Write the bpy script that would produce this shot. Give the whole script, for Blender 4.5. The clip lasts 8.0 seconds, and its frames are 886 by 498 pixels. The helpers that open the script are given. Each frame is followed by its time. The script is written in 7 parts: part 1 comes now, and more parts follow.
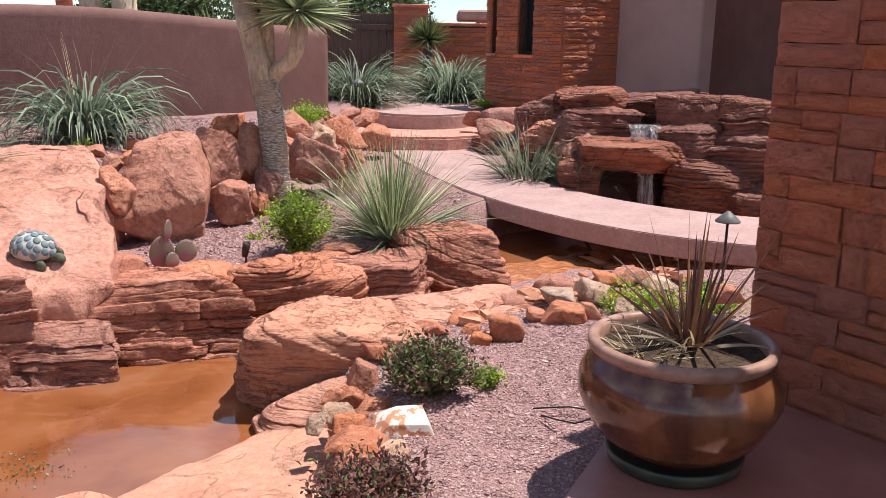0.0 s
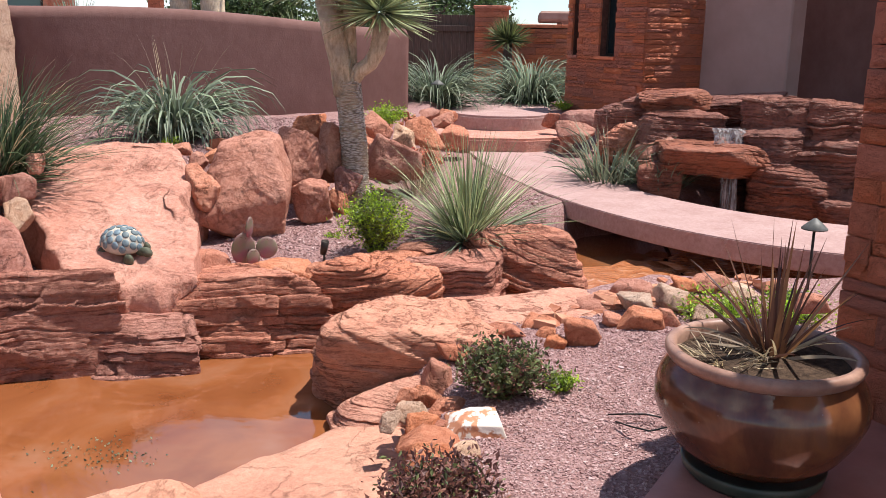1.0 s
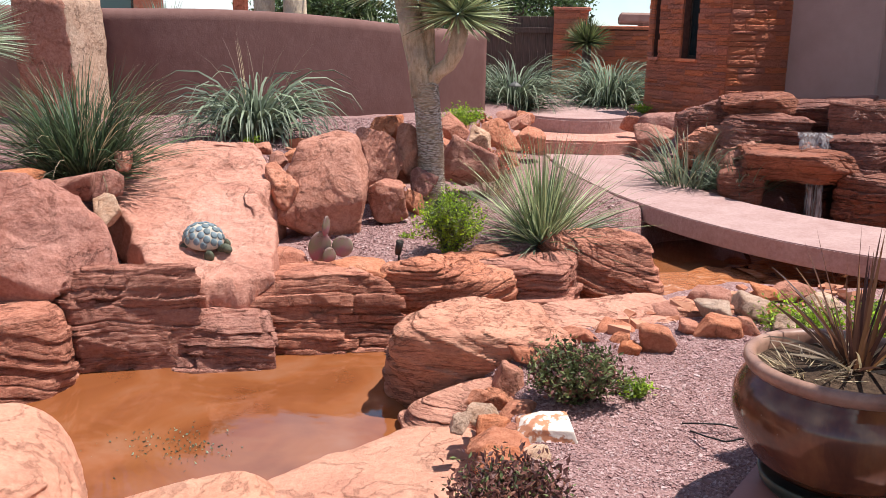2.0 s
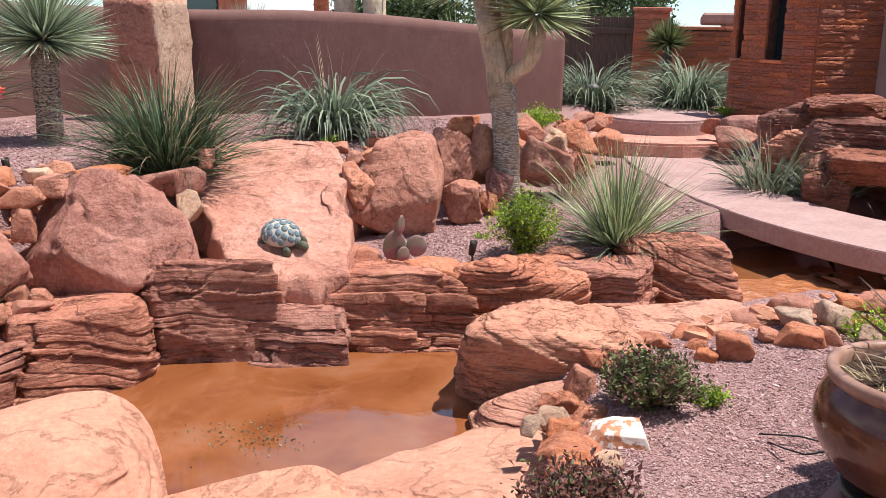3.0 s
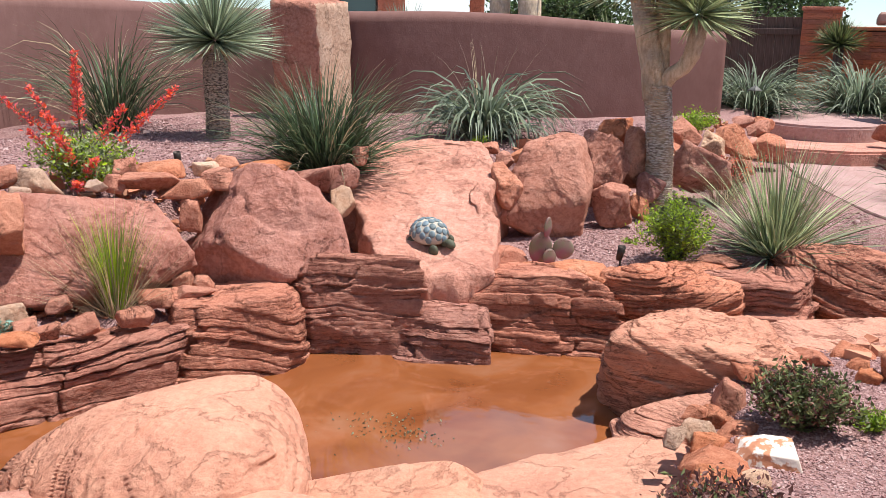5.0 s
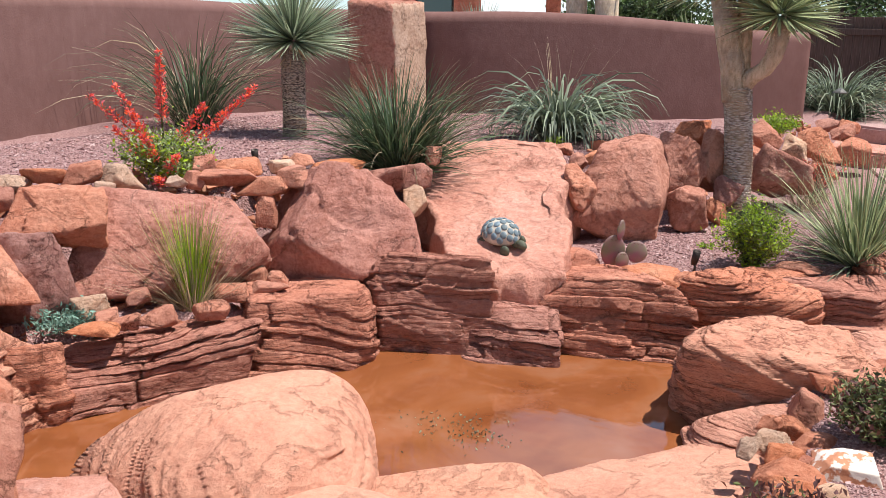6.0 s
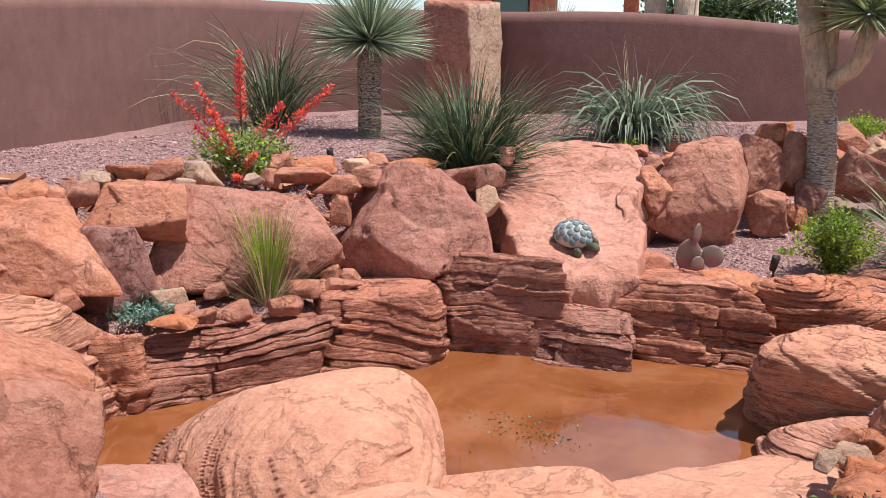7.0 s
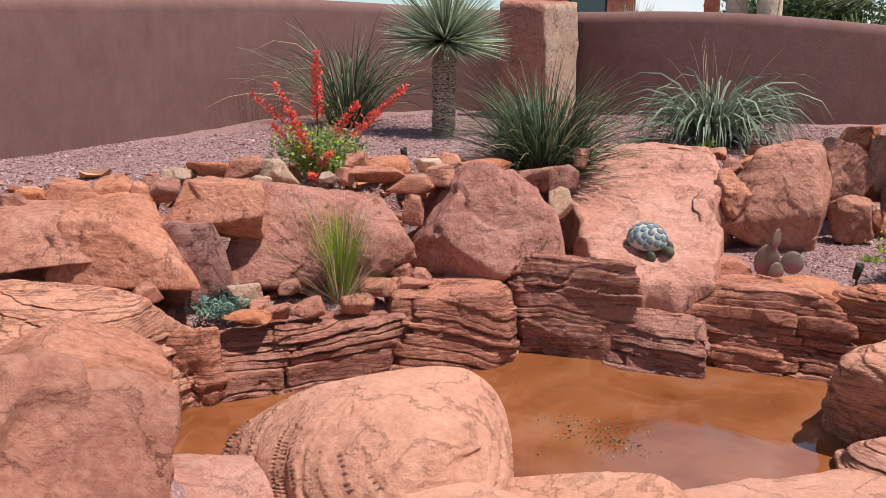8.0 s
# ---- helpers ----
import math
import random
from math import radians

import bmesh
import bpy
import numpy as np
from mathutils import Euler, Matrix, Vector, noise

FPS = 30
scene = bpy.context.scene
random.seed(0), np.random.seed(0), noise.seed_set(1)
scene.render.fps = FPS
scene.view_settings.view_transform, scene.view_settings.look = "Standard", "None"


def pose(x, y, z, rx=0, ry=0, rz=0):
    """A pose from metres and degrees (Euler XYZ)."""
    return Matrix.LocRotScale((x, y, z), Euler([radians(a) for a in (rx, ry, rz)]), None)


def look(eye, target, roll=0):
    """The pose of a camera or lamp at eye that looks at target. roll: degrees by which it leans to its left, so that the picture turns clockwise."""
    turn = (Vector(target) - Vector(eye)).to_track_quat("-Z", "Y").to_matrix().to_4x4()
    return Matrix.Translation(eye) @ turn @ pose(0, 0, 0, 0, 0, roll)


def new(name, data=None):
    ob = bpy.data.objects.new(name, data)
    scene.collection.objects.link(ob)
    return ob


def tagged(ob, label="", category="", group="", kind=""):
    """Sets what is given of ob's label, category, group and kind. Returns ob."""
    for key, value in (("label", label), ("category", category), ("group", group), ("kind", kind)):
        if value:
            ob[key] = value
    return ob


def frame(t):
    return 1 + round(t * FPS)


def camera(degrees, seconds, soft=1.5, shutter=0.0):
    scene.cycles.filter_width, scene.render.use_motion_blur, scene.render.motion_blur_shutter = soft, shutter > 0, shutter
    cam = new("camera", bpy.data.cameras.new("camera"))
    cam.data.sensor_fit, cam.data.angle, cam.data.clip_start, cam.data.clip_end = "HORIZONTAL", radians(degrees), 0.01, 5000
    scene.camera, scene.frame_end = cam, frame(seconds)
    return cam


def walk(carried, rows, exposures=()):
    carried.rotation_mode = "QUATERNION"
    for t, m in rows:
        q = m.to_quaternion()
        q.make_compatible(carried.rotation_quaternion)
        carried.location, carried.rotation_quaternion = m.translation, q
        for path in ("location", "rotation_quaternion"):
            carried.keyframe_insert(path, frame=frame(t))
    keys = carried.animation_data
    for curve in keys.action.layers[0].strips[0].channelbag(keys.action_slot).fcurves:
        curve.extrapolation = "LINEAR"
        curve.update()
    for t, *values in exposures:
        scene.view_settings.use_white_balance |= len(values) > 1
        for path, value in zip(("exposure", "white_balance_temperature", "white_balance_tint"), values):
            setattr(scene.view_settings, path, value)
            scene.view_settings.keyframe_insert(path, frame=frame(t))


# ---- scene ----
# ---------------------------------------------------------------- camera
cam = camera(52.5, 8.0, soft=0.75)
EYE = (0.0, 0.0, 1.55)
PATH = [
    (0.0, 0.43, -13.63, -1.00), (0.5, 3.00, -13.67, -1.00), (1.0, 5.43, -13.63, -1.01), (1.5, 7.86, -13.61, -1.00),
    (3.0, 15.12, -13.66, -1.00), (3.5, 17.53, -13.69, -0.96), (4.0, 19.89, -13.72, -0.94), (4.5, 22.28, -13.74, -0.92),
    (6.0, 29.34, -13.82, -0.96), (6.5, 31.64, -13.86, -0.95), (7.0, 34.02, -13.88, -0.88), (7.5, 36.36, -13.90, -0.85),
    (8.0, 38.70, -13.93, -0.83)]
walk(cam, [(t, pose(*EYE, 90 + p, r, y)) for t, y, p, r in PATH], exposures=((0.0, 0.60), (4.0, 0.60), (6.5, 0.52), (8.0, 0.26)))

# ---------------------------------------------------------------- light
SUN_AZ, SUN_EL = math.atan2(0.93, 0.37), radians(69)      # azimuth from +y towards +x
world = bpy.data.worlds.new("world")
scene.world = world
world.use_nodes = True
wn = world.node_tree
sky = wn.nodes.new("ShaderNodeTexSky")
sky.sky_type, sky.sun_disc = "NISHITA", False
sky.sun_elevation, sky.sun_rotation = SUN_EL, SUN_AZ
sky.altitude, sky.dust_density, sky.ozone_density = 2000, 0.1, 1.5
wcoord = wn.nodes.new("ShaderNodeTexCoord")
wnoise = wn.nodes.new("ShaderNodeTexNoise")
wnoise.inputs["Scale"].default_value, wnoise.inputs["Detail"].default_value = 2.6, 8
wramp = wn.nodes.new("ShaderNodeValToRGB")
wramp.color_ramp.elements[0].position, wramp.color_ramp.elements[1].position = 0.49, 0.67
wmix = wn.nodes.new("ShaderNodeMix")
wmix.data_type = "RGBA"
wmix.inputs["B"].default_value = (7.5, 7.7, 8.0, 1)
wn.links.new(wcoord.outputs["Generated"], wnoise.inputs["Vector"])
wn.links.new(wnoise.outputs["Fac"], wramp.inputs["Fac"])
wn.links.new(wramp.outputs["Color"], wmix.inputs["Factor"])
wtint = wn.nodes.new("ShaderNodeMix")
wtint.data_type, wtint.blend_type = "RGBA", "MULTIPLY"
wtint.inputs["Factor"].default_value = 1.0
wtint.inputs["B"].default_value = (0.80, 0.89, 1.0, 1)
wn.links.new(sky.outputs["Color"], wtint.inputs["A"])
wn.links.new(wtint.outputs["Result"], wmix.inputs["A"])
wn.links.new(wmix.outputs["Result"], wn.nodes["Background"].inputs["Color"])
wn.nodes["Background"].inputs["Strength"].default_value = 0.102
sun = new("sun", bpy.data.lights.new("sun", "SUN"))
sun.data.energy, sun.data.angle, sun.data.color = 4.8, radians(0.55), (1.0, 0.96, 0.935)
SUN_DIR = Vector((math.sin(SUN_AZ) * math.cos(SUN_EL), math.cos(SUN_AZ) * math.cos(SUN_EL), math.sin(SUN_EL)))
sun.matrix_world = look(SUN_DIR * 30, (0, 0, 0))


# ---------------------------------------------------------------- materials
class Mat:
    """A node material with a few short ways to wire it."""

    def __init__(self, name, rough=0.8, metal=0.0, spec=0.3):
        self.mat = bpy.data.materials.new(name)
        self.mat.use_nodes = True
        self.t = self.mat.node_tree
        self.b = self.t.nodes["Principled BSDF"]
        self.b.inputs["Roughness"].default_value = rough
        self.b.inputs["Metallic"].default_value = metal
        self.b.inputs["Specular IOR Level"].default_value = spec
        self.tc = self.t.nodes.new("ShaderNodeTexCoord")
        self.bump_last = None

    def link(self, a, b):
        self.t.links.new(a, b)

    def coords(self, scale=(1, 1, 1), rot=(0, 0, 0), space="Object"):
        m = self.t.nodes.new("ShaderNodeMapping")
        m.inputs["Scale"].default_value = scale
        m.inputs["Rotation"].default_value = rot
        self.link(self.tc.outputs[space], m.inputs["Vector"])
        return m.outputs["Vector"]

    def noise(self, scale, detail=4, rough=0.55, vec=None, distort=0.0):
        n = self.t.nodes.new("ShaderNodeTexNoise")
        n.inputs["Scale"].default_value, n.inputs["Detail"].default_value = scale, detail
        n.inputs["Roughness"].default_value, n.inputs["Distortion"].default_value = rough, distort
        self.link(vec if vec else self.tc.outputs["Object"], n.inputs["Vector"])
        return n.outputs["Fac"]

    def voronoi(self, scale, out="Distance", vec=None):
        n = self.t.nodes.new("ShaderNodeTexVoronoi")
        n.inputs["Scale"].default_value = scale
        self.link(vec if vec else self.tc.outputs["Object"], n.inputs["Vector"])
        return n.outputs[out]

    def wave(self, scale, distort, vec=None, detail=3):
        n = self.t.nodes.new("ShaderNodeTexWave")
        n.bands_direction = "Z"
        n.inputs["Scale"].default_value, n.inputs["Distortion"].default_value = scale, distort
        n.inputs["Detail"].default_value = detail
        self.link(vec if vec else self.tc.outputs["Object"], n.inputs["Vector"])
        return n.outputs["Fac"]

    def ramp(self, fac, stops):
        r = self.t.nodes.new("ShaderNodeValToRGB")
        e = r.color_ramp.elements
        while len(e) < len(stops):
            e.new(0.5)
        for k, (p, c) in zip(e, stops):
            k.position, k.color = p, (*c, 1) if len(c) == 3 else c
        self.link(fac, r.inputs["Fac"])
        return r.outputs["Color"]

    def mix(self, fac, a, b, mode="MIX"):
        m = self.t.nodes.new("ShaderNodeMix")
        m.data_type, m.blend_type = "RGBA", mode
        for s, v in (("Factor", fac), ("A", a), ("B", b)):
            if isinstance(v, (int, float)):
                m.inputs[s].default_value = v
            elif isinstance(v, tuple):
                m.inputs[s].default_value = (*v, 1)
            else:
                self.link(v, m.inputs[s])
        return m.outputs["Result"]

    def random(self, island=False):
        if island:
            return self.t.nodes.new("ShaderNodeNewGeometry").outputs["Random Per Island"]
        return self.t.nodes.new("ShaderNodeObjectInfo").outputs["Random"]

    def vary(self, col, fac, hue=0.02, sat=0.2, val=0.35):
        h = self.t.nodes.new("ShaderNodeHueSaturation")
        for s, amount, mid in (("Hue", hue, 0.5), ("Saturation", sat, 1.0), ("Value", val, 1.0)):
            r = self.t.nodes.new("ShaderNodeMapRange")
            r.inputs["To Min"].default_value, r.inputs["To Max"].default_value = mid - amount, mid + amount
            self.link(fac, r.inputs["Value"])
            self.link(r.outputs["Result"], h.inputs[s])
        self.link(col, h.inputs["Color"])
        return h.outputs["Color"]

    def color(self, c):
        if isinstance(c, tuple):
            self.b.inputs["Base Color"].default_value = (*c, 1)
        else:
            self.link(c, self.b.inputs["Base Color"])
        return self

    def bump(self, h, strength=0.4, dist=0.01):
        n = self.t.nodes.new("ShaderNodeBump")
        n.inputs["Strength"].default_value, n.inputs["Distance"].default_value = strength, dist
        self.link(h, n.inputs["Height"])
        if self.bump_last:
            self.link(self.bump_last, n.inputs["Normal"])
        self.bump_last = n.outputs["Normal"]
        self.link(self.bump_last, self.b.inputs["Normal"])
        return self


def sandstone(name, light, mid, dark, layered=False, value=0.16, web_lines=0.28, relief=0.7):
    m = Mat(name, 0.9, spec=0.15)
    info = m.t.nodes.new("ShaderNodeObjectInfo")
    shift = m.t.nodes.new("ShaderNodeVectorMath")
    m.link(m.tc.outputs["Object"], shift.inputs[0])
    m.link(info.outputs["Location"], shift.inputs[1])
    at = shift.outputs["Vector"]

    def stretched(scale, rot=(0.05, 0.04, 0)):
        k = m.t.nodes.new("ShaderNodeMapping")
        k.inputs["Scale"].default_value, k.inputs["Rotation"].default_value = scale, rot
        m.link(at, k.inputs["Vector"])
        return k.outputs["Vector"]
    big = m.noise(2.4, 6, 0.62, at)
    fine = m.noise(30, 6, 0.7, at)
    c = m.ramp(big, [(0.32, dark), (0.5, mid), (0.68, light)])
    c = m.mix(0.45, c, m.ramp(fine, [(0.38, dark), (0.60, light)]))
    c = m.mix(m.ramp(m.noise(5.0, 7, 0.72, at, 0.7), [(0.52, (0, 0, 0)), (0.8, (0.38, 0.38, 0.38))]), c, (dark[0] * 0.75, dark[1] * 0.7, dark[2] * 0.75))
    c = m.mix(m.ramp(m.noise(3.4, 8, 0.72, stretched((1, 1, 1.7), (0.3, 0.2, 1))), [(0.58, (0, 0, 0)), (0.72, (0.42, 0.42, 0.42))]), c, (light[0], light[1] * 1.14, light[2] * 1.22))
    c = m.vary(c, info.outputs["Random"], 0.0025, 0.08, value)
    if layered:
        bed = m.noise(1.0, 5, 0.65, stretched((2.0, 2.0, 36)))
        thin = m.noise(1.0, 4, 0.7, stretched((4, 4, 105)))
        c = m.mix(m.ramp(bed, [(0.385, (0.1, 0.1, 0.1)), (0.425, (0.9, 0.9, 0.9)), (0.46, (0, 0, 0))]), c, (dark[0] * 0.5, dark[1] * 0.46, dark[2] * 0.46))
        c = m.mix(m.ramp(bed, [(0.55, (0, 0, 0)), (0.7, (0.35, 0.35, 0.35))]), c, light)
        m.bump(bed, 1.0, 0.05)
        m.bump(thin, 0.6, 0.014)
    else:
        warp = m.t.nodes.new("ShaderNodeTexNoise")
        warp.inputs["Scale"].default_value = 3.0
        m.link(at, warp.inputs["Vector"])
        bend = m.t.nodes.new("ShaderNodeMix")
        bend.data_type = "VECTOR"
        bend.inputs["Factor"].default_value = 0.22
        m.link(at, bend.inputs["A"])
        m.link(warp.outputs["Color"], bend.inputs["B"])
        web = m.t.nodes.new("ShaderNodeTexVoronoi")
        web.feature = "DISTANCE_TO_EDGE"
        web.inputs["Scale"].default_value = 3.6
        m.link(bend.outputs["Result"], web.inputs["Vector"])
        lines = m.ramp(web.outputs["Distance"], [(0.0, (web_lines, web_lines, web_lines)), (0.018, (0, 0, 0))])
        some = m.ramp(m.noise(1.7, 2, 0.5, at), [(0.48, (0, 0, 0)), (0.56, (1, 1, 1))])
        lines = m.mix(1.0, lines, some, "MULTIPLY")
        c = m.mix(lines, c, (dark[0] * 0.4, dark[1] * 0.4, dark[2] * 0.4))
    split = m.noise(2.3, 9, 0.6, at, 0.5)
    open_part = m.ramp(m.noise(3.1, 3, 0.5, at), [(0.5, (0, 0, 0)), (0.6, (1, 1, 1))])
    line_part = m.ramp(split, [(0.488, (0, 0, 0)), (0.5, (web_lines * 2.2,) * 3), (0.512, (0, 0, 0))])
    c = m.mix(m.mix(1.0, line_part, open_part, "MULTIPLY"), c, (dark[0] * 0.3, dark[1] * 0.28, dark[2] * 0.28))
    m.color(c)
    m.bump(m.ramp(split, [(0.485, (1, 1, 1)), (0.5, (0, 0, 0)), (0.515, (1, 1, 1))]), 0.6, 0.02)
    m.bump(m.noise(7, 10, 0.7, at), min(1.0, relief * 1.4), 0.05)
    m.bump(m.noise(1.0, 7, 0.72, stretched((4, 4, 11), (0.35, 0.25, 0.4))), relief * 0.6, 0.03)
    m.bump(m.noise(40, 6, 0.72, at), 0.7, 0.010)
    return m.mat


M_ROCK = sandstone("red_sandstone", (0.620, 0.315, 0.225), (0.500, 0.215, 0.140), (0.320, 0.115, 0.075))
M_STRATA = sandstone("layered_sandstone", (0.640, 0.308, 0.214), (0.535, 0.220, 0.142), (0.355, 0.126, 0.084), True)
M_DARK = sandstone("brown_sandstone", (0.540, 0.285, 0.225), (0.430, 0.195, 0.145), (0.270, 0.105, 0.080))
M_SLAB = sandstone("pink_flagstone", (0.690, 0.385, 0.300), (0.610, 0.300, 0.222), (0.480, 0.204, 0.148), value=0.05, web_lines=0.08)
M_ORANGE = sandstone("orange_sandstone", (0.630, 0.295, 0.185), (0.545, 0.213, 0.120), (0.380, 0.122, 0.068), value=0.08)
M_PALE = sandstone("pale_sandstone", (0.66, 0.47, 0.345), (0.57, 0.37, 0.25), (0.43, 0.24, 0.15))
M_WET = sandstone("wet_brown_rock", (0.44, 0.20, 0.14), (0.33, 0.125, 0.083), (0.17, 0.06, 0.042), True)
M_BANK = sandstone("buff_sandstone", (0.660, 0.350, 0.240), (0.590, 0.282, 0.190), (0.450, 0.193, 0.128), True, 0.06, relief=0.4)
M_DOME = sandstone("smooth_buff_sandstone", (0.640, 0.340, 0.228), (0.585, 0.283, 0.184), (0.465, 0.203, 0.132), value=0.04, web_lines=0.06, relief=0.4)
M_WET.node_tree.nodes["Principled BSDF"].inputs["Roughness"].default_value = 0.4


# ---------------------------------------------------------------- shaping tools
def lattice(ix, iy, iz, seed):
    h = (ix * 374761393 + iy * 668265263 + iz * 2147483647 + seed * 1274126177) & 0xFFFFFFFF
    h = ((h ^ (h >> 13)) * 1274126177) & 0xFFFFFFFF
    return ((h ^ (h >> 16)) & 0xFFFF) / 32767.5 - 1.0


def vnoise(p, seed=0):
    """Smooth value noise from -1 to 1 at the rows of p."""
    i = np.floor(p).astype(np.int64)
    f = p - i
    f = f * f * (3 - 2 * f)
    out = 0
    for dx in (0, 1):
        for dy in (0, 1):
            for dz in (0, 1):
                w = (f[:, 0] if dx else 1 - f[:, 0]) * (f[:, 1] if dy else 1 - f[:, 1]) * (f[:, 2] if dz else 1 - f[:, 2])
                out = out + w * lattice(i[:, 0] + dx, i[:, 1] + dy, i[:, 2] + dz, seed)
    return out


def fbm(p, scale, octaves=4, seed=0, gain=0.5):
    out, amp = 0, 1.0
    for k in range(octaves):
        out = out + amp * vnoise(p * scale + 17.3 * k, seed + k)
        scale, amp = scale * 2.03, amp * gain
    return out


def mesh_from(name, verts, faces, material, smooth=True, uniform=False):
    me = bpy.data.meshes.new(name)
    v = np.asarray(verts, dtype=np.float32)
    if uniform:                              # all faces with the same number of corners
        f = np.asarray(faces, dtype=np.int32)
        me.vertices.add(len(v))
        me.vertices.foreach_set("co", v.ravel())
        me.loops.add(f.size)
        me.loops.foreach_set("vertex_index", f.ravel())
        me.polygons.add(len(f))
        me.polygons.foreach_set("loop_start", np.arange(0, f.size, f.shape[1], dtype=np.int32))
        me.update(calc_edges=True)
    else:
        me.from_pydata([tuple(c) for c in v], [], [tuple(c) for c in faces])
    me.polygons.foreach_set("use_smooth", np.full(len(me.polygons), smooth))
    me.materials.append(material)
    me.update()
    return me


def part(name, mesh, parent, label="", kind=""):
    ob = new(name, mesh)
    ob.parent = parent
    return tagged(ob, label, kind=kind)


def thing(name, label, category, at=(0, 0, 0), rz=0, group="", kind=""):
    ob = new(name)
    ob.matrix_basis = pose(*at, 0, 0, rz)
    ob.empty_display_size = 0.1
    return tagged(ob, label, category, group, kind)


def smooth(a, b, x):
    t = np.clip((x - a) / (b - a), 0, 1)
    return t * t * (3 - 2 * t)


ICO = {}


def ico(sub):
    if sub not in ICO:
        bm = bmesh.new()
        bmesh.ops.create_icosphere(bm, subdivisions=sub, radius=1)
        ICO[sub] = (np.array([v.co[:] for v in bm.verts]), np.array([[v.index for v in f.verts] for f in bm.faces]))
        bm.free()
    return ICO[sub]


def dome(nu=210, nv=170):
    """Directions all round, in rows from the top down to well below the waist, closed underneath."""
    if "dome" not in ICO:
        up = np.cos(np.linspace(0.02, 2.35, nv))
        th = np.linspace(0, 2 * np.pi, nu, endpoint=False)
        r = np.sqrt(1 - up * up)
        v = np.stack([r[:, None] * np.cos(th), r[:, None] * np.sin(th), up[:, None] + 0 * th], -1).reshape(-1, 3)
        i = np.arange(nu * nv).reshape(nv, nu)
        f = np.stack([i[:-1], np.roll(i[:-1], -1, 1)[:], np.roll(i[1:], -1, 1), i[1:]], -1).reshape(-1, 4)[:, ::-1]
        v = np.concatenate([v, [[0, 0, 1], [0, 0, -1]]])
        n = nu * nv
        j = np.arange(nu)
        cap = np.stack([j, np.roll(j, -1), np.full(nu, n), np.full(nu, n)], -1)
        low = np.stack([np.roll(i[-1], -1), i[-1], np.full(nu, n + 1), np.full(nu, n + 1)], -1)
        tri = np.concatenate([f[:, [0, 1, 2]], f[:, [0, 2, 3]], cap[:, :3], low[:, :3]])
        ICO["dome"] = (v, tri)
    return ICO["dome"]


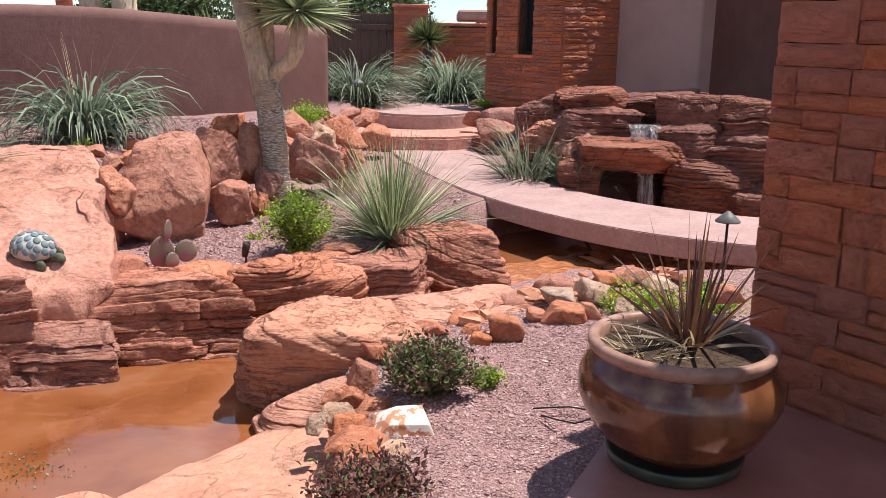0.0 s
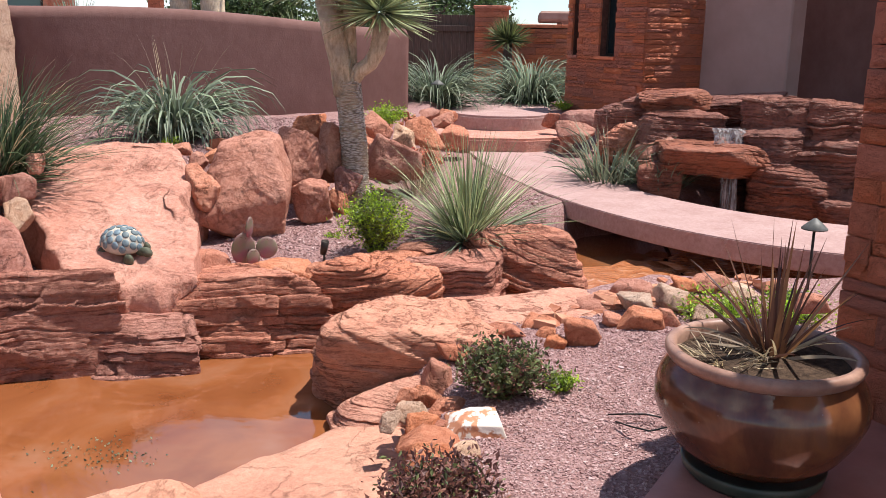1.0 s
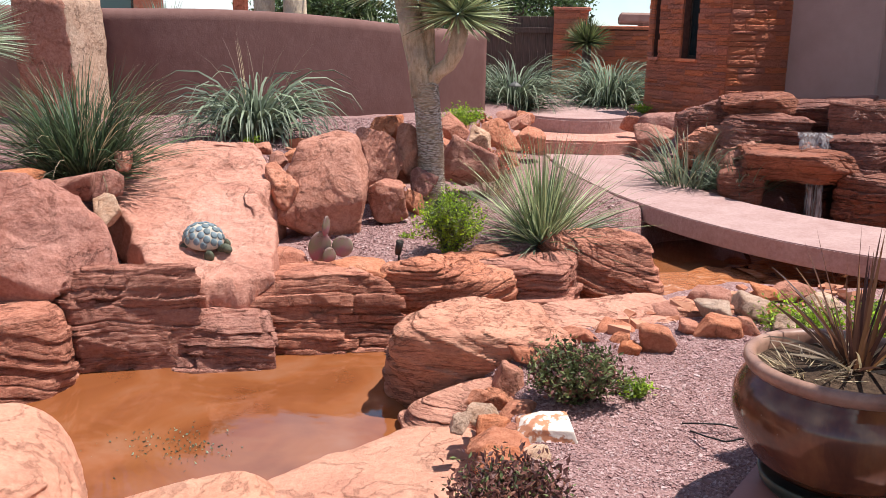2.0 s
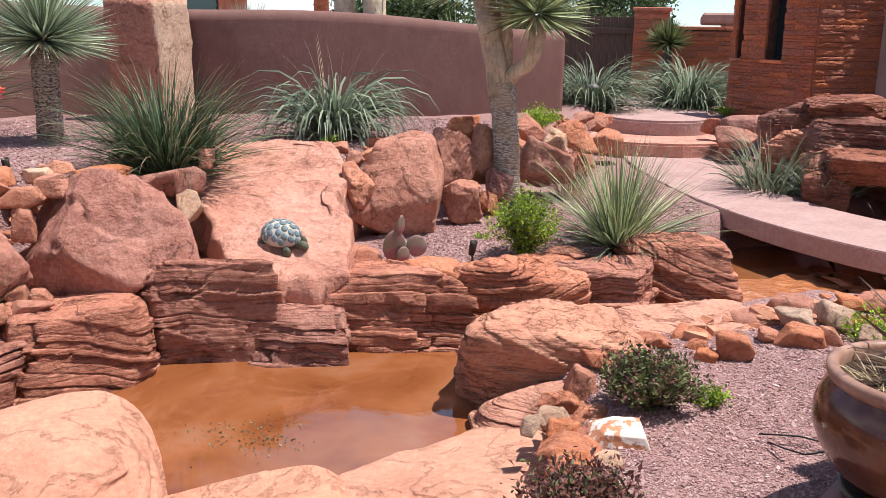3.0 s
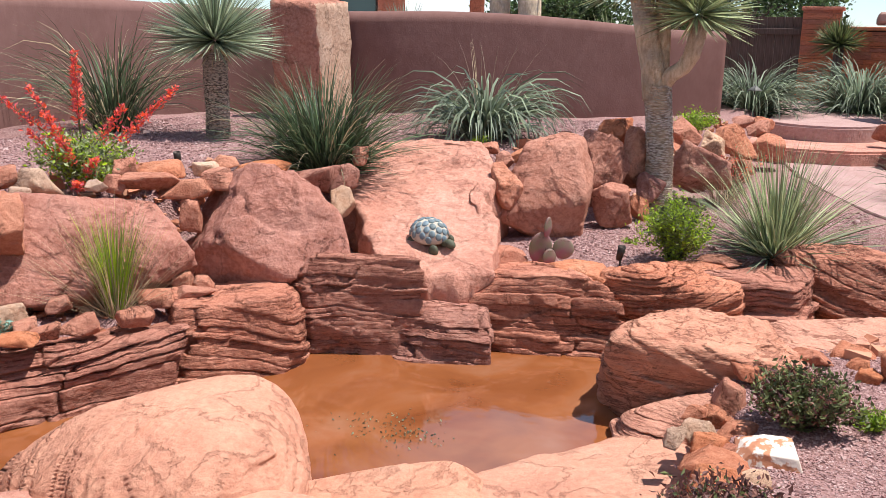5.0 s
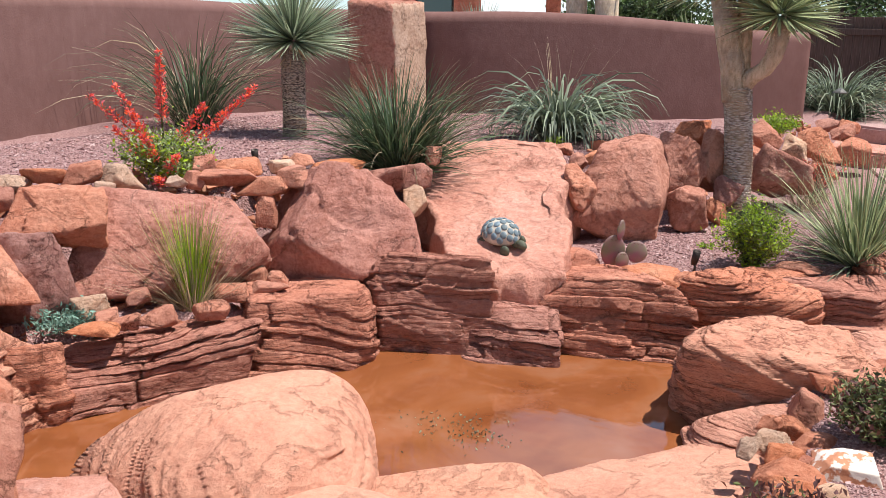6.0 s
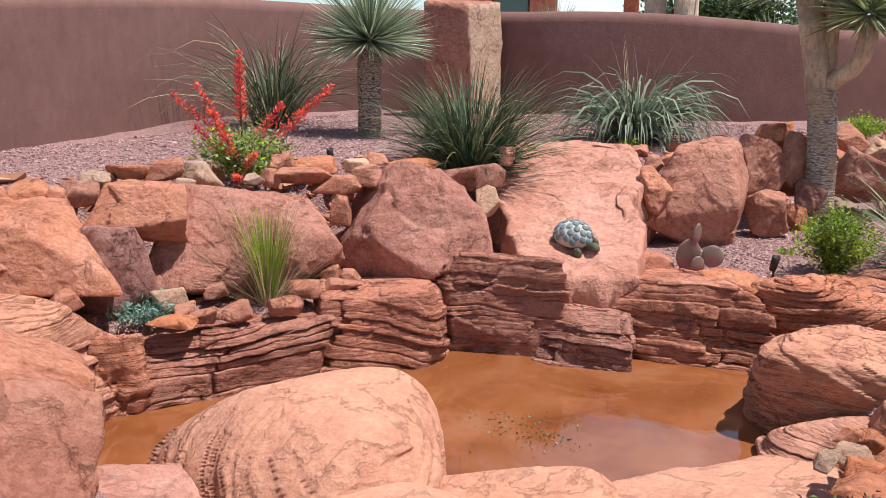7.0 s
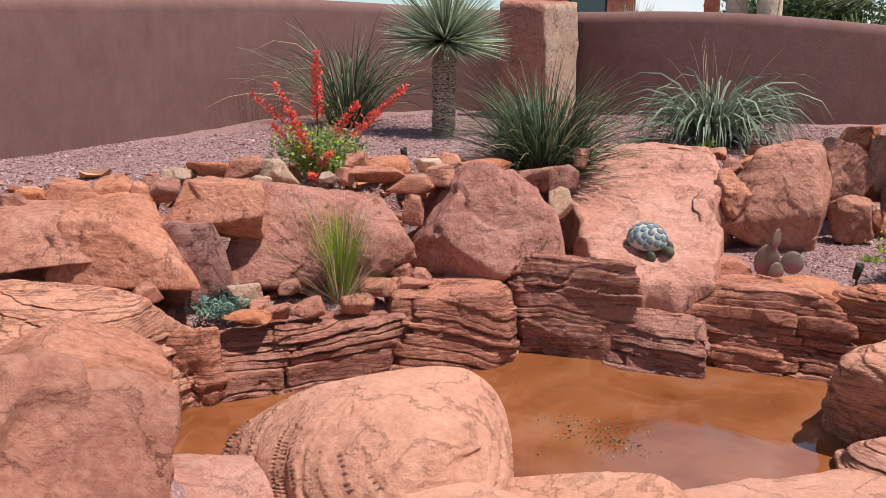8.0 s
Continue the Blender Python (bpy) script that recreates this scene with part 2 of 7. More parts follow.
def rock_mesh(a, b, c, seed, sub=4, hard=34, cuts=8, rough=0.03, lean=0.16, chips=0.5, cracks=1.0, strata=0.0, layer=0.05, tilt=(0.0, 0.0), material=None):
    """A boulder of half sizes a, b, c: a block bounded by leaning flat breaks with its corners broken off (hard: how sharp its edges are), weathered, and stepped into beds where strata > 0."""
    rng = np.random.default_rng(seed)
    d, f = dome() if strata > 0 and sub > 5 else ico(sub)
    planes = [(np.array(n) + rng.normal(0, lean, 3), rng.uniform(0.9, 1.02)) for n in ((1, 0, 0), (-1, 0, 0), (0, 1, 0), (0, -1, 0), (0, 0, 1), (0, 0, -1))]
    for _ in range(cuts):
        n = rng.choice((-1.0, 1.0), 3) * rng.uniform(0.15, 1.0, 3)
        planes.append((n, rng.uniform(0.92, 1.2)))
    total = 0
    for n, h in planes:
        total = total + (np.maximum(0, d @ (n / np.linalg.norm(n))) / h) ** hard
    v = d * (total ** (-1 / hard))[:, None]
    lo, hi = v.min(0), v.max(0)
    v = (v - (lo + hi) / 2) / ((hi - lo) / 2) * (a, b, c)
    if strata == 0 and lean > 0.1:           # loose boulders stand on their broad end
        v[:, :2] *= 1 - 0.17 * v[:, 2:3] / c
    size = (a * b * c) ** (1 / 3)
    out = v / (np.linalg.norm(v, axis=1, keepdims=True) + 1e-9)
    big = fbm(v / size, 1.1, 2, seed + 3)
    ridge = 1 - np.abs(fbm(v / size, 1.7, 4, seed + 5))
    v = v + out * (size * (0.035 * big + rough * (0.9 * (ridge - 0.6) + 0.5 * fbm(v / size, 5, 5, seed + 8, 0.55))))[:, None]
    # broken faces: tilted flakes that end in small steps
    hub = v[rng.integers(0, len(v), 26)]
    turn = rng.normal(size=(26, 3))
    shaky = v + 0.05 * size * np.stack([fbm(v / size, 4, 2, seed + q) for q in (41, 42, 43)], 1)
    near_hub = np.argmin(((shaky[:, None, :] - hub[None]) ** 2).sum(-1), axis=1)
    flake = ((v - hub[near_hub]) * turn[near_hub]).sum(1) * 0.085 + 0.02 * size * rng.normal(size=26)[near_hub]
    v = v + out * (np.clip(flake, -0.05 * size, 0.05 * size) * chips)[:, None]
    if strata > 0:
        zz = v[:, 2] + tilt[0] * v[:, 0] + tilt[1] * v[:, 1] + 0.07 * fbm(v, 1.1, 3, seed + 9) + 0.012 * fbm(v, 6, 3, seed + 4)
        one = np.zeros(len(v))
        p = zz / layer + 1.1 * vnoise(np.stack([zz / layer * 0.37, one + seed, one], 1), seed) + 0.5 * vnoise(np.stack([zz / layer * 0.9, one, one + seed], 1), seed + 1)
        k = np.floor(p)
        q = p - k
        ki = k.astype(np.int64)
        ledge = lattice(ki, 0 * ki, 0 * ki + 3, seed)
        nxt = lattice(ki + 1, 0 * ki, 0 * ki + 3, seed)
        step = ledge + (nxt - ledge) * smooth(0.86, 1.0, q)
        wander = fbm(np.stack([v[:, 0] * 1.8, v[:, 1] * 1.8, k * 3.1], 1), 1.0, 3, seed + 2)
        groove = np.exp(-((q - 0.93) / 0.07) ** 2) * np.clip(0.6 + 1.2 * wander, 0.1, 1.4)
        crack = np.abs(vnoise(np.stack([v[:, 0] * 2.6 + 0.3 * step, v[:, 1] * 2.6, v[:, 2] * 0.8], 1), seed + 31))
        side = np.clip(1.2 - np.abs(out[:, 2]) * 0.8, 0.2, 1)
        fade = np.clip(0.75 + 0.9 * fbm(v, 1.4, 2, seed + 21), 0.3, 1.25)
        push = strata * ((0.5 * step + 0.5 * wander) * fade - 0.75 * groove * fade - 0.7 * cracks * np.exp(-(crack / 0.035) ** 2)) * side
        v = v + out * (1, 1, 0.35) * push[:, None]
    return mesh_from("rock", v, f, material, True, True)


def rock(name, x, y, z, a, b, c, rz, seed, label, mat, group="boulders", sub=4, rx=0, ry=0, **shape):
    ob = new(name, rock_mesh(a, b, c, seed, sub, material=mat, **shape))
    ob.matrix_basis = pose(x, y, z, rx, ry, rz)
    return tagged(ob, label, "rock", group)


def slab_mesh(outline, z0, z1, material, bevel=0.015, smooth=False):
    """An upright prism over an outline in plan, with softened edges."""
    bm = bmesh.new()
    f = bm.faces.new([bm.verts.new((x, y, z0)) for x, y in outline])
    up = [e for e in bmesh.ops.extrude_face_region(bm, geom=[f])["geom"] if isinstance(e, bmesh.types.BMVert)]
    for v in up:
        v.co.z = z1
    bmesh.ops.recalc_face_normals(bm, faces=bm.faces)
    if bevel:
        edges = [e for e in bm.edges if abs(e.verts[0].co.z - e.verts[1].co.z) < 1e-6]
        bmesh.ops.bevel(bm, geom=edges, offset=bevel, segments=2, affect="EDGES")
    me = bpy.data.meshes.new("slab")
    bm.to_mesh(me)
    bm.free()
    me.materials.append(material)
    me.polygons.foreach_set("use_smooth", np.full(len(me.polygons), smooth))
    return me


def box_mesh(sx, sy, sz, material, bevel=0.01, wobble=0.0, seed=0, cuts=0):
    """A box on its base, softened, and chipped by wobble."""
    bm = bmesh.new()
    bmesh.ops.create_cube(bm, size=1)
    for v in bm.verts:
        v.co = (v.co.x * sx, v.co.y * sy, (v.co.z + 0.5) * sz)
    if bevel:
        bmesh.ops.bevel(bm, geom=list(bm.edges), offset=bevel, segments=1, affect="EDGES")
    rng = np.random.default_rng(seed)
    if wobble:
        for v in bm.verts:
            v.co += Vector(rng.uniform(-wobble, wobble, 3))
    me = bpy.data.meshes.new("box")
    bm.to_mesh(me)
    bm.free()
    me.materials.append(material)
    return me


def lathe_mesh(profile, material, n=64, smooth=True):
    r = np.array(profile, dtype=float)
    ang = np.linspace(0, 2 * np.pi, n, endpoint=False)
    v = np.concatenate([np.stack([rr * np.cos(ang), rr * np.sin(ang), np.full(n, zz)], 1) for rr, zz in r])
    f = [(i * n + j, i * n + (j + 1) % n, (i + 1) * n + (j + 1) % n, (i + 1) * n + j) for i in range(len(r) - 1) for j in range(n)]
    return mesh_from("lathe", v, f, material, smooth, True)


def tube_mesh(points, radii, material, n=8, smooth=True):
    pts = [Vector(p) for p in points]
    v, f = [], []
    for i, p in enumerate(pts):
        d = (pts[min(i + 1, len(pts) - 1)] - pts[max(i - 1, 0)]).normalized()
        side = d.cross(Vector((0.31, 0.95, 0.05))).normalized()
        up = side.cross(d)
        for j in range(n):
            w = 2 * math.pi * j / n
            v.append(p + (side * math.cos(w) + up * math.sin(w)) * radii[i])
    for i in range(len(pts) - 1):
        f += [(i * n + j, i * n + (j + 1) % n, (i + 1) * n + (j + 1) % n, (i + 1) * n + j) for j in range(n)]
    v += [pts[0], pts[-1]]
    f += [(len(v) - 2, (j + 1) % n, j, j) for j in range(n)] + [(len(v) - 1, (len(pts) - 1) * n + j, (len(pts) - 1) * n + (j + 1) % n) for j in range(n)]
    f = [tuple(dict.fromkeys(q)) for q in f]
    return mesh_from("tube", [tuple(p) for p in v], f, material, smooth)


def blades(base, az, el, length, width, droop, material, seg=5, seed=0, twist=0.4, fold=0.0):
    """Ribbons that start at base, leave at azimuth az and elevation el, and bend down by droop (radians along the length). All arrays."""
    rng = np.random.default_rng(seed)
    n = len(az)
    p = np.array(base, dtype=float)
    pts, e = [p.copy()], np.array(el, dtype=float)
    for s in range(seg):
        d = np.stack([np.sin(az) * np.cos(e), np.cos(az) * np.cos(e), np.sin(e)], 1)
        p = p + d * (length / seg)[:, None]
        pts.append(p.copy())
        e = e - droop / seg * (0.5 + s / seg)
    roll = rng.normal(0, twist, n)
    side = np.stack([np.cos(az) * np.cos(roll), -np.sin(az) * np.cos(roll), np.sin(roll)], 1)
    v = np.zeros((n, seg + 1, 2, 3))
    for s in range(seg + 1):
        w = width * (1.0 if s == 0 else (1 - (s / seg) ** 2.2) * 1.0 + 0.04)
        v[:, s, 0] = pts[s] - side * w[:, None] / 2
        v[:, s, 1] = pts[s] + side * w[:, None] / 2
    idx = np.arange(n * (seg + 1) * 2).reshape(n, seg + 1, 2)
    f = np.stack([idx[:, :-1, 0], idx[:, :-1, 1], idx[:, 1:, 1], idx[:, 1:, 0]], -1).reshape(-1, 4)
    return mesh_from("blades", v.reshape(-1, 3), f, material, True, True)


def leaf_cloud(centers, size, material, seed=0, stretch=2.2):
    """Small pointed leaves, each a bent diamond, at the given centres."""
    rng = np.random.default_rng(seed)
    n = len(centers)
    d = rng.normal(size=(n, 3))
    d[:, 2] = np.abs(d[:, 2]) * 0.7 + 0.1
    d /= np.linalg.norm(d, axis=1, keepdims=True)
    s = np.cross(d, rng.normal(size=(n, 3)))
    s /= np.linalg.norm(s, axis=1, keepdims=True) + 1e-9
    up = np.cross(s, d)
    L = (size * rng.uniform(0.6, 1.3, n))[:, None]
    W = L / stretch / 2
    c = np.asarray(centers)
    v = np.stack([c, c + d * L * 0.5 + s * W + up * W * 0.4, c + d * L, c + d * L * 0.5 - s * W + up * W * 0.4], 1)
    i = np.arange(n * 4).reshape(n, 4)
    f = np.concatenate([i[:, [0, 1, 2]], i[:, [0, 2, 3]]])
    return mesh_from("leaves", v.reshape(-1, 3), f, material, False, True)


def in_poly(x, y, poly):
    inside = np.zeros(x.shape, bool)
    for (x0, y0), (x1, y1) in zip(poly, poly[1:] + poly[:1]):
        hit = ((y0 > y) != (y1 > y)) & (x < (x1 - x0) * (y - y0) / (y1 - y0 + 1e-12) + x0)
        inside ^= hit
    return inside


def line_dist(x, y, line):
    """Distance to a broken line, and the side of it (positive to its left)."""
    best, side = np.full(x.shape, 1e9), np.zeros(x.shape)
    for (x0, y0), (x1, y1) in zip(line, line[1:]):
        dx, dy = x1 - x0, y1 - y0
        t = np.clip(((x - x0) * dx + (y - y0) * dy) / (dx * dx + dy * dy), 0, 1)
        d = np.hypot(x - x0 - t * dx, y - y0 - t * dy)
        s = np.sign(dx * (y - y0) - dy * (x - x0))
        side = np.where(d < best - 1e-9, s, side)
        best = np.minimum(best, d)
    return best, side


# ---------------------------------------------------------------- ground, pond and stream
WATER = -0.42
POND = [(-3.75, 3.05), (-3.2, 3.75), (-3.05, 4.45), (-2.75, 4.75), (-2.3, 4.8), (-2.0, 5.15), (-1.5, 5.35), (-1.05, 5.3), (-1.0, 4.7), (-0.75, 4.2),
        (-1.05, 3.75), (-1.9, 3.3), (-2.1, 2.8), (-2.9, 2.2), (-3.9, 2.0), (-4.4, 2.3), (-4.1, 2.7)]
STREAM = [(-1.2, 5.3), (-0.55, 5.75), (0.1, 6.2), (0.75, 6.6), (1.5, 6.62), (2.3, 7.0), (2.4, 8.7)]
RETAIN = [(-8.0, 0.5), (-6.1, 2.0), (-5.25, 3.1), (-4.85, 4.3), (-4.2, 5.2), (-3.7, 5.9), (-3.2, 6.6), (-2.5, 7.3), (-2.1, 8.3), (-1.6, 9.8), (-1.25, 11.4), (-1.2, 13.0), (-1.1, 40)]
POOL = [(0.25, 6.6), (0.2, 7.6), (0.55, 8.5), (1.3, 8.95), (3.2, 8.95), (3.2, 6.6), (2.3, 6.2), (1.0, 6.2)]


def ground_z(x, y):
    d, s = line_dist(x, y, RETAIN)
    high = smooth(-0.15, 0.25, d * s)
    low = -0.09 + 0.11 * smooth(5.4, 6.6, y) * smooth(-3.2, -2.2, x)
    low = low + 0.36 * smooth(12.7, 13.6, y + 0.1 * x)
    low = low - 0.36 * smooth(-0.30, -0.62, x) * smooth(4.3, 3.9, y) * smooth(-3.2, -2.4, x)
    z = low * (1 - high) + 0.5 * high
    sd, _ = line_dist(x, y, STREAM)
    wide = smooth(6.3, 6.9, y) * smooth(0.9, 1.8, x)
    z = z - (z + 0.62) * (1 - smooth(0.25 + 0.4 * wide, 0.6 + 0.6 * wide, sd))
    pd, _ = line_dist(x, y, POND + POND[:1])
    inside = np.where(in_poly(x, y, POND), pd, -pd)
    z = z - (z + 0.75) * smooth(-0.36, 0.10, inside)
    bd, _ = line_dist(x, y, POOL + POOL[:1])
    z = z - (z + 0.62) * smooth(-0.12, 0.12, np.where(in_poly(x, y, POOL), bd, -bd))
    p = np.stack([x.ravel(), y.ravel(), 0 * x.ravel()], 1)
    z = z + (0.02 * fbm(p, 1.2, 3, 4) + 0.006 * fbm(p, 9, 2, 8)).reshape(x.shape)
    far = np.maximum(0, np.hypot(x, y) - 26)
    return z * (far < 1) + (0.3 + 0.0 * far) * (far >= 1)


m = Mat("pink_gravel", 0.95, spec=0.15)
cell = m.voronoi(75, "Color")
c = m.ramp(cell, [(0.0, (0.21, 0.11, 0.10)), (0.35, (0.29, 0.165, 0.15)), (0.65, (0.36, 0.215, 0.20)), (1.0, (0.46, 0.325, 0.30))])
c = m.mix(m.ramp(m.noise(1.3, 5), [(0.35, (0, 0, 0)), (0.7, (0.4, 0.4, 0.4))]), c, (0.24, 0.12, 0.10))
m.color(c)
m.bump(m.voronoi(75), 0.9, 0.012)
m.bump(m.noise(9, 4), 0.3, 0.02)
M_GRAVEL = m.mat

xs = np.concatenate([[-400, -120, -50, -25, -14], np.arange(-9.0, 5.01, 0.07), [7, 10, 16, 30, 60, 150, 400]])
ys = np.concatenate([[-300, -60, -15, -5], np.arange(0.6, 15.01, 0.07), [16, 18, 20, 23, 27, 40, 80, 200, 700]])
gx, gy = np.meshgrid(xs, ys)
gz = ground_z(gx, gy)
nx, ny = len(xs), len(ys)
gi = np.arange(nx * ny).reshape(ny, nx)
gf = np.stack([gi[:-1, :-1], gi[:-1, 1:], gi[1:, 1:], gi[1:, :-1]], -1).reshape(-1, 4)
ground = tagged(new("ground", mesh_from("ground", np.stack([gx, gy, gz], -1).reshape(-1, 3), gf, M_GRAVEL, True, True)),
                "pinkish crushed-stone gravel ground of the desert garden", "ground", kind="structure")

m = Mat("muddy_water", 0.04, spec=0.5)
mud = m.noise(1.4, 4, 0.55, distort=0.8)
m.color(m.ramp(mud, [(0.3, (0.17, 0.05, 0.016)), (0.52, (0.26, 0.088, 0.03)), (0.75, (0.31, 0.145, 0.08))]))
m.bump(m.noise(2.2, 3, 0.5, vec=m.coords((1, 1.8, 1))), 0.10, 0.05)
m.bump(m.noise(14, 3, 0.5), 0.05, 0.010)
m.b.inputs["IOR"].default_value = 1.5
m.b.inputs["Coat Weight"].default_value, m.b.inputs["Coat Roughness"].default_value = 0.6, 0.02
M_WATER = m.mat


def sheet(name, outline, z, material, label, category, kind="structure"):
    return tagged(new(name, slab_mesh(outline, z - 0.03, z, material, 0)), label, category, kind=kind)


def grown(poly, by):
    cx, cy = np.mean(poly, axis=0)
    return [(x + by * (x - cx) / math.hypot(x - cx, y - cy), y + by * (y - cy) / math.hypot(x - cx, y - cy)) for x, y in poly]


sheet("water", grown(POND, 0.3), WATER, M_WATER, "still muddy orange water in the rock-lined pond", "water")

# running water of the stream, falling gently to the pond
m = Mat("running_water", 0.06, spec=0.5)
flow = m.noise(6, 5, 0.6, vec=m.coords((1, 2.2, 1), (0, 0, 0.8)), distort=1.2)
m.color(m.ramp(flow, [(0.35, (0.33, 0.10, 0.03)), (0.6, (0.46, 0.19, 0.09)), (0.78, (0.62, 0.46, 0.38))]))
m.bump(flow, 0.5, 0.04)
M_FLOW = m.mat
cen = [Vector((x, y, 0)) for x, y in STREAM]
sv, sf = [], []
STEPS = 60
for i in range(STEPS + 1):
    u = i / STEPS * (len(cen) - 1)
    k = min(int(u), len(cen) - 2)
    p = cen[k].lerp(cen[k + 1], u - k)
    d = (cen[k + 1] - cen[k]).normalized()
    n = Vector((-d.y, d.x, 0))
    zz = -0.43 + 0.10 * float(smooth(0.3, 1.6, u)) + 0.03 * float(smooth(2.0, 3.0, u))
    for j in range(13):
        w = (j / 12 - 0.5) * (1.2 + 0.9 * float(smooth(2.5, 4, u)))
        q = p + n * w
        sv.append((q.x, q.y, zz + 0.012 * math.sin(9 * u + 5 * w) + 0.01 * math.sin(23 * u - 11 * w)))
for i in range(STEPS):
    sf += [(i * 13 + j, i * 13 + j + 1, i * 13 + j + 14, i * 13 + j + 13) for j in range(12)]
tagged(new("stream_water", mesh_from("stream", sv, sf, M_FLOW, True)), "shallow orange stream running down between the rocks", "water", kind="structure")

sheet("pool_water", grown(POOL, 0.1), -0.345, M_WATER, "shaded orange pool water under the footbridge", "water")

# ---------------------------------------------------------------- paving: patio, bridge and steps
m = Mat("stained_concrete", 0.42, spec=0.4)
c = m.ramp(m.noise(2.0, 6, 0.65, distort=0.5), [(0.3, (0.30, 0.115, 0.09)), (0.55, (0.39, 0.165, 0.13)), (0.8, (0.48, 0.26, 0.215))])
m.color(m.mix(m.ramp(m.noise(7, 7, 0.75, distort=1.5), [(0.66, (0, 0, 0)), (0.72, (0.35, 0.35, 0.35))]), c, (0.5, 0.42, 0.38)))
m.bump(m.noise(40, 5), 0.15, 0.006)
M_PATIO = m.mat
m = Mat("pink_textured_concrete", 0.8, spec=0.25)
c = m.ramp(m.noise(2.5, 6, 0.65), [(0.3, (0.33, 0.19, 0.168)), (0.7, (0.46, 0.305, 0.275))])
m.color(m.mix(0.3, c, m.ramp(m.noise(30, 5, 0.7), [(0.35, (0.27, 0.145, 0.125)), (0.65, (0.54, 0.39, 0.35))])))
m.bump(m.noise(16, 6, 0.6, vec=m.coords((1, 2.5, 1), (0, 0, 0.5))), 0.6, 0.02)
m.bump(m.noise(70, 4), 0.3, 0.005)
M_DECK = m.mat

tagged(new("patio", slab_mesh([(0.64, 3.28), (0.05, 2.05), (-0.6, 0.6), (-1.2, -3.5), (6, -3.5), (6, 0.0), (1.5, 3.83), (0.9, 3.75)], -0.4, 0.0, M_PATIO, 0.02)),
       "smooth red-brown stained concrete patio floor", "patio", kind="structure")


def bez(p0, p1, p2, t):
    return tuple((1 - t) ** 2 * a + 2 * t * (1 - t) * b + t * t * c for a, b, c in zip(p0, p1, p2))


near = [bez((2.5, 6.42), (0.08, 7.0), (-0.86, 12.2), k / 28) for k in range(29)]
far = [bez((3.0, 7.45), (0.5, 8.05), (0.26, 12.7), k / 28) for k in range(29)]
tagged(new("footbridge", slab_mesh(near + far[::-1], -0.115, 0.05, M_DECK, 0.008)),
       "curved pink concrete footbridge slab over the stream", "bridge", kind="structure")
tagged(new("step_lower", slab_mesh([(-1.25, 11.9), (-0.75, 11.55), (0.0, 11.6), (0.6, 12.0), (0.7, 13.4), (-1.3, 13.4)], -0.1, 0.22, M_SLAB, 0.03)),
       "rough layered sandstone step leading to the gate path", "step", kind="structure")
arc = [(-0.4 + 0.72 * math.cos(w), 13.15 + 0.66 * math.sin(w)) for w in np.linspace(math.pi * 1.03, math.pi * 1.97, 24)]
tagged(new("step_upper", slab_mesh(arc + [(0.35, 14.4), (-0.2, 17.6), (-1.9, 17.6), (-1.15, 14.5)], 0.1, 0.42, M_DECK, 0.03)),
       "round-fronted pink concrete landing of the path to the gate", "path", kind="structure")

# ---------------------------------------------------------------- stucco garden wall
m = Mat("brown_stucco", 0.92, spec=0.15)
c = m.ramp(m.noise(1.6, 6, 0.6), [(0.3, (0.17, 0.088, 0.074)), (0.7, (0.215, 0.115, 0.098))])
m.color(m.mix(0.2, c, m.ramp(m.noise(9, 6, 0.7, vec=m.coords((1, 1, 0.5))), [(0.35, (0.12, 0.055, 0.045)), (0.65, (0.24, 0.14, 0.12))])))
m.bump(m.noise(55, 5, 0.65), 0.4, 0.008)
m.bump(m.noise(4, 3), 0.3, 0.02)
M_STUCCO = m.mat


def wall_mesh(line, top, z0, thick, material, n=100):
    """A wall with a rounded top along a smooth line; top(u) is its height at the fraction u."""
    pts = [Vector((*p, 0)) for p in line]
    path = []
    for i in range(n + 1):
        u = i / n * (len(pts) - 1)
        k = min(int(u), len(pts) - 2)
        p0, p1, p2, p3 = pts[max(k - 1, 0)], pts[k], pts[k + 1], pts[min(k + 2, len(pts) - 1)]
        t = u - k
        path.append(0.5 * (2 * p1 + (p2 - p0) * t + (2 * p0 - 5 * p1 + 4 * p2 - p3) * t * t + (3 * p1 - p0 - 3 * p2 + p3) * t ** 3))
    v, f = [], []
    for i, p in enumerate(path):
        d = (path[min(i + 1, n)] - path[max(i - 1, 0)]).normalized()
        side = Vector((d.y, -d.x, 0))
        h, r = top(i / n), thick / 2
        prof = [(-r, z0), (-r, h - r)] + [(-r * math.cos(w), h - r + r * math.sin(w)) for w in np.linspace(0, math.pi, 9)[1:-1]] + [(r, h - r), (r, z0)]
        for s, z in prof:
            q = p + side * s
            v.append((q.x, q.y, z))
    k = 11
    for i in range(n):
        f += [(i * k + j, i * k + j + 1, (i + 1) * k + j + 1, (i + 1) * k + j) for j in range(k - 1)]
    f += [tuple(range(k - 1, -1, -1)), tuple(range(n * k, n * k + k))]
    return mesh_from("wall", v, f, material, True)


WALL_LINE = [(-6.3, -3.0), (-6.9, 1.0), (-7.15, 3.4), (-7.7, 5.4), (-8.0, 7.2), (-7.6, 8.8), (-6.6, 9.8), (-5.0, 10.25), (-3.6, 11.0), (-2.5, 11.75), (-1.75, 12.55)]


def wall_top(u):
    k = u * 10
    return 1.73 + 0.10 * math.exp(-((k - 4.0) / 1.6) ** 2) + 0.03 * math.exp(-((k - 7.2) / 0.6) ** 2) - 0.15 * float(smooth(7.6, 9.6, np.float64(k)))


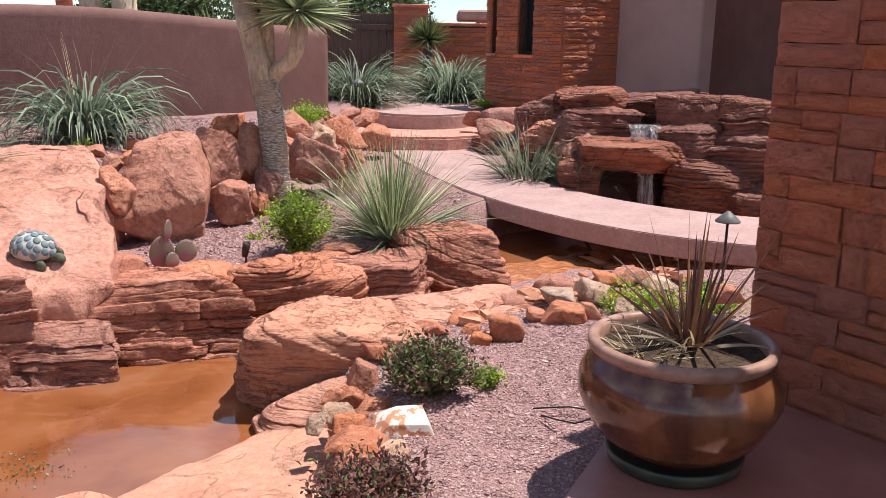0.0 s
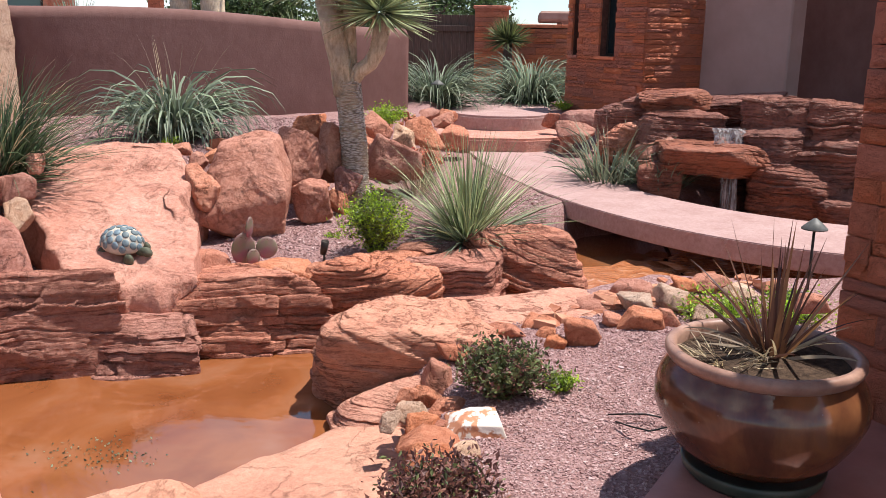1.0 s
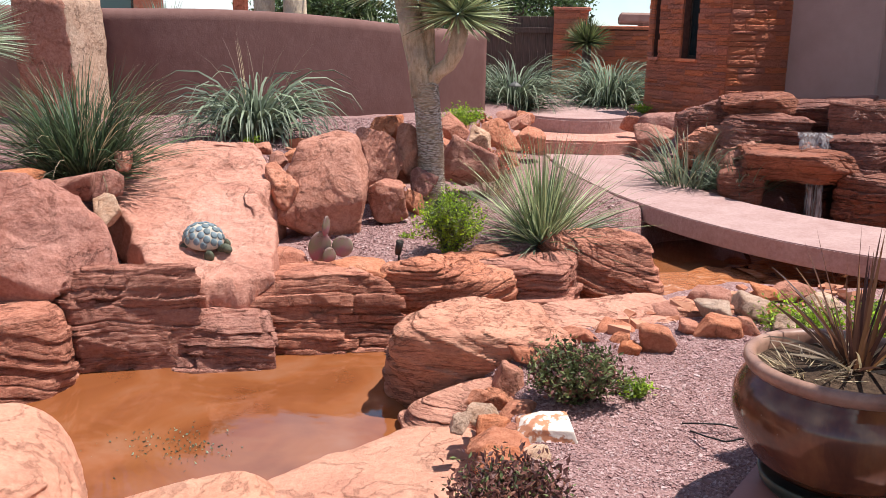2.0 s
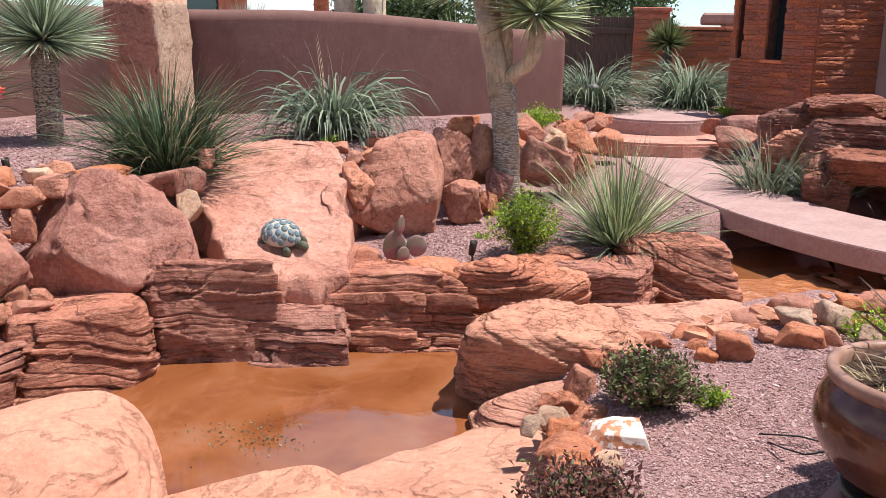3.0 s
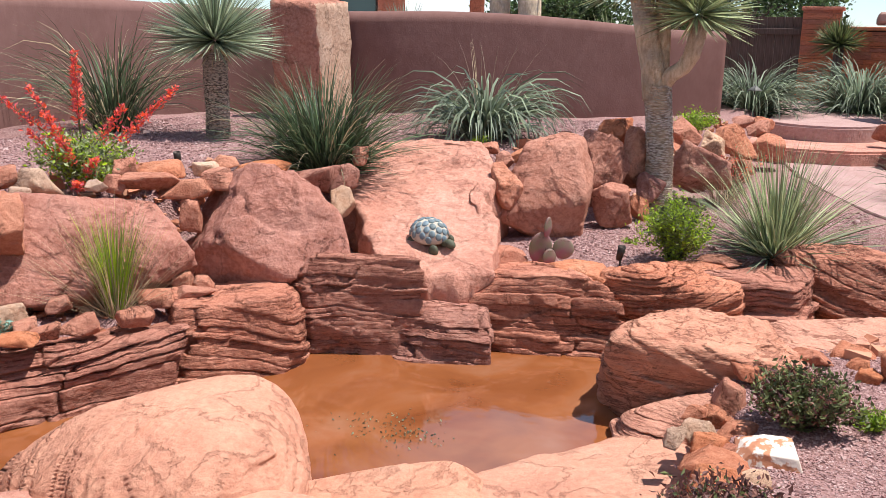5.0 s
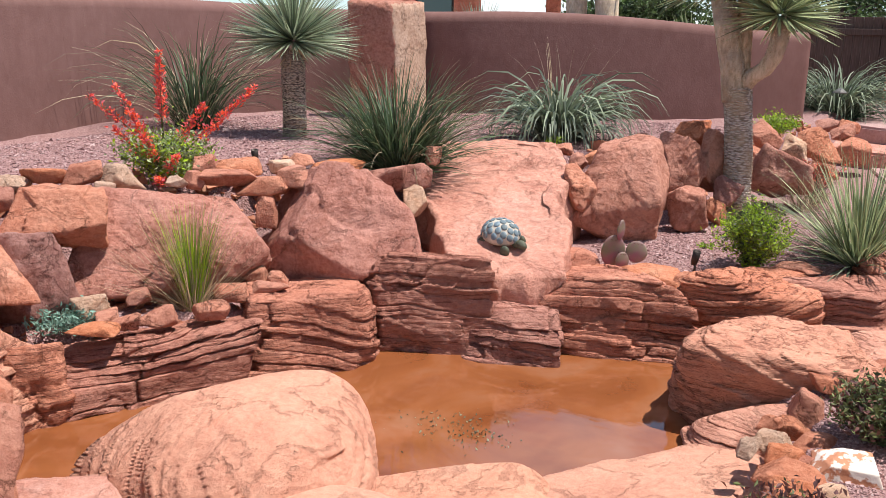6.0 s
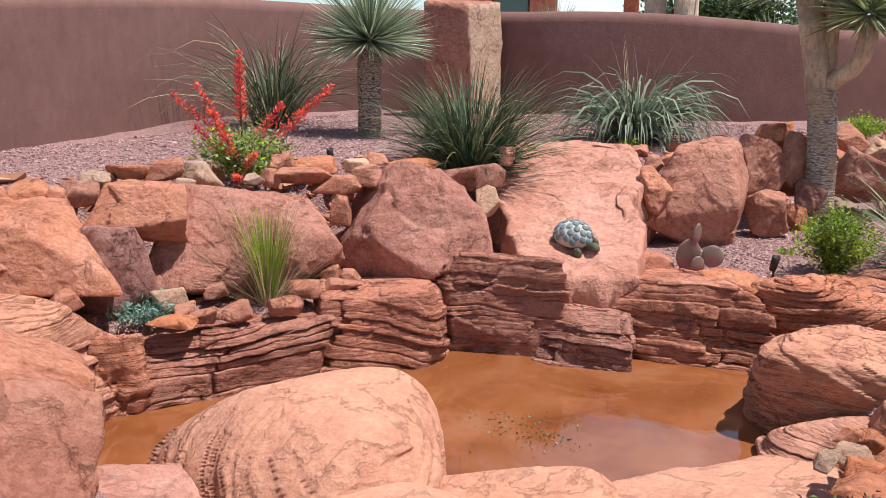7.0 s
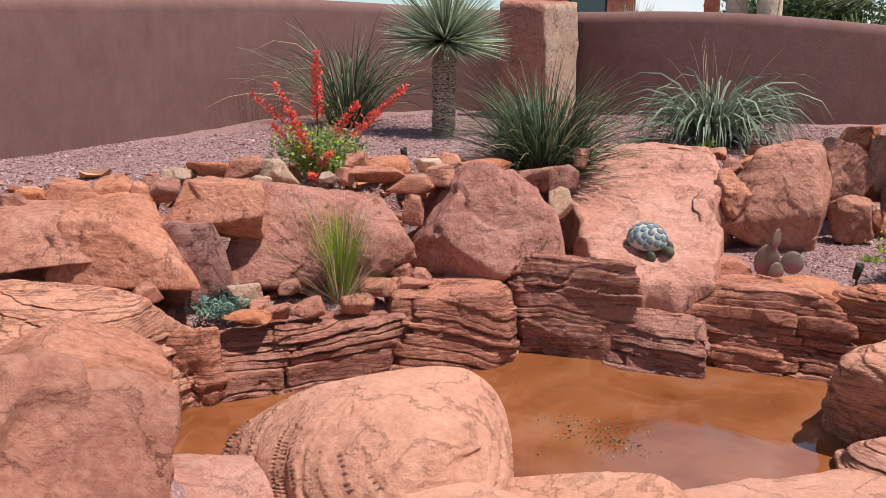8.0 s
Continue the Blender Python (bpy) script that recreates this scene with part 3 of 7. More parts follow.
tagged(new("garden_wall", wall_mesh(WALL_LINE, wall_top, 0.2, 0.26, M_STUCCO)), "curving brown stucco garden wall with rounded top", "wall", kind="structure")

# ---------------------------------------------------------------- the sloping flagstone slab
def ramp_slab(rows, thick, material, nu=70, nv=110):
    """A thick stone between a left and a right edge, each through three points (top, middle, bottom)."""
    us, vs = np.linspace(0, 1, nu), np.linspace(0, 1, nv)
    U, V = np.meshgrid(us, vs)

    def edge(k):
        a, b, c = (np.array(r[k]) for r in rows)
        q = 2 * b - (a + c) / 2
        return (1 - V)[..., None] ** 2 * a + (2 * V * (1 - V))[..., None] * q + V[..., None] ** 2 * c
    P = edge(0) * (1 - U)[..., None] + edge(1) * U[..., None]
    flat = P.reshape(-1, 3)
    wob = fbm(flat, 2.5, 4, 61)
    rim = np.minimum(np.minimum(U, 1 - U) * 1.0, np.minimum(V, 1 - V) * 2.0).ravel()
    flat = flat + np.stack([0.05 * fbm(flat, 3, 3, 7) * (rim < 0.12), 0.05 * fbm(flat, 3, 3, 19) * (rim < 0.12), 0 * wob], 1)
    bed = np.floor(14 * (flat[:, 2] + 0.12 * wob)) * 0.006 + 0.008 * (fbm(flat * (1.0, 1.6, 1.0), 7, 3, 77) > 0.55)
    top = flat + np.stack([0 * wob, 0 * wob, 0.022 * wob + 0.010 * fbm(flat * (1, 2.2, 1), 8, 3, 23) + bed - 0.02 * np.exp(-rim / 0.012)], 1)
    bot = flat + np.stack([0.1 * fbm(flat, 4, 3, 3), 0.1 * fbm(flat, 4, 3, 5), -thick + 0.05 * fbm(flat, 5, 3, 9)], 1)
    i = np.arange(nu * nv).reshape(nv, nu)
    f = np.stack([i[:-1, :-1], i[1:, :-1], i[1:, 1:], i[:-1, 1:]], -1).reshape(-1, 4)
    loop = np.concatenate([i[0, :], i[1:, -1], i[-1, -2::-1], i[-2:0:-1, 0]])
    n, L = nu * nv, len(loop)
    # broken side face in four courses
    rings, verts = [loop], [top, bot]
    base = 2 * n
    for k in (0.25, 0.5, 0.75):
        ring = top[loop] * (1 - k) + bot[loop] * k
        ring = ring + 0.05 * np.stack([fbm(ring, 6, 4, 11), fbm(ring, 6, 4, 13), 0.5 * fbm(ring, 6, 4, 17)], 1)
        verts.append(ring)
        rings.append(np.arange(base, base + L))
        base += L
    rings.append(loop + n)
    side = []
    for r0, r1 in zip(rings, rings[1:]):
        side.append(np.stack([r0, np.roll(r0, -1), np.roll(r1, -1), r1], -1))
    faces = np.concatenate([f, f[:, ::-1] + n] + side)
    return mesh_from("slab", np.concatenate(verts), faces, material, True, True)


tagged(new("flagstone_slab", ramp_slab([((-3.78, 6.80, 0.58), (-2.79, 6.93, 0.60)), ((-3.38, 5.84, 0.33), (-2.37, 6.12, 0.36)), ((-2.56, 4.86, 0.03), (-2.00, 5.10, 0.06))], 0.42, M_SLAB)),
       "huge sloping pink sandstone slab reaching down to the pond", "rock", "boulders")

# ---------------------------------------------------------------- boulders
rock("layered_rock", -2.21, 4.95, -0.38, 0.33, 0.30, 0.27, 15, 11, "square layered red sandstone block rising from the pond", M_STRATA, "pond edge rocks", 6, rx=-9, strata=0.078, layer=0.05, hard=26, cuts=5, lean=0.09, rough=0.03, chips=0.7)
rock("layered_rock", -2.80, 4.82, -0.25, 0.42, 0.36, 0.40, 34, 12, "tall layered red sandstone block beside the slab", M_STRATA, "pond edge rocks", 6, rx=-9, strata=0.078, layer=0.05, hard=26, cuts=5, lean=0.09, rough=0.03, chips=0.7, tilt=(0.03, 0.0))
rock("layered_rock", -3.28, 4.13, -0.31, 0.50, 0.30, 0.36, 47, 13, "cracked layered sandstone ledge above the pond", M_STRATA, "pond edge rocks", 6, rx=-9, strata=0.078, layer=0.05, hard=26, cuts=5, lean=0.09, rough=0.03, chips=0.7, tilt=(0.12, 0.0))
rock("layered_rock", -3.70, 3.33, -0.38, 0.61, 0.31, 0.28, 56, 14, "long layered sandstone ledge above the pond", M_STRATA, "pond edge rocks", 6, rx=-9, strata=0.078, layer=0.05, hard=26, cuts=5, lean=0.09, rough=0.03, chips=0.7)
rock("layered_rock", -3.88, 2.68, -0.33, 0.20, 0.16, 0.31, 60, 15, "small split layered rock in the pond corner", M_STRATA, "pond edge rocks", 5, rx=-9, strata=0.078, layer=0.05, hard=26, cuts=5, lean=0.09, rough=0.03, chips=0.7)
rock("layered_rock", -1.74, 5.45, -0.31, 0.52, 0.36, 0.35, 19, 16, "layered red sandstone rock at the pond edge", M_STRATA, "pond edge rocks", 6, rx=-9, strata=0.078, layer=0.05, hard=26, cuts=5, lean=0.09, rough=0.03, chips=0.7)
rock("layered_rock", -0.98, 5.74, -0.25, 0.45, 0.38, 0.35, 9, 17, "rounded layered sandstone rock by the inlet", M_STRATA, "pond edge rocks", 6, cracks=0.4, strata=0.06, layer=0.045, hard=7, cuts=6, rough=0.03, chips=0.4, tilt=(-0.25, 0.0))
rock("layered_rock", -0.50, 6.04, -0.21, 0.42, 0.34, 0.28, 4, 18, "layered sandstone ledge beside the stream", M_STRATA, "pond edge rocks", 6, cracks=0.4, strata=0.06, layer=0.045, hard=14, cuts=6, rough=0.03, chips=0.4, tilt=(-0.1, 0.0))
rock("layered_rock", -0.01, 6.52, -0.15, 0.47, 0.38, 0.31, 0, 19, "large round layered boulder beside the stream", M_STRATA, "pond edge rocks", 6, cracks=0.5, strata=0.06, layer=0.05, hard=7, cuts=7, rough=0.04, chips=0.6, tilt=(0.3, 0.0))
rock("layered_rock", -0.56, 4.76, -0.34, 0.56, 0.47, 0.41, 6, 20, "broad layered sandstone rock jutting into the pond", M_BANK, "pond edge rocks", 6, cracks=0.3, strata=0.06, layer=0.045, hard=8, cuts=6, rough=0.04, chips=0.5, tilt=(0.35, -0.1))
rock("layered_rock", 0.00, 5.22, -0.31, 0.59, 0.36, 0.23, 7, 21, "low layered sandstone shelf between stream and gravel", M_BANK, "pond edge rocks", 6, cracks=0.4, strata=0.042, layer=0.042, hard=12, cuts=6, rough=0.02, chips=0.3)
rock("bank_rock", -0.67, 4.14, -0.45, 0.29, 0.26, 0.31, 6, 22, "pale sandstone bank rock at the water", M_BANK, "pond edge rocks", 6, cracks=0.4, strata=0.042, layer=0.042, hard=12, cuts=6, rough=0.02, chips=0.3)
rock("boulder", -2.58, 2.60, -0.44, 0.72, 0.58, 0.47, 44, 23, "big rounded sandstone boulder with curved bedding lines", M_DOME, "boulders", 6, strata=0.036, layer=0.05, hard=3.6, cuts=3, rough=0.02, chips=0.2, cracks=0.15, tilt=(0.3, -0.8))
rock("boulder", -2.74, 1.06, 0.02, 0.56, 0.46, 0.60, 64, 24, "large rough orange boulder beside the patio", M_ORANGE, "boulders", 6, hard=18, cuts=4, chips=1.2, rough=0.05, rx=-24, ry=30)
rock("boulder", -3.16, 1.57, -0.08, 0.44, 0.38, 0.50, 60, 25, "large orange boulder behind another boulder", M_ROCK, "boulders", 6, hard=20, cuts=9, chips=0.6, rx=-8, ry=10)
rock("layered_rock", -4.10, 2.35, -0.14, 0.56, 0.55, 0.37, 60, 26, "flat-topped sandstone ledge below the boulders", M_BANK, "pond edge rocks", 6, rx=-3, cracks=0.4, strata=0.042, layer=0.05, hard=16, cuts=6, rough=0.02, chips=0.3)
rock("boulder", -4.66, 2.80, 0.33, 0.36, 0.42, 0.19, 60, 27, "flat-topped red boulder in the retaining wall", M_ROCK, "retaining boulders", 6, rx=6, hard=30, cuts=5, chips=0.6, rough=0.04, lean=0.12)
rock("boulder", -4.98, 2.40, 0.36, 0.40, 0.42, 0.16, 66, 28, "flat-topped red boulder in the retaining wall", M_ROCK, "retaining boulders", 6, rx=4, hard=30, cuts=5, chips=0.6, rough=0.04, lean=0.12)
rock("boulder", -4.45, 3.37, 0.43, 0.27, 0.27, 0.21, 50, 29, "orange angular boulder wedged above others", M_ORANGE, "retaining boulders", 6, rx=-22, ry=12, hard=44, cuts=7, chips=1.0, rough=0.045)
rock("boulder", -4.42, 3.13, 0.12, 0.25, 0.22, 0.32, 52, 30, "dark red boulder under the ledge", M_DARK, "retaining boulders", 5, ry=-14, hard=44, cuts=7, chips=1.0, rough=0.045)
rock("boulder", -4.20, 3.96, 0.18, 0.57, 0.36, 0.37, 47, 31, "wide brown-red boulder in the retaining wall", M_DARK, "retaining boulders", 6, rx=-24, hard=30, cuts=9, chips=1.0, rough=0.045)
rock("boulder", -3.45, 4.75, 0.20, 0.52, 0.34, 0.43, 36, 32, "big squarish red boulder beside the sloping slab", M_DARK, "retaining boulders", 6, rx=-26, hard=44, cuts=9, chips=1.0, rough=0.045, lean=0.2)
rock("boulder", -5.12, 2.55, -0.02, 0.60, 0.36, 0.23, 62, 33, "dark red rock under the boulders", M_DARK, "retaining boulders", 4)
rock("boulder", -4.23, 3.36, -0.08, 0.19, 0.13, 0.16, 40, 34, "dark red boulder under the ledge", M_DARK, "retaining boulders", 4)
rock("boulder", -1.88, 7.31, 0.52, 0.22, 0.21, 0.23, 14, 900, "reddish angular boulder in the rock bank", M_ROCK, "retaining boulders", 5, ry=6, hard=44, cuts=8, lean=0.28, rough=0.045, chips=0.9)
rock("boulder", -1.96, 8.07, 0.66, 0.19, 0.17, 0.15, 14, 901, "orange broken boulder in the rock bank", M_ORANGE, "retaining boulders", 5, ry=-24, hard=44, cuts=8, lean=0.28, rough=0.045, chips=0.9)
rock("boulder", -1.71, 6.99, 0.21, 0.17, 0.15, 0.17, 14, 902, "reddish angular boulder in the rock bank", M_ROCK, "retaining boulders", 5, ry=8, hard=44, cuts=8, lean=0.28, rough=0.045, chips=0.9)
rock("boulder", -1.72, 7.81, 0.46, 0.12, 0.26, 0.29, 12, 903, "reddish angular boulder in the rock bank", M_ROCK, "retaining boulders", 5, ry=0, hard=44, cuts=8, lean=0.28, rough=0.045, chips=0.9)
rock("boulder", -1.49, 8.98, 0.60, 0.16, 0.15, 0.13, 9, 904, "orange broken boulder in the rock bank", M_ORANGE, "retaining boulders", 5, ry=16, hard=44, cuts=8, lean=0.28, rough=0.045, chips=0.9)
rock("boulder", -1.26, 9.21, 0.48, 0.13, 0.12, 0.12, 8, 905, "pale sandstone boulder in the rock bank", M_PALE, "retaining boulders", 5, ry=10, hard=44, cuts=8, lean=0.28, rough=0.045, chips=0.9)
rock("boulder", -1.14, 9.83, 0.46, 0.21, 0.19, 0.19, 7, 906, "orange broken boulder in the rock bank", M_ORANGE, "retaining boulders", 5, ry=-6, hard=44, cuts=8, lean=0.28, rough=0.045, chips=0.9)
rock("boulder", -1.04, 11.25, 0.47, 0.14, 0.13, 0.11, 5, 907, "orange broken boulder in the rock bank", M_ORANGE, "retaining boulders", 5, ry=0, hard=44, cuts=8, lean=0.28, rough=0.045, chips=0.9)
rock("boulder", -1.24, 8.41, 0.34, 0.29, 0.26, 0.23, 8, 908, "reddish angular boulder in the rock bank", M_ROCK, "retaining boulders", 5, ry=14, hard=44, cuts=8, lean=0.28, rough=0.045, chips=0.9)
rock("boulder", -1.54, 8.66, 0.42, 0.16, 0.16, 0.18, 10, 909, "reddish angular boulder in the rock bank", M_ROCK, "retaining boulders", 5, ry=0, hard=44, cuts=8, lean=0.28, rough=0.045, chips=0.9)
rock("boulder", -1.57, 7.33, 0.14, 0.11, 0.09, 0.10, 12, 910, "orange broken boulder in the rock bank", M_ORANGE, "retaining boulders", 5, ry=12, hard=44, cuts=8, lean=0.28, rough=0.045, chips=0.9)
rock("boulder", -1.10, 10.14, 0.19, 0.16, 0.14, 0.14, 6, 911, "reddish angular boulder in the rock bank", M_ROCK, "retaining boulders", 5, ry=0, hard=44, cuts=8, lean=0.28, rough=0.045, chips=0.9)
rock("boulder", -2.37, 6.37, 0.38, 0.13, 0.17, 0.19, 20, 912, "reddish angular boulder in the rock bank", M_ROCK, "retaining boulders", 5, ry=-4, hard=44, cuts=8, lean=0.28, rough=0.045, chips=0.9)
rock("boulder", -1.52, 7.60, 0.27, 0.13, 0.12, 0.13, 11, 913, "dark red boulder deep in the rock bank", M_DARK, "retaining boulders", 5, ry=0, hard=44, cuts=8, lean=0.28, rough=0.045, chips=0.9)
rock("boulder", -2.25, 7.57, 0.62, 0.11, 0.10, 0.09, 17, 914, "reddish angular boulder in the rock bank", M_ROCK, "retaining boulders", 5, ry=10, hard=44, cuts=8, lean=0.28, rough=0.045, chips=0.9)
rock("boulder", -1.06, 9.84, 0.03, 0.13, 0.12, 0.10, 6, 915, "dark red boulder deep in the rock bank", M_DARK, "retaining boulders", 5, ry=4, hard=44, cuts=8, lean=0.28, rough=0.045, chips=0.9)
rock("boulder", -2.12, 6.63, 0.36, 0.34, 0.26, 0.46, 18, 36, "tall red boulder with a pale crack", M_ROCK, "retaining boulders", 6, ry=10, rx=-12, hard=24, cuts=12, lean=0.25, rough=0.035)
rock("bank_rock", -1.38, 2.78, -0.54, 0.80, 0.56, 0.27, 31, 801, "broad pale sandstone bank rock between patio and pond", M_DOME, "pond edge rocks", 6, strata=0.014, layer=0.07, hard=10, cuts=5, rough=0.012, chips=0.2, cracks=0.3)
rock("bank_rock", -0.96, 3.26, -0.52, 0.98, 0.50, 0.24, 46, 802, "broad pale sandstone bank rock at the pond end", M_DOME, "pond edge rocks", 6, rx=-9, strata=0.016, layer=0.06, hard=9, cuts=5, rough=0.02, chips=0.25, cracks=0.3)
rock("bank_rock", -1.35, 2.35, -0.40, 0.85, 0.55, 0.26, 25, 803, "broad pale sandstone bank rock beside the patio", M_DOME, "pond edge rocks", 6, strata=0.014, layer=0.07, hard=10, cuts=5, rough=0.012, chips=0.2, cracks=0.3)
rock("layered_rock", 0.12, 5.22, -0.20, 0.46, 0.30, 0.17, 22, 811, "flat buff sandstone shelf beside the stream", M_BANK, "pond edge rocks", 6, cracks=0.4, strata=0.04, layer=0.05, hard=9, cuts=6)
rock("layered_rock", 0.62, 5.62, -0.20, 0.42, 0.28, 0.17, 30, 812, "flat buff sandstone shelf beside the stream", M_BANK, "pond edge rocks", 6, cracks=0.4, strata=0.04, layer=0.05, hard=9, cuts=6)
rock("layered_rock", -0.42, 4.86, -0.22, 0.42, 0.30, 0.20, 15, 813, "flat buff sandstone shelf beside the gravel", M_BANK, "pond edge rocks", 6, cracks=0.4, strata=0.04, layer=0.05, hard=9, cuts=6)
rock("bank_rock", -2.75, 2.05, -0.48, 0.55, 0.45, 0.22, 25, 804, "low sandstone rock between two boulders", M_SLAB, "pond edge rocks", 5, hard=12, cuts=6)
rock("stone", -2.07, 5.67, 0.01, 0.13, 0.11, 0.08, 17, 49, "orange broken sandstone edging stone", M_ORANGE, "edging stones", 4, hard=48, cuts=6, lean=0.22, rough=0.02, chips=0.4)
rock("stone", -1.84, 5.59, -0.02, 0.12, 0.11, 0.05, 25, 50, "orange broken sandstone edging stone", M_ORANGE, "edging stones", 4, hard=48, cuts=6, lean=0.22, rough=0.02, chips=0.4)
rock("stone", -1.61, 5.74, -0.04, 0.24, 0.21, 0.08, 26, 51, "orange broken sandstone edging stone", M_ORANGE, "edging stones", 4, hard=48, cuts=6, lean=0.22, rough=0.02, chips=0.4)
rock("stone", -1.38, 5.74, -0.05, 0.08, 0.08, 0.08, 16, 52, "orange broken sandstone edging stone", M_ORANGE, "edging stones", 4, hard=48, cuts=6, lean=0.22, rough=0.02, chips=0.4)
rock("stone", -0.79, 6.27, 0.01, 0.17, 0.16, 0.05, -5, 53, "red rough sandstone edging stone", M_ROCK, "edging stones", 4, hard=48, cuts=6, lean=0.22, rough=0.02, chips=0.4)
rock("stone", -1.22, 6.04, -0.02, 0.10, 0.09, 0.04, 5, 54, "red rough sandstone edging stone", M_ROCK, "edging stones", 4, hard=48, cuts=6, lean=0.22, rough=0.02, chips=0.4)
rock("stone", -0.38, 3.99, -0.05, 0.08, 0.07, 0.10, 13, 55, "orange broken sandstone edging stone", M_ORANGE, "edging stones", 4, hard=48, cuts=6, lean=0.22, rough=0.02, chips=0.4)
rock("stone", -0.10, 4.78, -0.07, 0.13, 0.11, 0.05, 7, 56, "orange broken sandstone edging stone", M_ORANGE, "edging stones", 4, hard=48, cuts=6, lean=0.22, rough=0.02, chips=0.4)
rock("stone", 0.33, 4.67, -0.02, 0.11, 0.10, 0.09, 0, 57, "orange broken sandstone edging stone", M_ORANGE, "edging stones", 4, hard=48, cuts=6, lean=0.22, rough=0.02, chips=0.4)
rock("stone", 0.20, 4.59, -0.07, 0.07, 0.06, 0.05, -7, 58, "orange broken sandstone edging stone", M_ORANGE, "edging stones", 4, hard=48, cuts=6, lean=0.22, rough=0.02, chips=0.4)
rock("stone", -0.41, 3.83, -0.08, 0.08, 0.07, 0.04, 8, 59, "orange broken sandstone edging stone", M_ORANGE, "edging stones", 4, hard=48, cuts=6, lean=0.22, rough=0.02, chips=0.4)
rock("stone", -0.31, 3.75, -0.10, 0.10, 0.09, 0.04, 1, 60, "orange broken sandstone edging stone", M_ORANGE, "edging stones", 4, hard=48, cuts=6, lean=0.22, rough=0.02, chips=0.4)
rock("stone", -0.46, 3.64, -0.09, 0.08, 0.07, 0.05, 4, 61, "pale cream sandstone edging stone", M_PALE, "edging stones", 4, hard=48, cuts=6, lean=0.22, rough=0.02, chips=0.4)
rock("stone", -0.40, 3.59, -0.10, 0.08, 0.08, 0.04, 9, 62, "orange broken sandstone edging stone", M_ORANGE, "edging stones", 4, hard=48, cuts=6, lean=0.22, rough=0.02, chips=0.4)
rock("stone", -0.35, 3.43, -0.11, 0.14, 0.12, 0.05, 7, 63, "orange broken sandstone edging stone", M_ORANGE, "edging stones", 4, hard=48, cuts=6, lean=0.22, rough=0.02, chips=0.4)
rock("stone", -0.21, 3.35, -0.11, 0.08, 0.07, 0.03, 14, 64, "pale cream sandstone edging stone", M_PALE, "edging stones", 4, hard=48, cuts=6, lean=0.22, rough=0.02, chips=0.4)
rock("stone", -0.31, 3.27, -0.11, 0.12, 0.11, 0.05, -5, 65, "orange broken sandstone edging stone", M_ORANGE, "edging stones", 4, hard=48, cuts=6, lean=0.22, rough=0.02, chips=0.4)
rock("stone", 0.68, 5.24, -0.02, 0.12, 0.11, 0.06, 3, 66, "pale cream sandstone edging stone", M_PALE, "edging stones", 4, hard=48, cuts=6, lean=0.22, rough=0.02, chips=0.4)
rock("stone", 0.69, 4.99, -0.04, 0.13, 0.12, 0.07, -10, 67, "orange broken sandstone edging stone", M_ORANGE, "edging stones", 4, hard=48, cuts=6, lean=0.22, rough=0.02, chips=0.4)
rock("stone", 1.22, 5.78, 0.00, 0.15, 0.14, 0.05, -12, 68, "orange broken sandstone edging stone", M_ORANGE, "edging stones", 4, hard=48, cuts=6, lean=0.22, rough=0.02, chips=0.4)
rock("stone", 0.85, 5.08, -0.04, 0.08, 0.07, 0.05, -8, 69, "red rough sandstone edging stone", M_ROCK, "edging stones", 4, hard=48, cuts=6, lean=0.22, rough=0.02, chips=0.4)
rock("stone", 0.92, 5.42, -0.02, 0.14, 0.13, 0.07, -12, 70, "pale cream sandstone edging stone", M_PALE, "edging stones", 4, hard=48, cuts=6, lean=0.22, rough=0.02, chips=0.4)
rock("stone", 0.72, 5.66, -0.06, 0.15, 0.13, 0.07, -13, 71, "red rough sandstone edging stone", M_ROCK, "edging stones", 4, hard=48, cuts=6, lean=0.22, rough=0.02, chips=0.4)
rock("stone", 0.45, 5.41, -0.11, 0.19, 0.17, 0.07, 3, 72, "red rough sandstone edging stone", M_ROCK, "edging stones", 4, hard=48, cuts=6, lean=0.22, rough=0.02, chips=0.4)
rock("stone", 1.05, 5.36, -0.03, 0.10, 0.09, 0.06, -11, 73, "orange broken sandstone edging stone", M_ORANGE, "edging stones", 4, hard=48, cuts=6, lean=0.22, rough=0.02, chips=0.4)
rock("stone", 1.60, 4.91, 0.13, 0.09, 0.08, 0.05, -9, 74, "red rough sandstone edging stone", M_ROCK, "edging stones", 4, hard=48, cuts=6, lean=0.22, rough=0.02, chips=0.4)
rock("stone", 0.13, 4.98, -0.09, 0.12, 0.11, 0.05, -8, 75, "orange broken sandstone edging stone", M_ORANGE, "edging stones", 4, hard=48, cuts=6, lean=0.22, rough=0.02, chips=0.4)
rock("stone", 1.33, 5.40, 0.05, 0.10, 0.09, 0.04, -6, 76, "pale cream sandstone edging stone", M_PALE, "edging stones", 4, hard=48, cuts=6, lean=0.22, rough=0.02, chips=0.4)
rock("stone", 0.55, 5.02, -0.06, 0.08, 0.07, 0.05, 1, 77, "orange broken sandstone edging stone", M_ORANGE, "edging stones", 4, hard=48, cuts=6, lean=0.22, rough=0.02, chips=0.4)
rock("stone", 1.07, 5.13, -0.01, 0.06, 0.06, 0.04, -14, 78, "pale cream sandstone edging stone", M_PALE, "edging stones", 4, hard=48, cuts=6, lean=0.22, rough=0.02, chips=0.4)
rock("stone", 1.04, 5.73, -0.01, 0.10, 0.09, 0.05, -0, 79, "orange broken sandstone edging stone", M_ORANGE, "edging stones", 4, hard=48, cuts=6, lean=0.22, rough=0.02, chips=0.4)
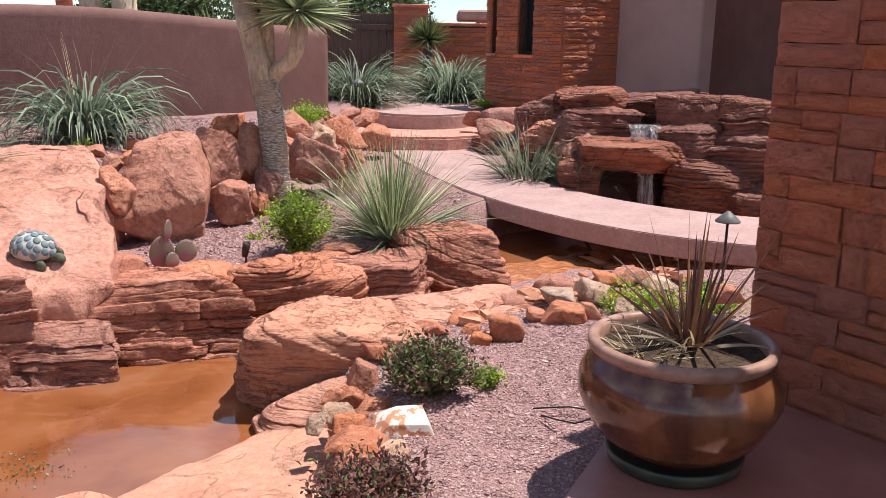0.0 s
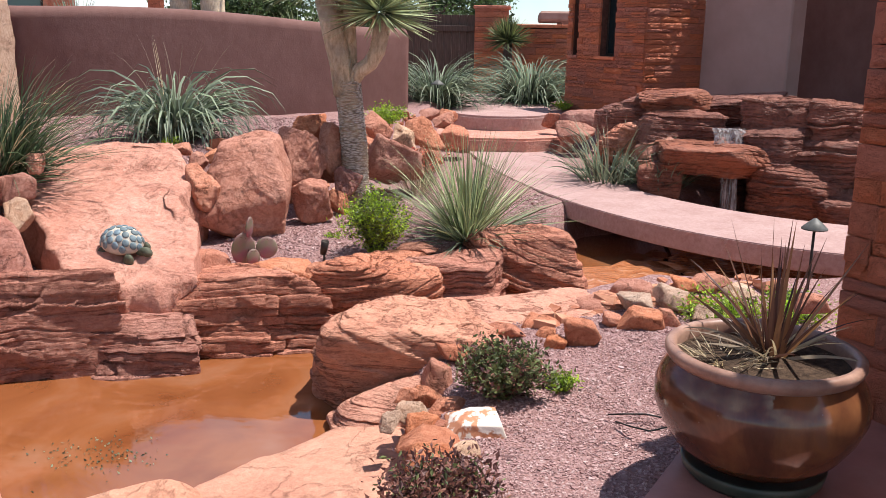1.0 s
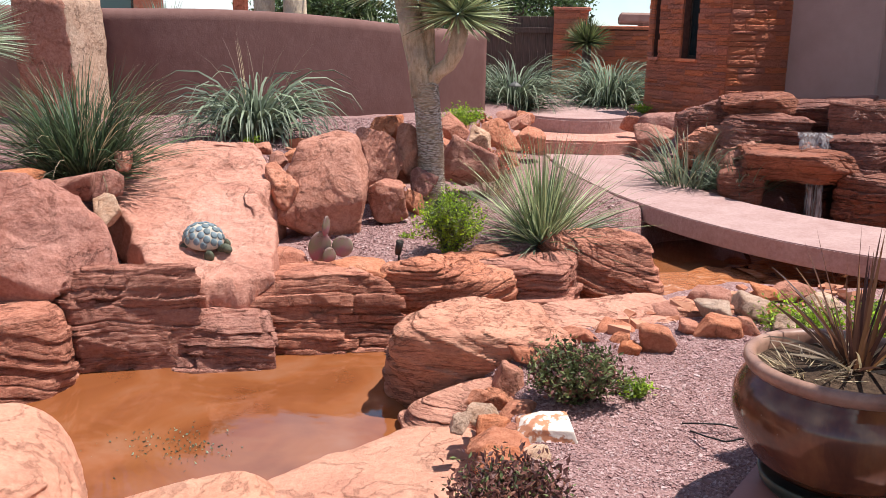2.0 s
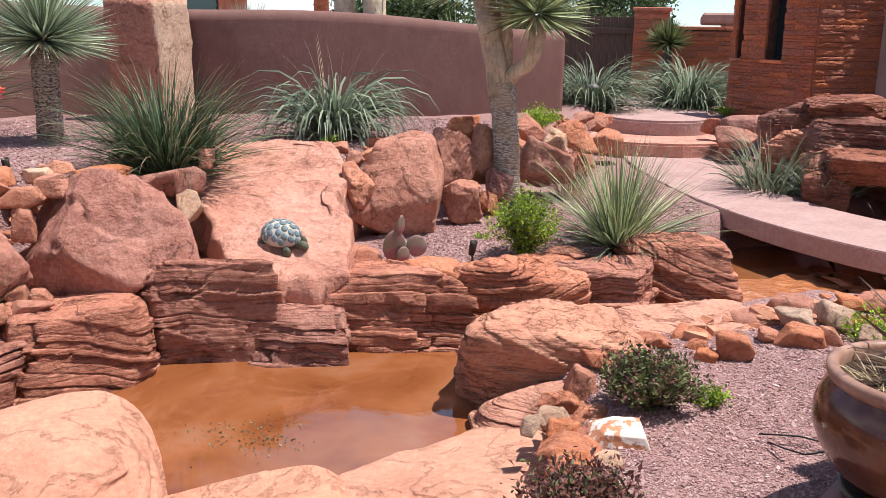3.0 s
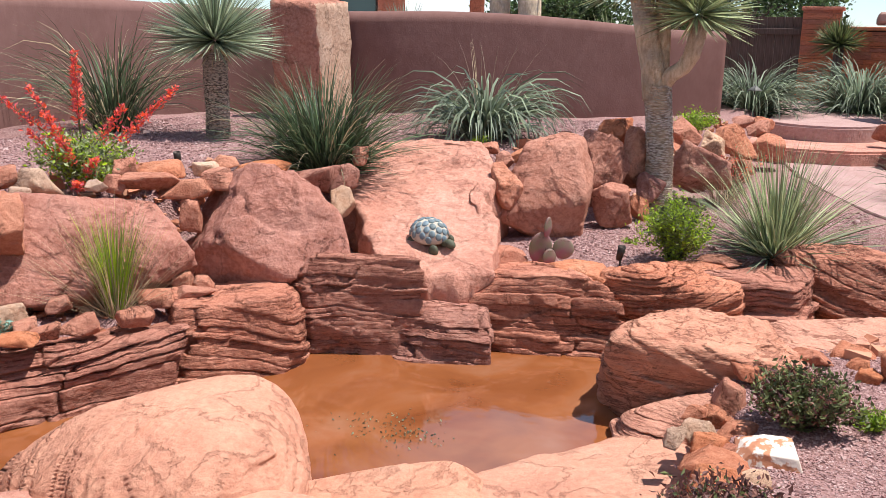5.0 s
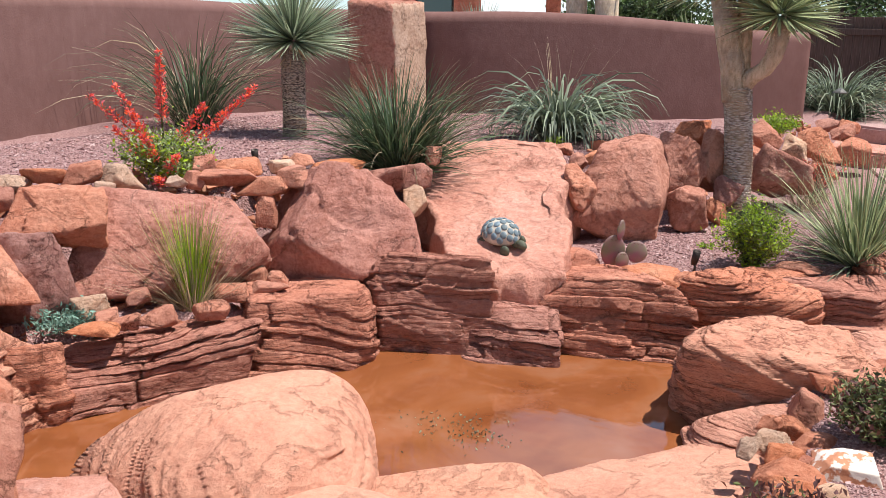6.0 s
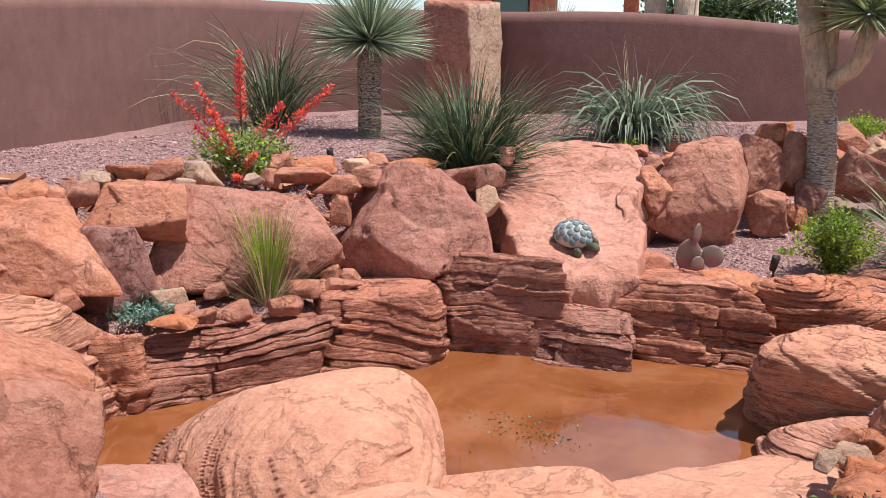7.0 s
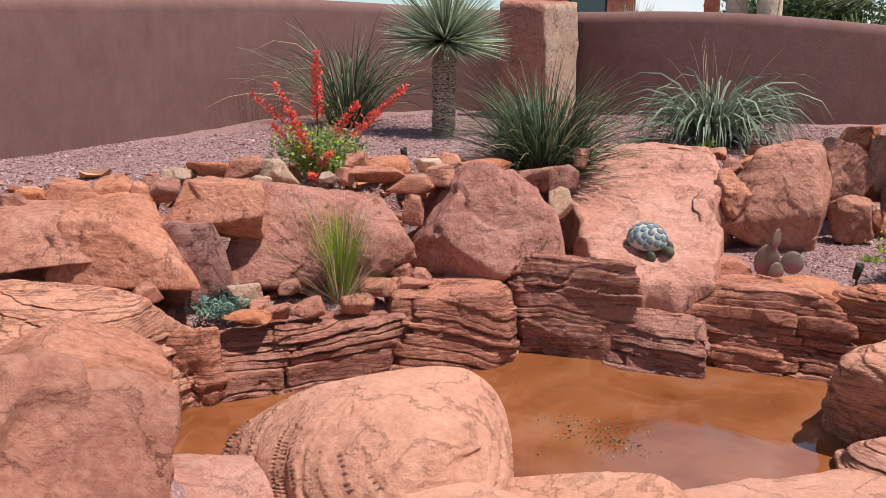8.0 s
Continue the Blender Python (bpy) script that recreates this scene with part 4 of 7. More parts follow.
rock("stone", 0.15, 4.79, -0.08, 0.06, 0.05, 0.04, 4, 80, "orange broken sandstone edging stone", M_ORANGE, "edging stones", 4, hard=48, cuts=6, lean=0.22, rough=0.02, chips=0.4)
rock("stone", -0.22, 4.54, -0.05, 0.07, 0.07, 0.04, 1, 81, "orange broken sandstone edging stone", M_ORANGE, "edging stones", 4, hard=48, cuts=6, lean=0.22, rough=0.02, chips=0.4)
rock("stone", -0.34, 4.29, -0.03, 0.08, 0.07, 0.04, 16, 82, "orange broken sandstone edging stone", M_ORANGE, "edging stones", 4, hard=48, cuts=6, lean=0.22, rough=0.02, chips=0.4)
rock("stone", -0.49, 3.75, -0.04, 0.05, 0.04, 0.03, 3, 83, "orange broken sandstone edging stone", M_ORANGE, "edging stones", 4, hard=48, cuts=6, lean=0.22, rough=0.02, chips=0.4)
rock("stone", -0.52, 3.49, -0.06, 0.05, 0.04, 0.04, 14, 84, "pale cream sandstone edging stone", M_PALE, "edging stones", 4, hard=48, cuts=6, lean=0.22, rough=0.02, chips=0.4)
rock("stone", -0.31, 3.56, -0.10, 0.04, 0.04, 0.03, -6, 85, "orange broken sandstone edging stone", M_ORANGE, "edging stones", 4, hard=48, cuts=6, lean=0.22, rough=0.02, chips=0.4)
rock("stone", -5.22, 2.59, 0.52, 0.11, 0.10, 0.06, 66, 86, "orange flat sandstone cap stone", M_ORANGE, "cap stones", 4, hard=48, cuts=6, lean=0.22, rough=0.02, chips=0.4)
rock("stone", -5.19, 2.82, 0.54, 0.16, 0.14, 0.07, 63, 87, "orange flat sandstone cap stone", M_ORANGE, "cap stones", 4, hard=48, cuts=6, lean=0.22, rough=0.02, chips=0.4)
rock("stone", -4.92, 2.77, 0.47, 0.14, 0.12, 0.10, 54, 88, "orange flat sandstone cap stone", M_ORANGE, "cap stones", 4, hard=48, cuts=6, lean=0.22, rough=0.02, chips=0.4)
rock("stone", -5.01, 3.03, 0.53, 0.16, 0.14, 0.10, 61, 89, "orange flat sandstone cap stone", M_ORANGE, "cap stones", 4, hard=48, cuts=6, lean=0.22, rough=0.02, chips=0.4)
rock("stone", -4.85, 3.08, 0.53, 0.07, 0.06, 0.07, 55, 90, "red rough sandstone cap stone", M_ROCK, "cap stones", 4, hard=48, cuts=6, lean=0.22, rough=0.02, chips=0.4)
rock("stone", -4.85, 3.25, 0.53, 0.13, 0.11, 0.09, 51, 91, "red rough sandstone cap stone", M_ROCK, "cap stones", 4, hard=48, cuts=6, lean=0.22, rough=0.02, chips=0.4)
rock("stone", -4.95, 3.45, 0.58, 0.12, 0.10, 0.05, 58, 92, "pale grey-cream sandstone cap stone", M_PALE, "cap stones", 4, hard=48, cuts=6, lean=0.22, rough=0.02, chips=0.4)
rock("stone", -4.85, 3.63, 0.62, 0.16, 0.14, 0.06, 65, 93, "orange flat sandstone cap stone", M_ORANGE, "cap stones", 4, hard=48, cuts=6, lean=0.22, rough=0.02, chips=0.4)
rock("stone", -4.70, 3.79, 0.62, 0.13, 0.12, 0.08, 45, 94, "orange flat sandstone cap stone", M_ORANGE, "cap stones", 4, hard=48, cuts=6, lean=0.22, rough=0.02, chips=0.4)
rock("stone", -4.50, 3.89, 0.59, 0.14, 0.13, 0.10, 50, 95, "pale grey-cream sandstone cap stone", M_PALE, "cap stones", 4, hard=48, cuts=6, lean=0.22, rough=0.02, chips=0.4)
rock("stone", -4.48, 3.75, 0.55, 0.07, 0.06, 0.05, 56, 96, "pale grey-cream sandstone cap stone", M_PALE, "cap stones", 4, hard=48, cuts=6, lean=0.22, rough=0.02, chips=0.4)
rock("stone", -5.15, 2.45, 0.50, 0.08, 0.07, 0.07, 69, 97, "red rough sandstone cap stone", M_ROCK, "cap stones", 4, hard=48, cuts=6, lean=0.22, rough=0.02, chips=0.4)
rock("stone", -4.36, 4.50, 0.64, 0.10, 0.09, 0.06, 55, 98, "orange flat sandstone cap stone", M_ORANGE, "cap stones", 4, hard=48, cuts=6, lean=0.22, rough=0.02, chips=0.4)
rock("stone", -4.16, 4.60, 0.61, 0.16, 0.14, 0.06, 42, 99, "orange flat sandstone cap stone", M_ORANGE, "cap stones", 4, hard=48, cuts=6, lean=0.22, rough=0.02, chips=0.4)
rock("stone", -4.08, 4.40, 0.57, 0.22, 0.20, 0.06, 51, 100, "red rough sandstone cap stone", M_ROCK, "cap stones", 4, hard=48, cuts=6, lean=0.22, rough=0.02, chips=0.4)
rock("stone", -3.83, 4.53, 0.54, 0.20, 0.18, 0.07, 51, 101, "orange flat sandstone cap stone", M_ORANGE, "cap stones", 4, hard=48, cuts=6, lean=0.22, rough=0.02, chips=0.4)
rock("stone", -3.70, 4.64, 0.59, 0.12, 0.11, 0.07, 30, 102, "red rough sandstone cap stone", M_ROCK, "cap stones", 4, hard=48, cuts=6, lean=0.22, rough=0.02, chips=0.4)
rock("stone", -3.92, 4.76, 0.61, 0.10, 0.09, 0.05, 35, 103, "pale grey-cream sandstone cap stone", M_PALE, "cap stones", 4, hard=48, cuts=6, lean=0.22, rough=0.02, chips=0.4)
rock("stone", -3.91, 4.95, 0.64, 0.09, 0.08, 0.05, 46, 104, "orange flat sandstone cap stone", M_ORANGE, "cap stones", 4, hard=48, cuts=6, lean=0.22, rough=0.02, chips=0.4)
rock("stone", -4.20, 4.07, 0.58, 0.07, 0.06, 0.04, 49, 105, "pale grey-cream sandstone cap stone", M_PALE, "cap stones", 4, hard=48, cuts=6, lean=0.22, rough=0.02, chips=0.4)
rock("stone", -4.16, 4.18, 0.58, 0.06, 0.06, 0.06, 56, 106, "orange flat sandstone cap stone", M_ORANGE, "cap stones", 4, hard=48, cuts=6, lean=0.22, rough=0.02, chips=0.4)
rock("stone", -3.76, 4.41, 0.39, 0.07, 0.06, 0.12, 44, 107, "red rough sandstone cap stone", M_ROCK, "cap stones", 4, hard=48, cuts=6, lean=0.22, rough=0.02, chips=0.4)
rock("stone", -3.12, 5.20, 0.39, 0.09, 0.08, 0.11, 40, 108, "pale grey-cream sandstone cap stone", M_PALE, "cap stones", 4, hard=48, cuts=6, lean=0.22, rough=0.02, chips=0.4)
rock("stone", -4.42, 3.77, 0.44, 0.09, 0.08, 0.08, 51, 109, "red rough sandstone cap stone", M_ROCK, "cap stones", 4, hard=48, cuts=6, lean=0.22, rough=0.02, chips=0.4)
rock("stone", -4.22, 2.69, 0.10, 0.08, 0.07, 0.06, 68, 110, "red rough sandstone cap stone", M_ROCK, "cap stones", 4, hard=48, cuts=6, lean=0.22, rough=0.02, chips=0.4)
rock("stone", -3.78, 3.02, -0.01, 0.13, 0.12, 0.03, 43, 111, "orange flat sandstone cap stone", M_ORANGE, "cap stones", 4, hard=48, cuts=6, lean=0.22, rough=0.02, chips=0.4)
rock("stone", -3.72, 3.21, -0.01, 0.09, 0.08, 0.05, 40, 112, "orange flat sandstone cap stone", M_ORANGE, "cap stones", 4, hard=48, cuts=6, lean=0.22, rough=0.02, chips=0.4)
rock("stone", -3.66, 3.36, -0.01, 0.10, 0.09, 0.06, 37, 113, "orange flat sandstone cap stone", M_ORANGE, "cap stones", 4, hard=48, cuts=6, lean=0.22, rough=0.02, chips=0.4)
rock("stone", -3.89, 3.21, -0.03, 0.07, 0.07, 0.05, 56, 114, "orange flat sandstone cap stone", M_ORANGE, "cap stones", 4, hard=48, cuts=6, lean=0.22, rough=0.02, chips=0.4)
rock("stone", -3.63, 4.14, 0.04, 0.08, 0.08, 0.06, 46, 115, "red rough sandstone cap stone", M_ROCK, "cap stones", 4, hard=48, cuts=6, lean=0.22, rough=0.02, chips=0.4)
rock("stone", -3.49, 4.17, 0.04, 0.06, 0.06, 0.04, 32, 116, "red rough sandstone cap stone", M_ROCK, "cap stones", 4, hard=48, cuts=6, lean=0.22, rough=0.02, chips=0.4)
rock("stone", -3.58, 3.86, 0.01, 0.10, 0.09, 0.05, 52, 117, "orange flat sandstone cap stone", M_ORANGE, "cap stones", 4, hard=48, cuts=6, lean=0.22, rough=0.02, chips=0.4)
rock("stone", -3.50, 3.60, -0.02, 0.11, 0.10, 0.05, 55, 118, "orange flat sandstone cap stone", M_ORANGE, "cap stones", 4, hard=48, cuts=6, lean=0.22, rough=0.02, chips=0.4)
rock("stone", -3.42, 4.02, 0.02, 0.11, 0.10, 0.04, 51, 119, "orange flat sandstone cap stone", M_ORANGE, "cap stones", 4, hard=48, cuts=6, lean=0.22, rough=0.02, chips=0.4)
rock("stone", -4.04, 3.22, 0.02, 0.10, 0.09, 0.07, 60, 120, "pale grey-cream sandstone cap stone", M_PALE, "cap stones", 4, hard=48, cuts=6, lean=0.22, rough=0.02, chips=0.4)
rock("stone", -3.93, 3.47, 0.03, 0.07, 0.06, 0.05, 52, 121, "red rough sandstone cap stone", M_ROCK, "cap stones", 4, hard=48, cuts=6, lean=0.22, rough=0.02, chips=0.4)
rock("stone", -2.75, 6.94, 0.59, 0.10, 0.09, 0.06, 29, 122, "red rough sandstone cap stone", M_ROCK, "cap stones", 4, hard=48, cuts=6, lean=0.22, rough=0.02, chips=0.4)
rock("stone", -2.55, 6.79, 0.53, 0.08, 0.07, 0.07, 25, 123, "red rough sandstone cap stone", M_ROCK, "cap stones", 4, hard=48, cuts=6, lean=0.22, rough=0.02, chips=0.4)
rock("stone", -3.24, 5.39, 0.53, 0.13, 0.12, 0.10, 38, 124, "red rough sandstone cap stone", M_ROCK, "cap stones", 4, hard=48, cuts=6, lean=0.22, rough=0.02, chips=0.4)
rock("stone", -3.30, 5.77, 0.63, 0.07, 0.06, 0.07, 38, 125, "red rough sandstone cap stone", M_ROCK, "cap stones", 4, hard=48, cuts=6, lean=0.22, rough=0.02, chips=0.4)
rock("stone", -2.51, 7.02, 0.54, 0.08, 0.08, 0.06, 8, 126, "orange flat sandstone cap stone", M_ORANGE, "cap stones", 4, hard=48, cuts=6, lean=0.22, rough=0.02, chips=0.4)
rock("stone", -3.72, 5.13, 0.58, 0.20, 0.18, 0.06, 25, 127, "orange flat sandstone cap stone", M_ORANGE, "cap stones", 4, hard=48, cuts=6, lean=0.22, rough=0.02, chips=0.4)
rock("stone", -3.38, 5.24, 0.53, 0.21, 0.18, 0.09, 37, 128, "red rough sandstone cap stone", M_ROCK, "cap stones", 4, hard=48, cuts=6, lean=0.22, rough=0.02, chips=0.4)
rock("stone", -1.03, 11.74, 0.47, 0.13, 0.12, 0.10, 2, 129, "orange flat sandstone cap stone", M_ORANGE, "cap stones", 4, hard=48, cuts=6, lean=0.22, rough=0.02, chips=0.4)
rock("stone", -0.89, 11.10, 0.26, 0.19, 0.17, 0.17, 3, 130, "red rough sandstone cap stone", M_ROCK, "cap stones", 4, hard=48, cuts=6, lean=0.22, rough=0.02, chips=0.4)
rock("stone", -1.30, 12.04, 0.47, 0.17, 0.15, 0.08, 10, 131, "red rough sandstone cap stone", M_ROCK, "cap stones", 4, hard=48, cuts=6, lean=0.22, rough=0.02, chips=0.4)
rock("stone", 0.33, 12.28, 0.41, 0.13, 0.12, 0.11, -10, 132, "red rough sandstone cap stone", M_ROCK, "cap stones", 4, hard=48, cuts=6, lean=0.22, rough=0.02, chips=0.4)
rock("stone", 0.61, 11.67, 0.33, 0.28, 0.25, 0.14, 8, 133, "red rough sandstone cap stone", M_ROCK, "cap stones", 4, hard=48, cuts=6, lean=0.22, rough=0.02, chips=0.4)
rock("stone", 0.72, 12.19, 0.45, 0.31, 0.28, 0.12, 8, 134, "brown rough sandstone cap stone", M_DARK, "cap stones", 4, hard=48, cuts=6, lean=0.22, rough=0.02, chips=0.4)
rock("waterfall_rock", 1.22, 10.40, 0.56, 0.46, 0.41, 0.40, -6, 135, "wet brown layered rock of the waterfall", M_WET, "waterfall rocks", 6, strata=0.05, layer=0.05, hard=12, cuts=6, rough=0.04)
rock("waterfall_rock", 1.66, 10.03, 0.83, 0.45, 0.40, 0.16, -18, 136, "wet brown layered rock of the waterfall", M_WET, "waterfall rocks", 6, strata=0.05, layer=0.05, hard=12, cuts=6, rough=0.04)
rock("waterfall_rock", 1.60, 9.75, 0.59, 0.47, 0.43, 0.21, -1, 137, "wet brown layered rock of the waterfall", M_WET, "waterfall rocks", 6, strata=0.05, layer=0.05, hard=12, cuts=6, rough=0.04)
rock("waterfall_rock", 2.28, 10.27, 0.76, 0.55, 0.49, 0.20, -11, 138, "wet brown layered rock of the waterfall", M_WET, "waterfall rocks", 6, strata=0.05, layer=0.05, hard=12, cuts=6, rough=0.04)
rock("waterfall_rock", 2.71, 9.60, 0.73, 0.47, 0.43, 0.24, -18, 139, "wet brown layered rock of the waterfall", M_WET, "waterfall rocks", 6, strata=0.05, layer=0.05, hard=12, cuts=6, rough=0.04)
rock("waterfall_rock", 3.08, 9.19, 0.71, 0.33, 0.30, 0.26, -15, 140, "wet brown layered rock of the waterfall", M_WET, "waterfall rocks", 6, strata=0.05, layer=0.05, hard=12, cuts=6, rough=0.04)
rock("waterfall_rock", 1.84, 9.15, 0.36, 0.58, 0.52, 0.17, -6, 141, "wet brown layered rock of the waterfall", M_WET, "waterfall rocks", 6, strata=0.05, layer=0.05, hard=12, cuts=6, rough=0.04)
rock("waterfall_rock", 2.44, 9.20, 0.48, 0.37, 0.33, 0.24, -26, 142, "wet brown layered rock of the waterfall", M_WET, "waterfall rocks", 6, strata=0.05, layer=0.05, hard=12, cuts=6, rough=0.04)
rock("waterfall_rock", 2.68, 9.16, 0.08, 0.44, 0.45, 0.34, -17, 143, "wet brown layered rock of the waterfall", M_WET, "waterfall rocks", 6, strata=0.05, layer=0.05, hard=12, cuts=6, rough=0.04)
rock("waterfall_rock", 1.34, 9.11, 0.11, 0.23, 0.21, 0.27, -2, 144, "wet brown layered rock of the waterfall", M_WET, "waterfall rocks", 6, strata=0.05, layer=0.05, hard=12, cuts=6, rough=0.04)
rock("waterfall_rock", 3.00, 9.17, 0.32, 0.41, 0.37, 0.35, -16, 145, "wet brown layered rock of the waterfall", M_WET, "waterfall rocks", 6, strata=0.05, layer=0.05, hard=12, cuts=6, rough=0.04)
rock("waterfall_rock", 3.04, 8.91, -0.04, 0.37, 0.33, 0.30, -12, 146, "wet brown layered rock of the waterfall", M_WET, "waterfall rocks", 6, strata=0.05, layer=0.05, hard=12, cuts=6, rough=0.04)
rock("waterfall_rock", 1.13, 10.05, 0.35, 0.36, 0.32, 0.30, 5, 147, "wet brown layered rock of the waterfall", M_ROCK, "waterfall rocks", 6, strata=0.05, layer=0.05, hard=12, cuts=6, rough=0.04)
rock("waterfall_rock", 1.36, 9.45, 0.33, 0.26, 0.23, 0.23, -5, 148, "wet brown layered rock of the waterfall", M_ROCK, "waterfall rocks", 6, strata=0.05, layer=0.05, hard=12, cuts=6, rough=0.04)
rock("waterfall_rock", 2.02, 9.96, -0.06, 0.45, 0.40, 0.49, -21, 149, "wet brown layered rock of the waterfall", M_WET, "waterfall rocks", 6, strata=0.05, layer=0.05, hard=12, cuts=6, rough=0.04)

# ---------------------------------------------------------------- materials of buildings and plants
M_BRICK = sandstone("red_wall_stone", (0.80, 0.31, 0.19), (0.72, 0.245, 0.14), (0.54, 0.165, 0.092), value=0.16)
m = Mat("mortar", 0.95)
m.color(m.ramp(m.noise(20, 4), [(0.3, (0.07, 0.03, 0.022)), (0.7, (0.13, 0.06, 0.045))]))
M_MORTAR = m.mat
m = Mat("mauve_stucco", 0.92, spec=0.15)
m.color(m.ramp(m.noise(1.8, 6, 0.6), [(0.3, (0.32, 0.22, 0.195)), (0.7, (0.40, 0.28, 0.25))]))
m.bump(m.noise(55, 5, 0.65), 0.35, 0.008)
M_MAUVE = m.mat
m = Mat("window_glass", 0.05, spec=0.6)
m.color((0.012, 0.02, 0.022))
M_GLASS = m.mat
m = Mat("dark_bronze_metal", 0.5, 0.6)
m.color(m.ramp(m.noise(25, 4), [(0.3, (0.035, 0.028, 0.024)), (0.7, (0.07, 0.055, 0.045))]))
M_BRONZE = m.mat
m = Mat("grey_lamp_metal", 0.6, 0.3)
m.color(m.ramp(m.noise(25, 4), [(0.3, (0.10, 0.10, 0.09)), (0.7, (0.17, 0.165, 0.15))]))
M_LAMP = m.mat
m = Mat("weathered_wood", 0.85)
m.color(m.ramp(m.noise(6, 6, 0.6, m.coords((8, 8, 0.6))), [(0.3, (0.06, 0.04, 0.032)), (0.7, (0.14, 0.095, 0.075))]))
M_WOOD = m.mat
m = Mat("tile_roof", 0.9)
m.color(m.ramp(m.noise(4, 5), [(0.3, (0.30, 0.17, 0.13)), (0.7, (0.42, 0.27, 0.22))]))
M_ROOF = m.mat


def foliage(name, dark, light, rough=0.55, through_light=0.25, val=0.3):
    m = Mat(name, rough, spec=0.3)
    c = m.mix(m.random(True), dark, light)
    c = m.vary(c, m.random(True), 0.015, 0.15, val)
    m.color(c)
    tr = m.t.nodes.new("ShaderNodeBsdfTranslucent")
    mx = m.t.nodes.new("ShaderNodeMixShader")
    mx.inputs[0].default_value = through_light
    m.link(c, tr.inputs["Color"])
    m.link(m.b.outputs[0], mx.inputs[1])
    m.link(tr.outputs[0], mx.inputs[2])
    m.link(mx.outputs[0], m.t.nodes["Material Output"].inputs["Surface"])
    return m.mat


L_DEEP = foliage("deep_green_blade", (0.045, 0.075, 0.035), (0.12, 0.16, 0.085))
L_GREY = foliage("grey_green_blade", (0.085, 0.12, 0.07), (0.27, 0.31, 0.21))
L_BLUE = foliage("blue_green_blade", (0.14, 0.18, 0.12), (0.38, 0.43, 0.32))
L_YUCCA = foliage("sage_green_blade", (0.15, 0.20, 0.11), (0.44, 0.49, 0.34))
L_LIME = foliage("bright_green_leaf", (0.16, 0.27, 0.03), (0.40, 0.51, 0.08), through_light=0.35)
L_SOTOL = foliage("pale_green_blade", (0.16, 0.21, 0.09), (0.42, 0.46, 0.26))
L_STRAW = foliage("dry_straw", (0.30, 0.22, 0.13), (0.55, 0.44, 0.30))
L_TEAL = foliage("blue_green_leaf", (0.11, 0.22, 0.16), (0.24, 0.36, 0.28))
L_OLIVE = foliage("olive_leaf", (0.075, 0.10, 0.035), (0.19, 0.21, 0.09))
L_PURPLE = foliage("purple_brown_leaf", (0.10, 0.04, 0.035), (0.24, 0.11, 0.09))
L_RED = foliage("coral_red_flower", (0.72, 0.07, 0.055), (0.92, 0.20, 0.16))
L_PHORM = foliage("bronze_blade", (0.075, 0.028, 0.020), (0.25, 0.125, 0.075))
L_TREE = foliage("tree_leaf", (0.04, 0.07, 0.025), (0.11, 0.16, 0.06))


# ---------------------------------------------------------------- stone-faced walls
def stone_shapes(seed, count, material):
    """A few rough-faced wall stones of unit size, front face towards -y."""
    rng, shapes = np.random.default_rng(seed), []
    for k in range(count):
        nx, nz = 6, 4
        v, f = [], []
        for i in range(nz + 1):
            for j in range(nx + 1):
                rim = i in (0, nz) or j in (0, nx)
                y = (-0.30 if rim else -0.62 - 0.38 * rng.random())
                v.append((j / nx - 0.5 + (0 if not rim else rng.uniform(-0.008, 0.008)), y, i / nz + (0 if not rim else rng.uniform(-0.02, 0.02))))
        a = lambda i, j: i * (nx + 1) + j
        f = [(a(i, j), a(i, j + 1), a(i + 1, j + 1), a(i + 1, j)) for i in range(nz) for j in range(nx)]
        loop = [a(0, j) for j in range(nx + 1)] + [a(i, nx) for i in range(1, nz + 1)] + [a(nz, j) for j in range(nx - 1, -1, -1)] + [a(i, 0) for i in range(nz - 1, 0, -1)]
        base = len(v)
        v += [(v[q][0], 1.6, v[q][2]) for q in loop]
        n = len(loop)
        f += [(loop[q], base + q, base + (q + 1) % n, loop[(q + 1) % n]) for q in range(n)]
        shapes.append(mesh_from("stone", v, f, material, False))
    return shapes


STONES = stone_shapes(5, 10, M_BRICK)


def stone_face(owner, length, z0, z1, low, high, short, long, seed, skip=(), depth=0.03):
    """Courses of rough stones over a wall's front (the plane y = 0 of its owner); each stone is an object. skip: boxes (x0, z0, x1, z1) left free."""
    rng, z = np.random.default_rng(seed), z0
    while z < z1:
        h = rng.uniform(low, high) ** 1.0
        x = 0.0
        while x < length - 0.02:
            w = min(rng.uniform(short, long), length - x)
            if length - x - w < short * 0.6:
                w = length - x
            cut = rng.uniform(0.3, 0.7)
            rows = [(z, h)] if h < high * 0.62 or rng.random() < 0.55 else [(z, h * cut), (z + h * cut, h * (1 - cut))]
            for zz, hh in rows:
                if any(x < b[2] and x + w > b[0] and zz < b[3] and zz + hh > b[1] for b in skip):
                    for b in skip:      # keep the pieces beside the opening
                        for p0, p1 in ((x, min(x + w, b[0])), (max(x, b[2]), x + w)):
                            if p1 - p0 > 0.04 and not any(p0 < q[2] - 1e-6 and p1 > q[0] + 1e-6 and zz < q[3] and zz + hh > q[1] for q in skip):
                                put_stone(owner, p0, p1, zz, hh, rng, depth)
                    continue
                put_stone(owner, x, x + w, zz, hh, rng, depth)
            x += w
        z += h


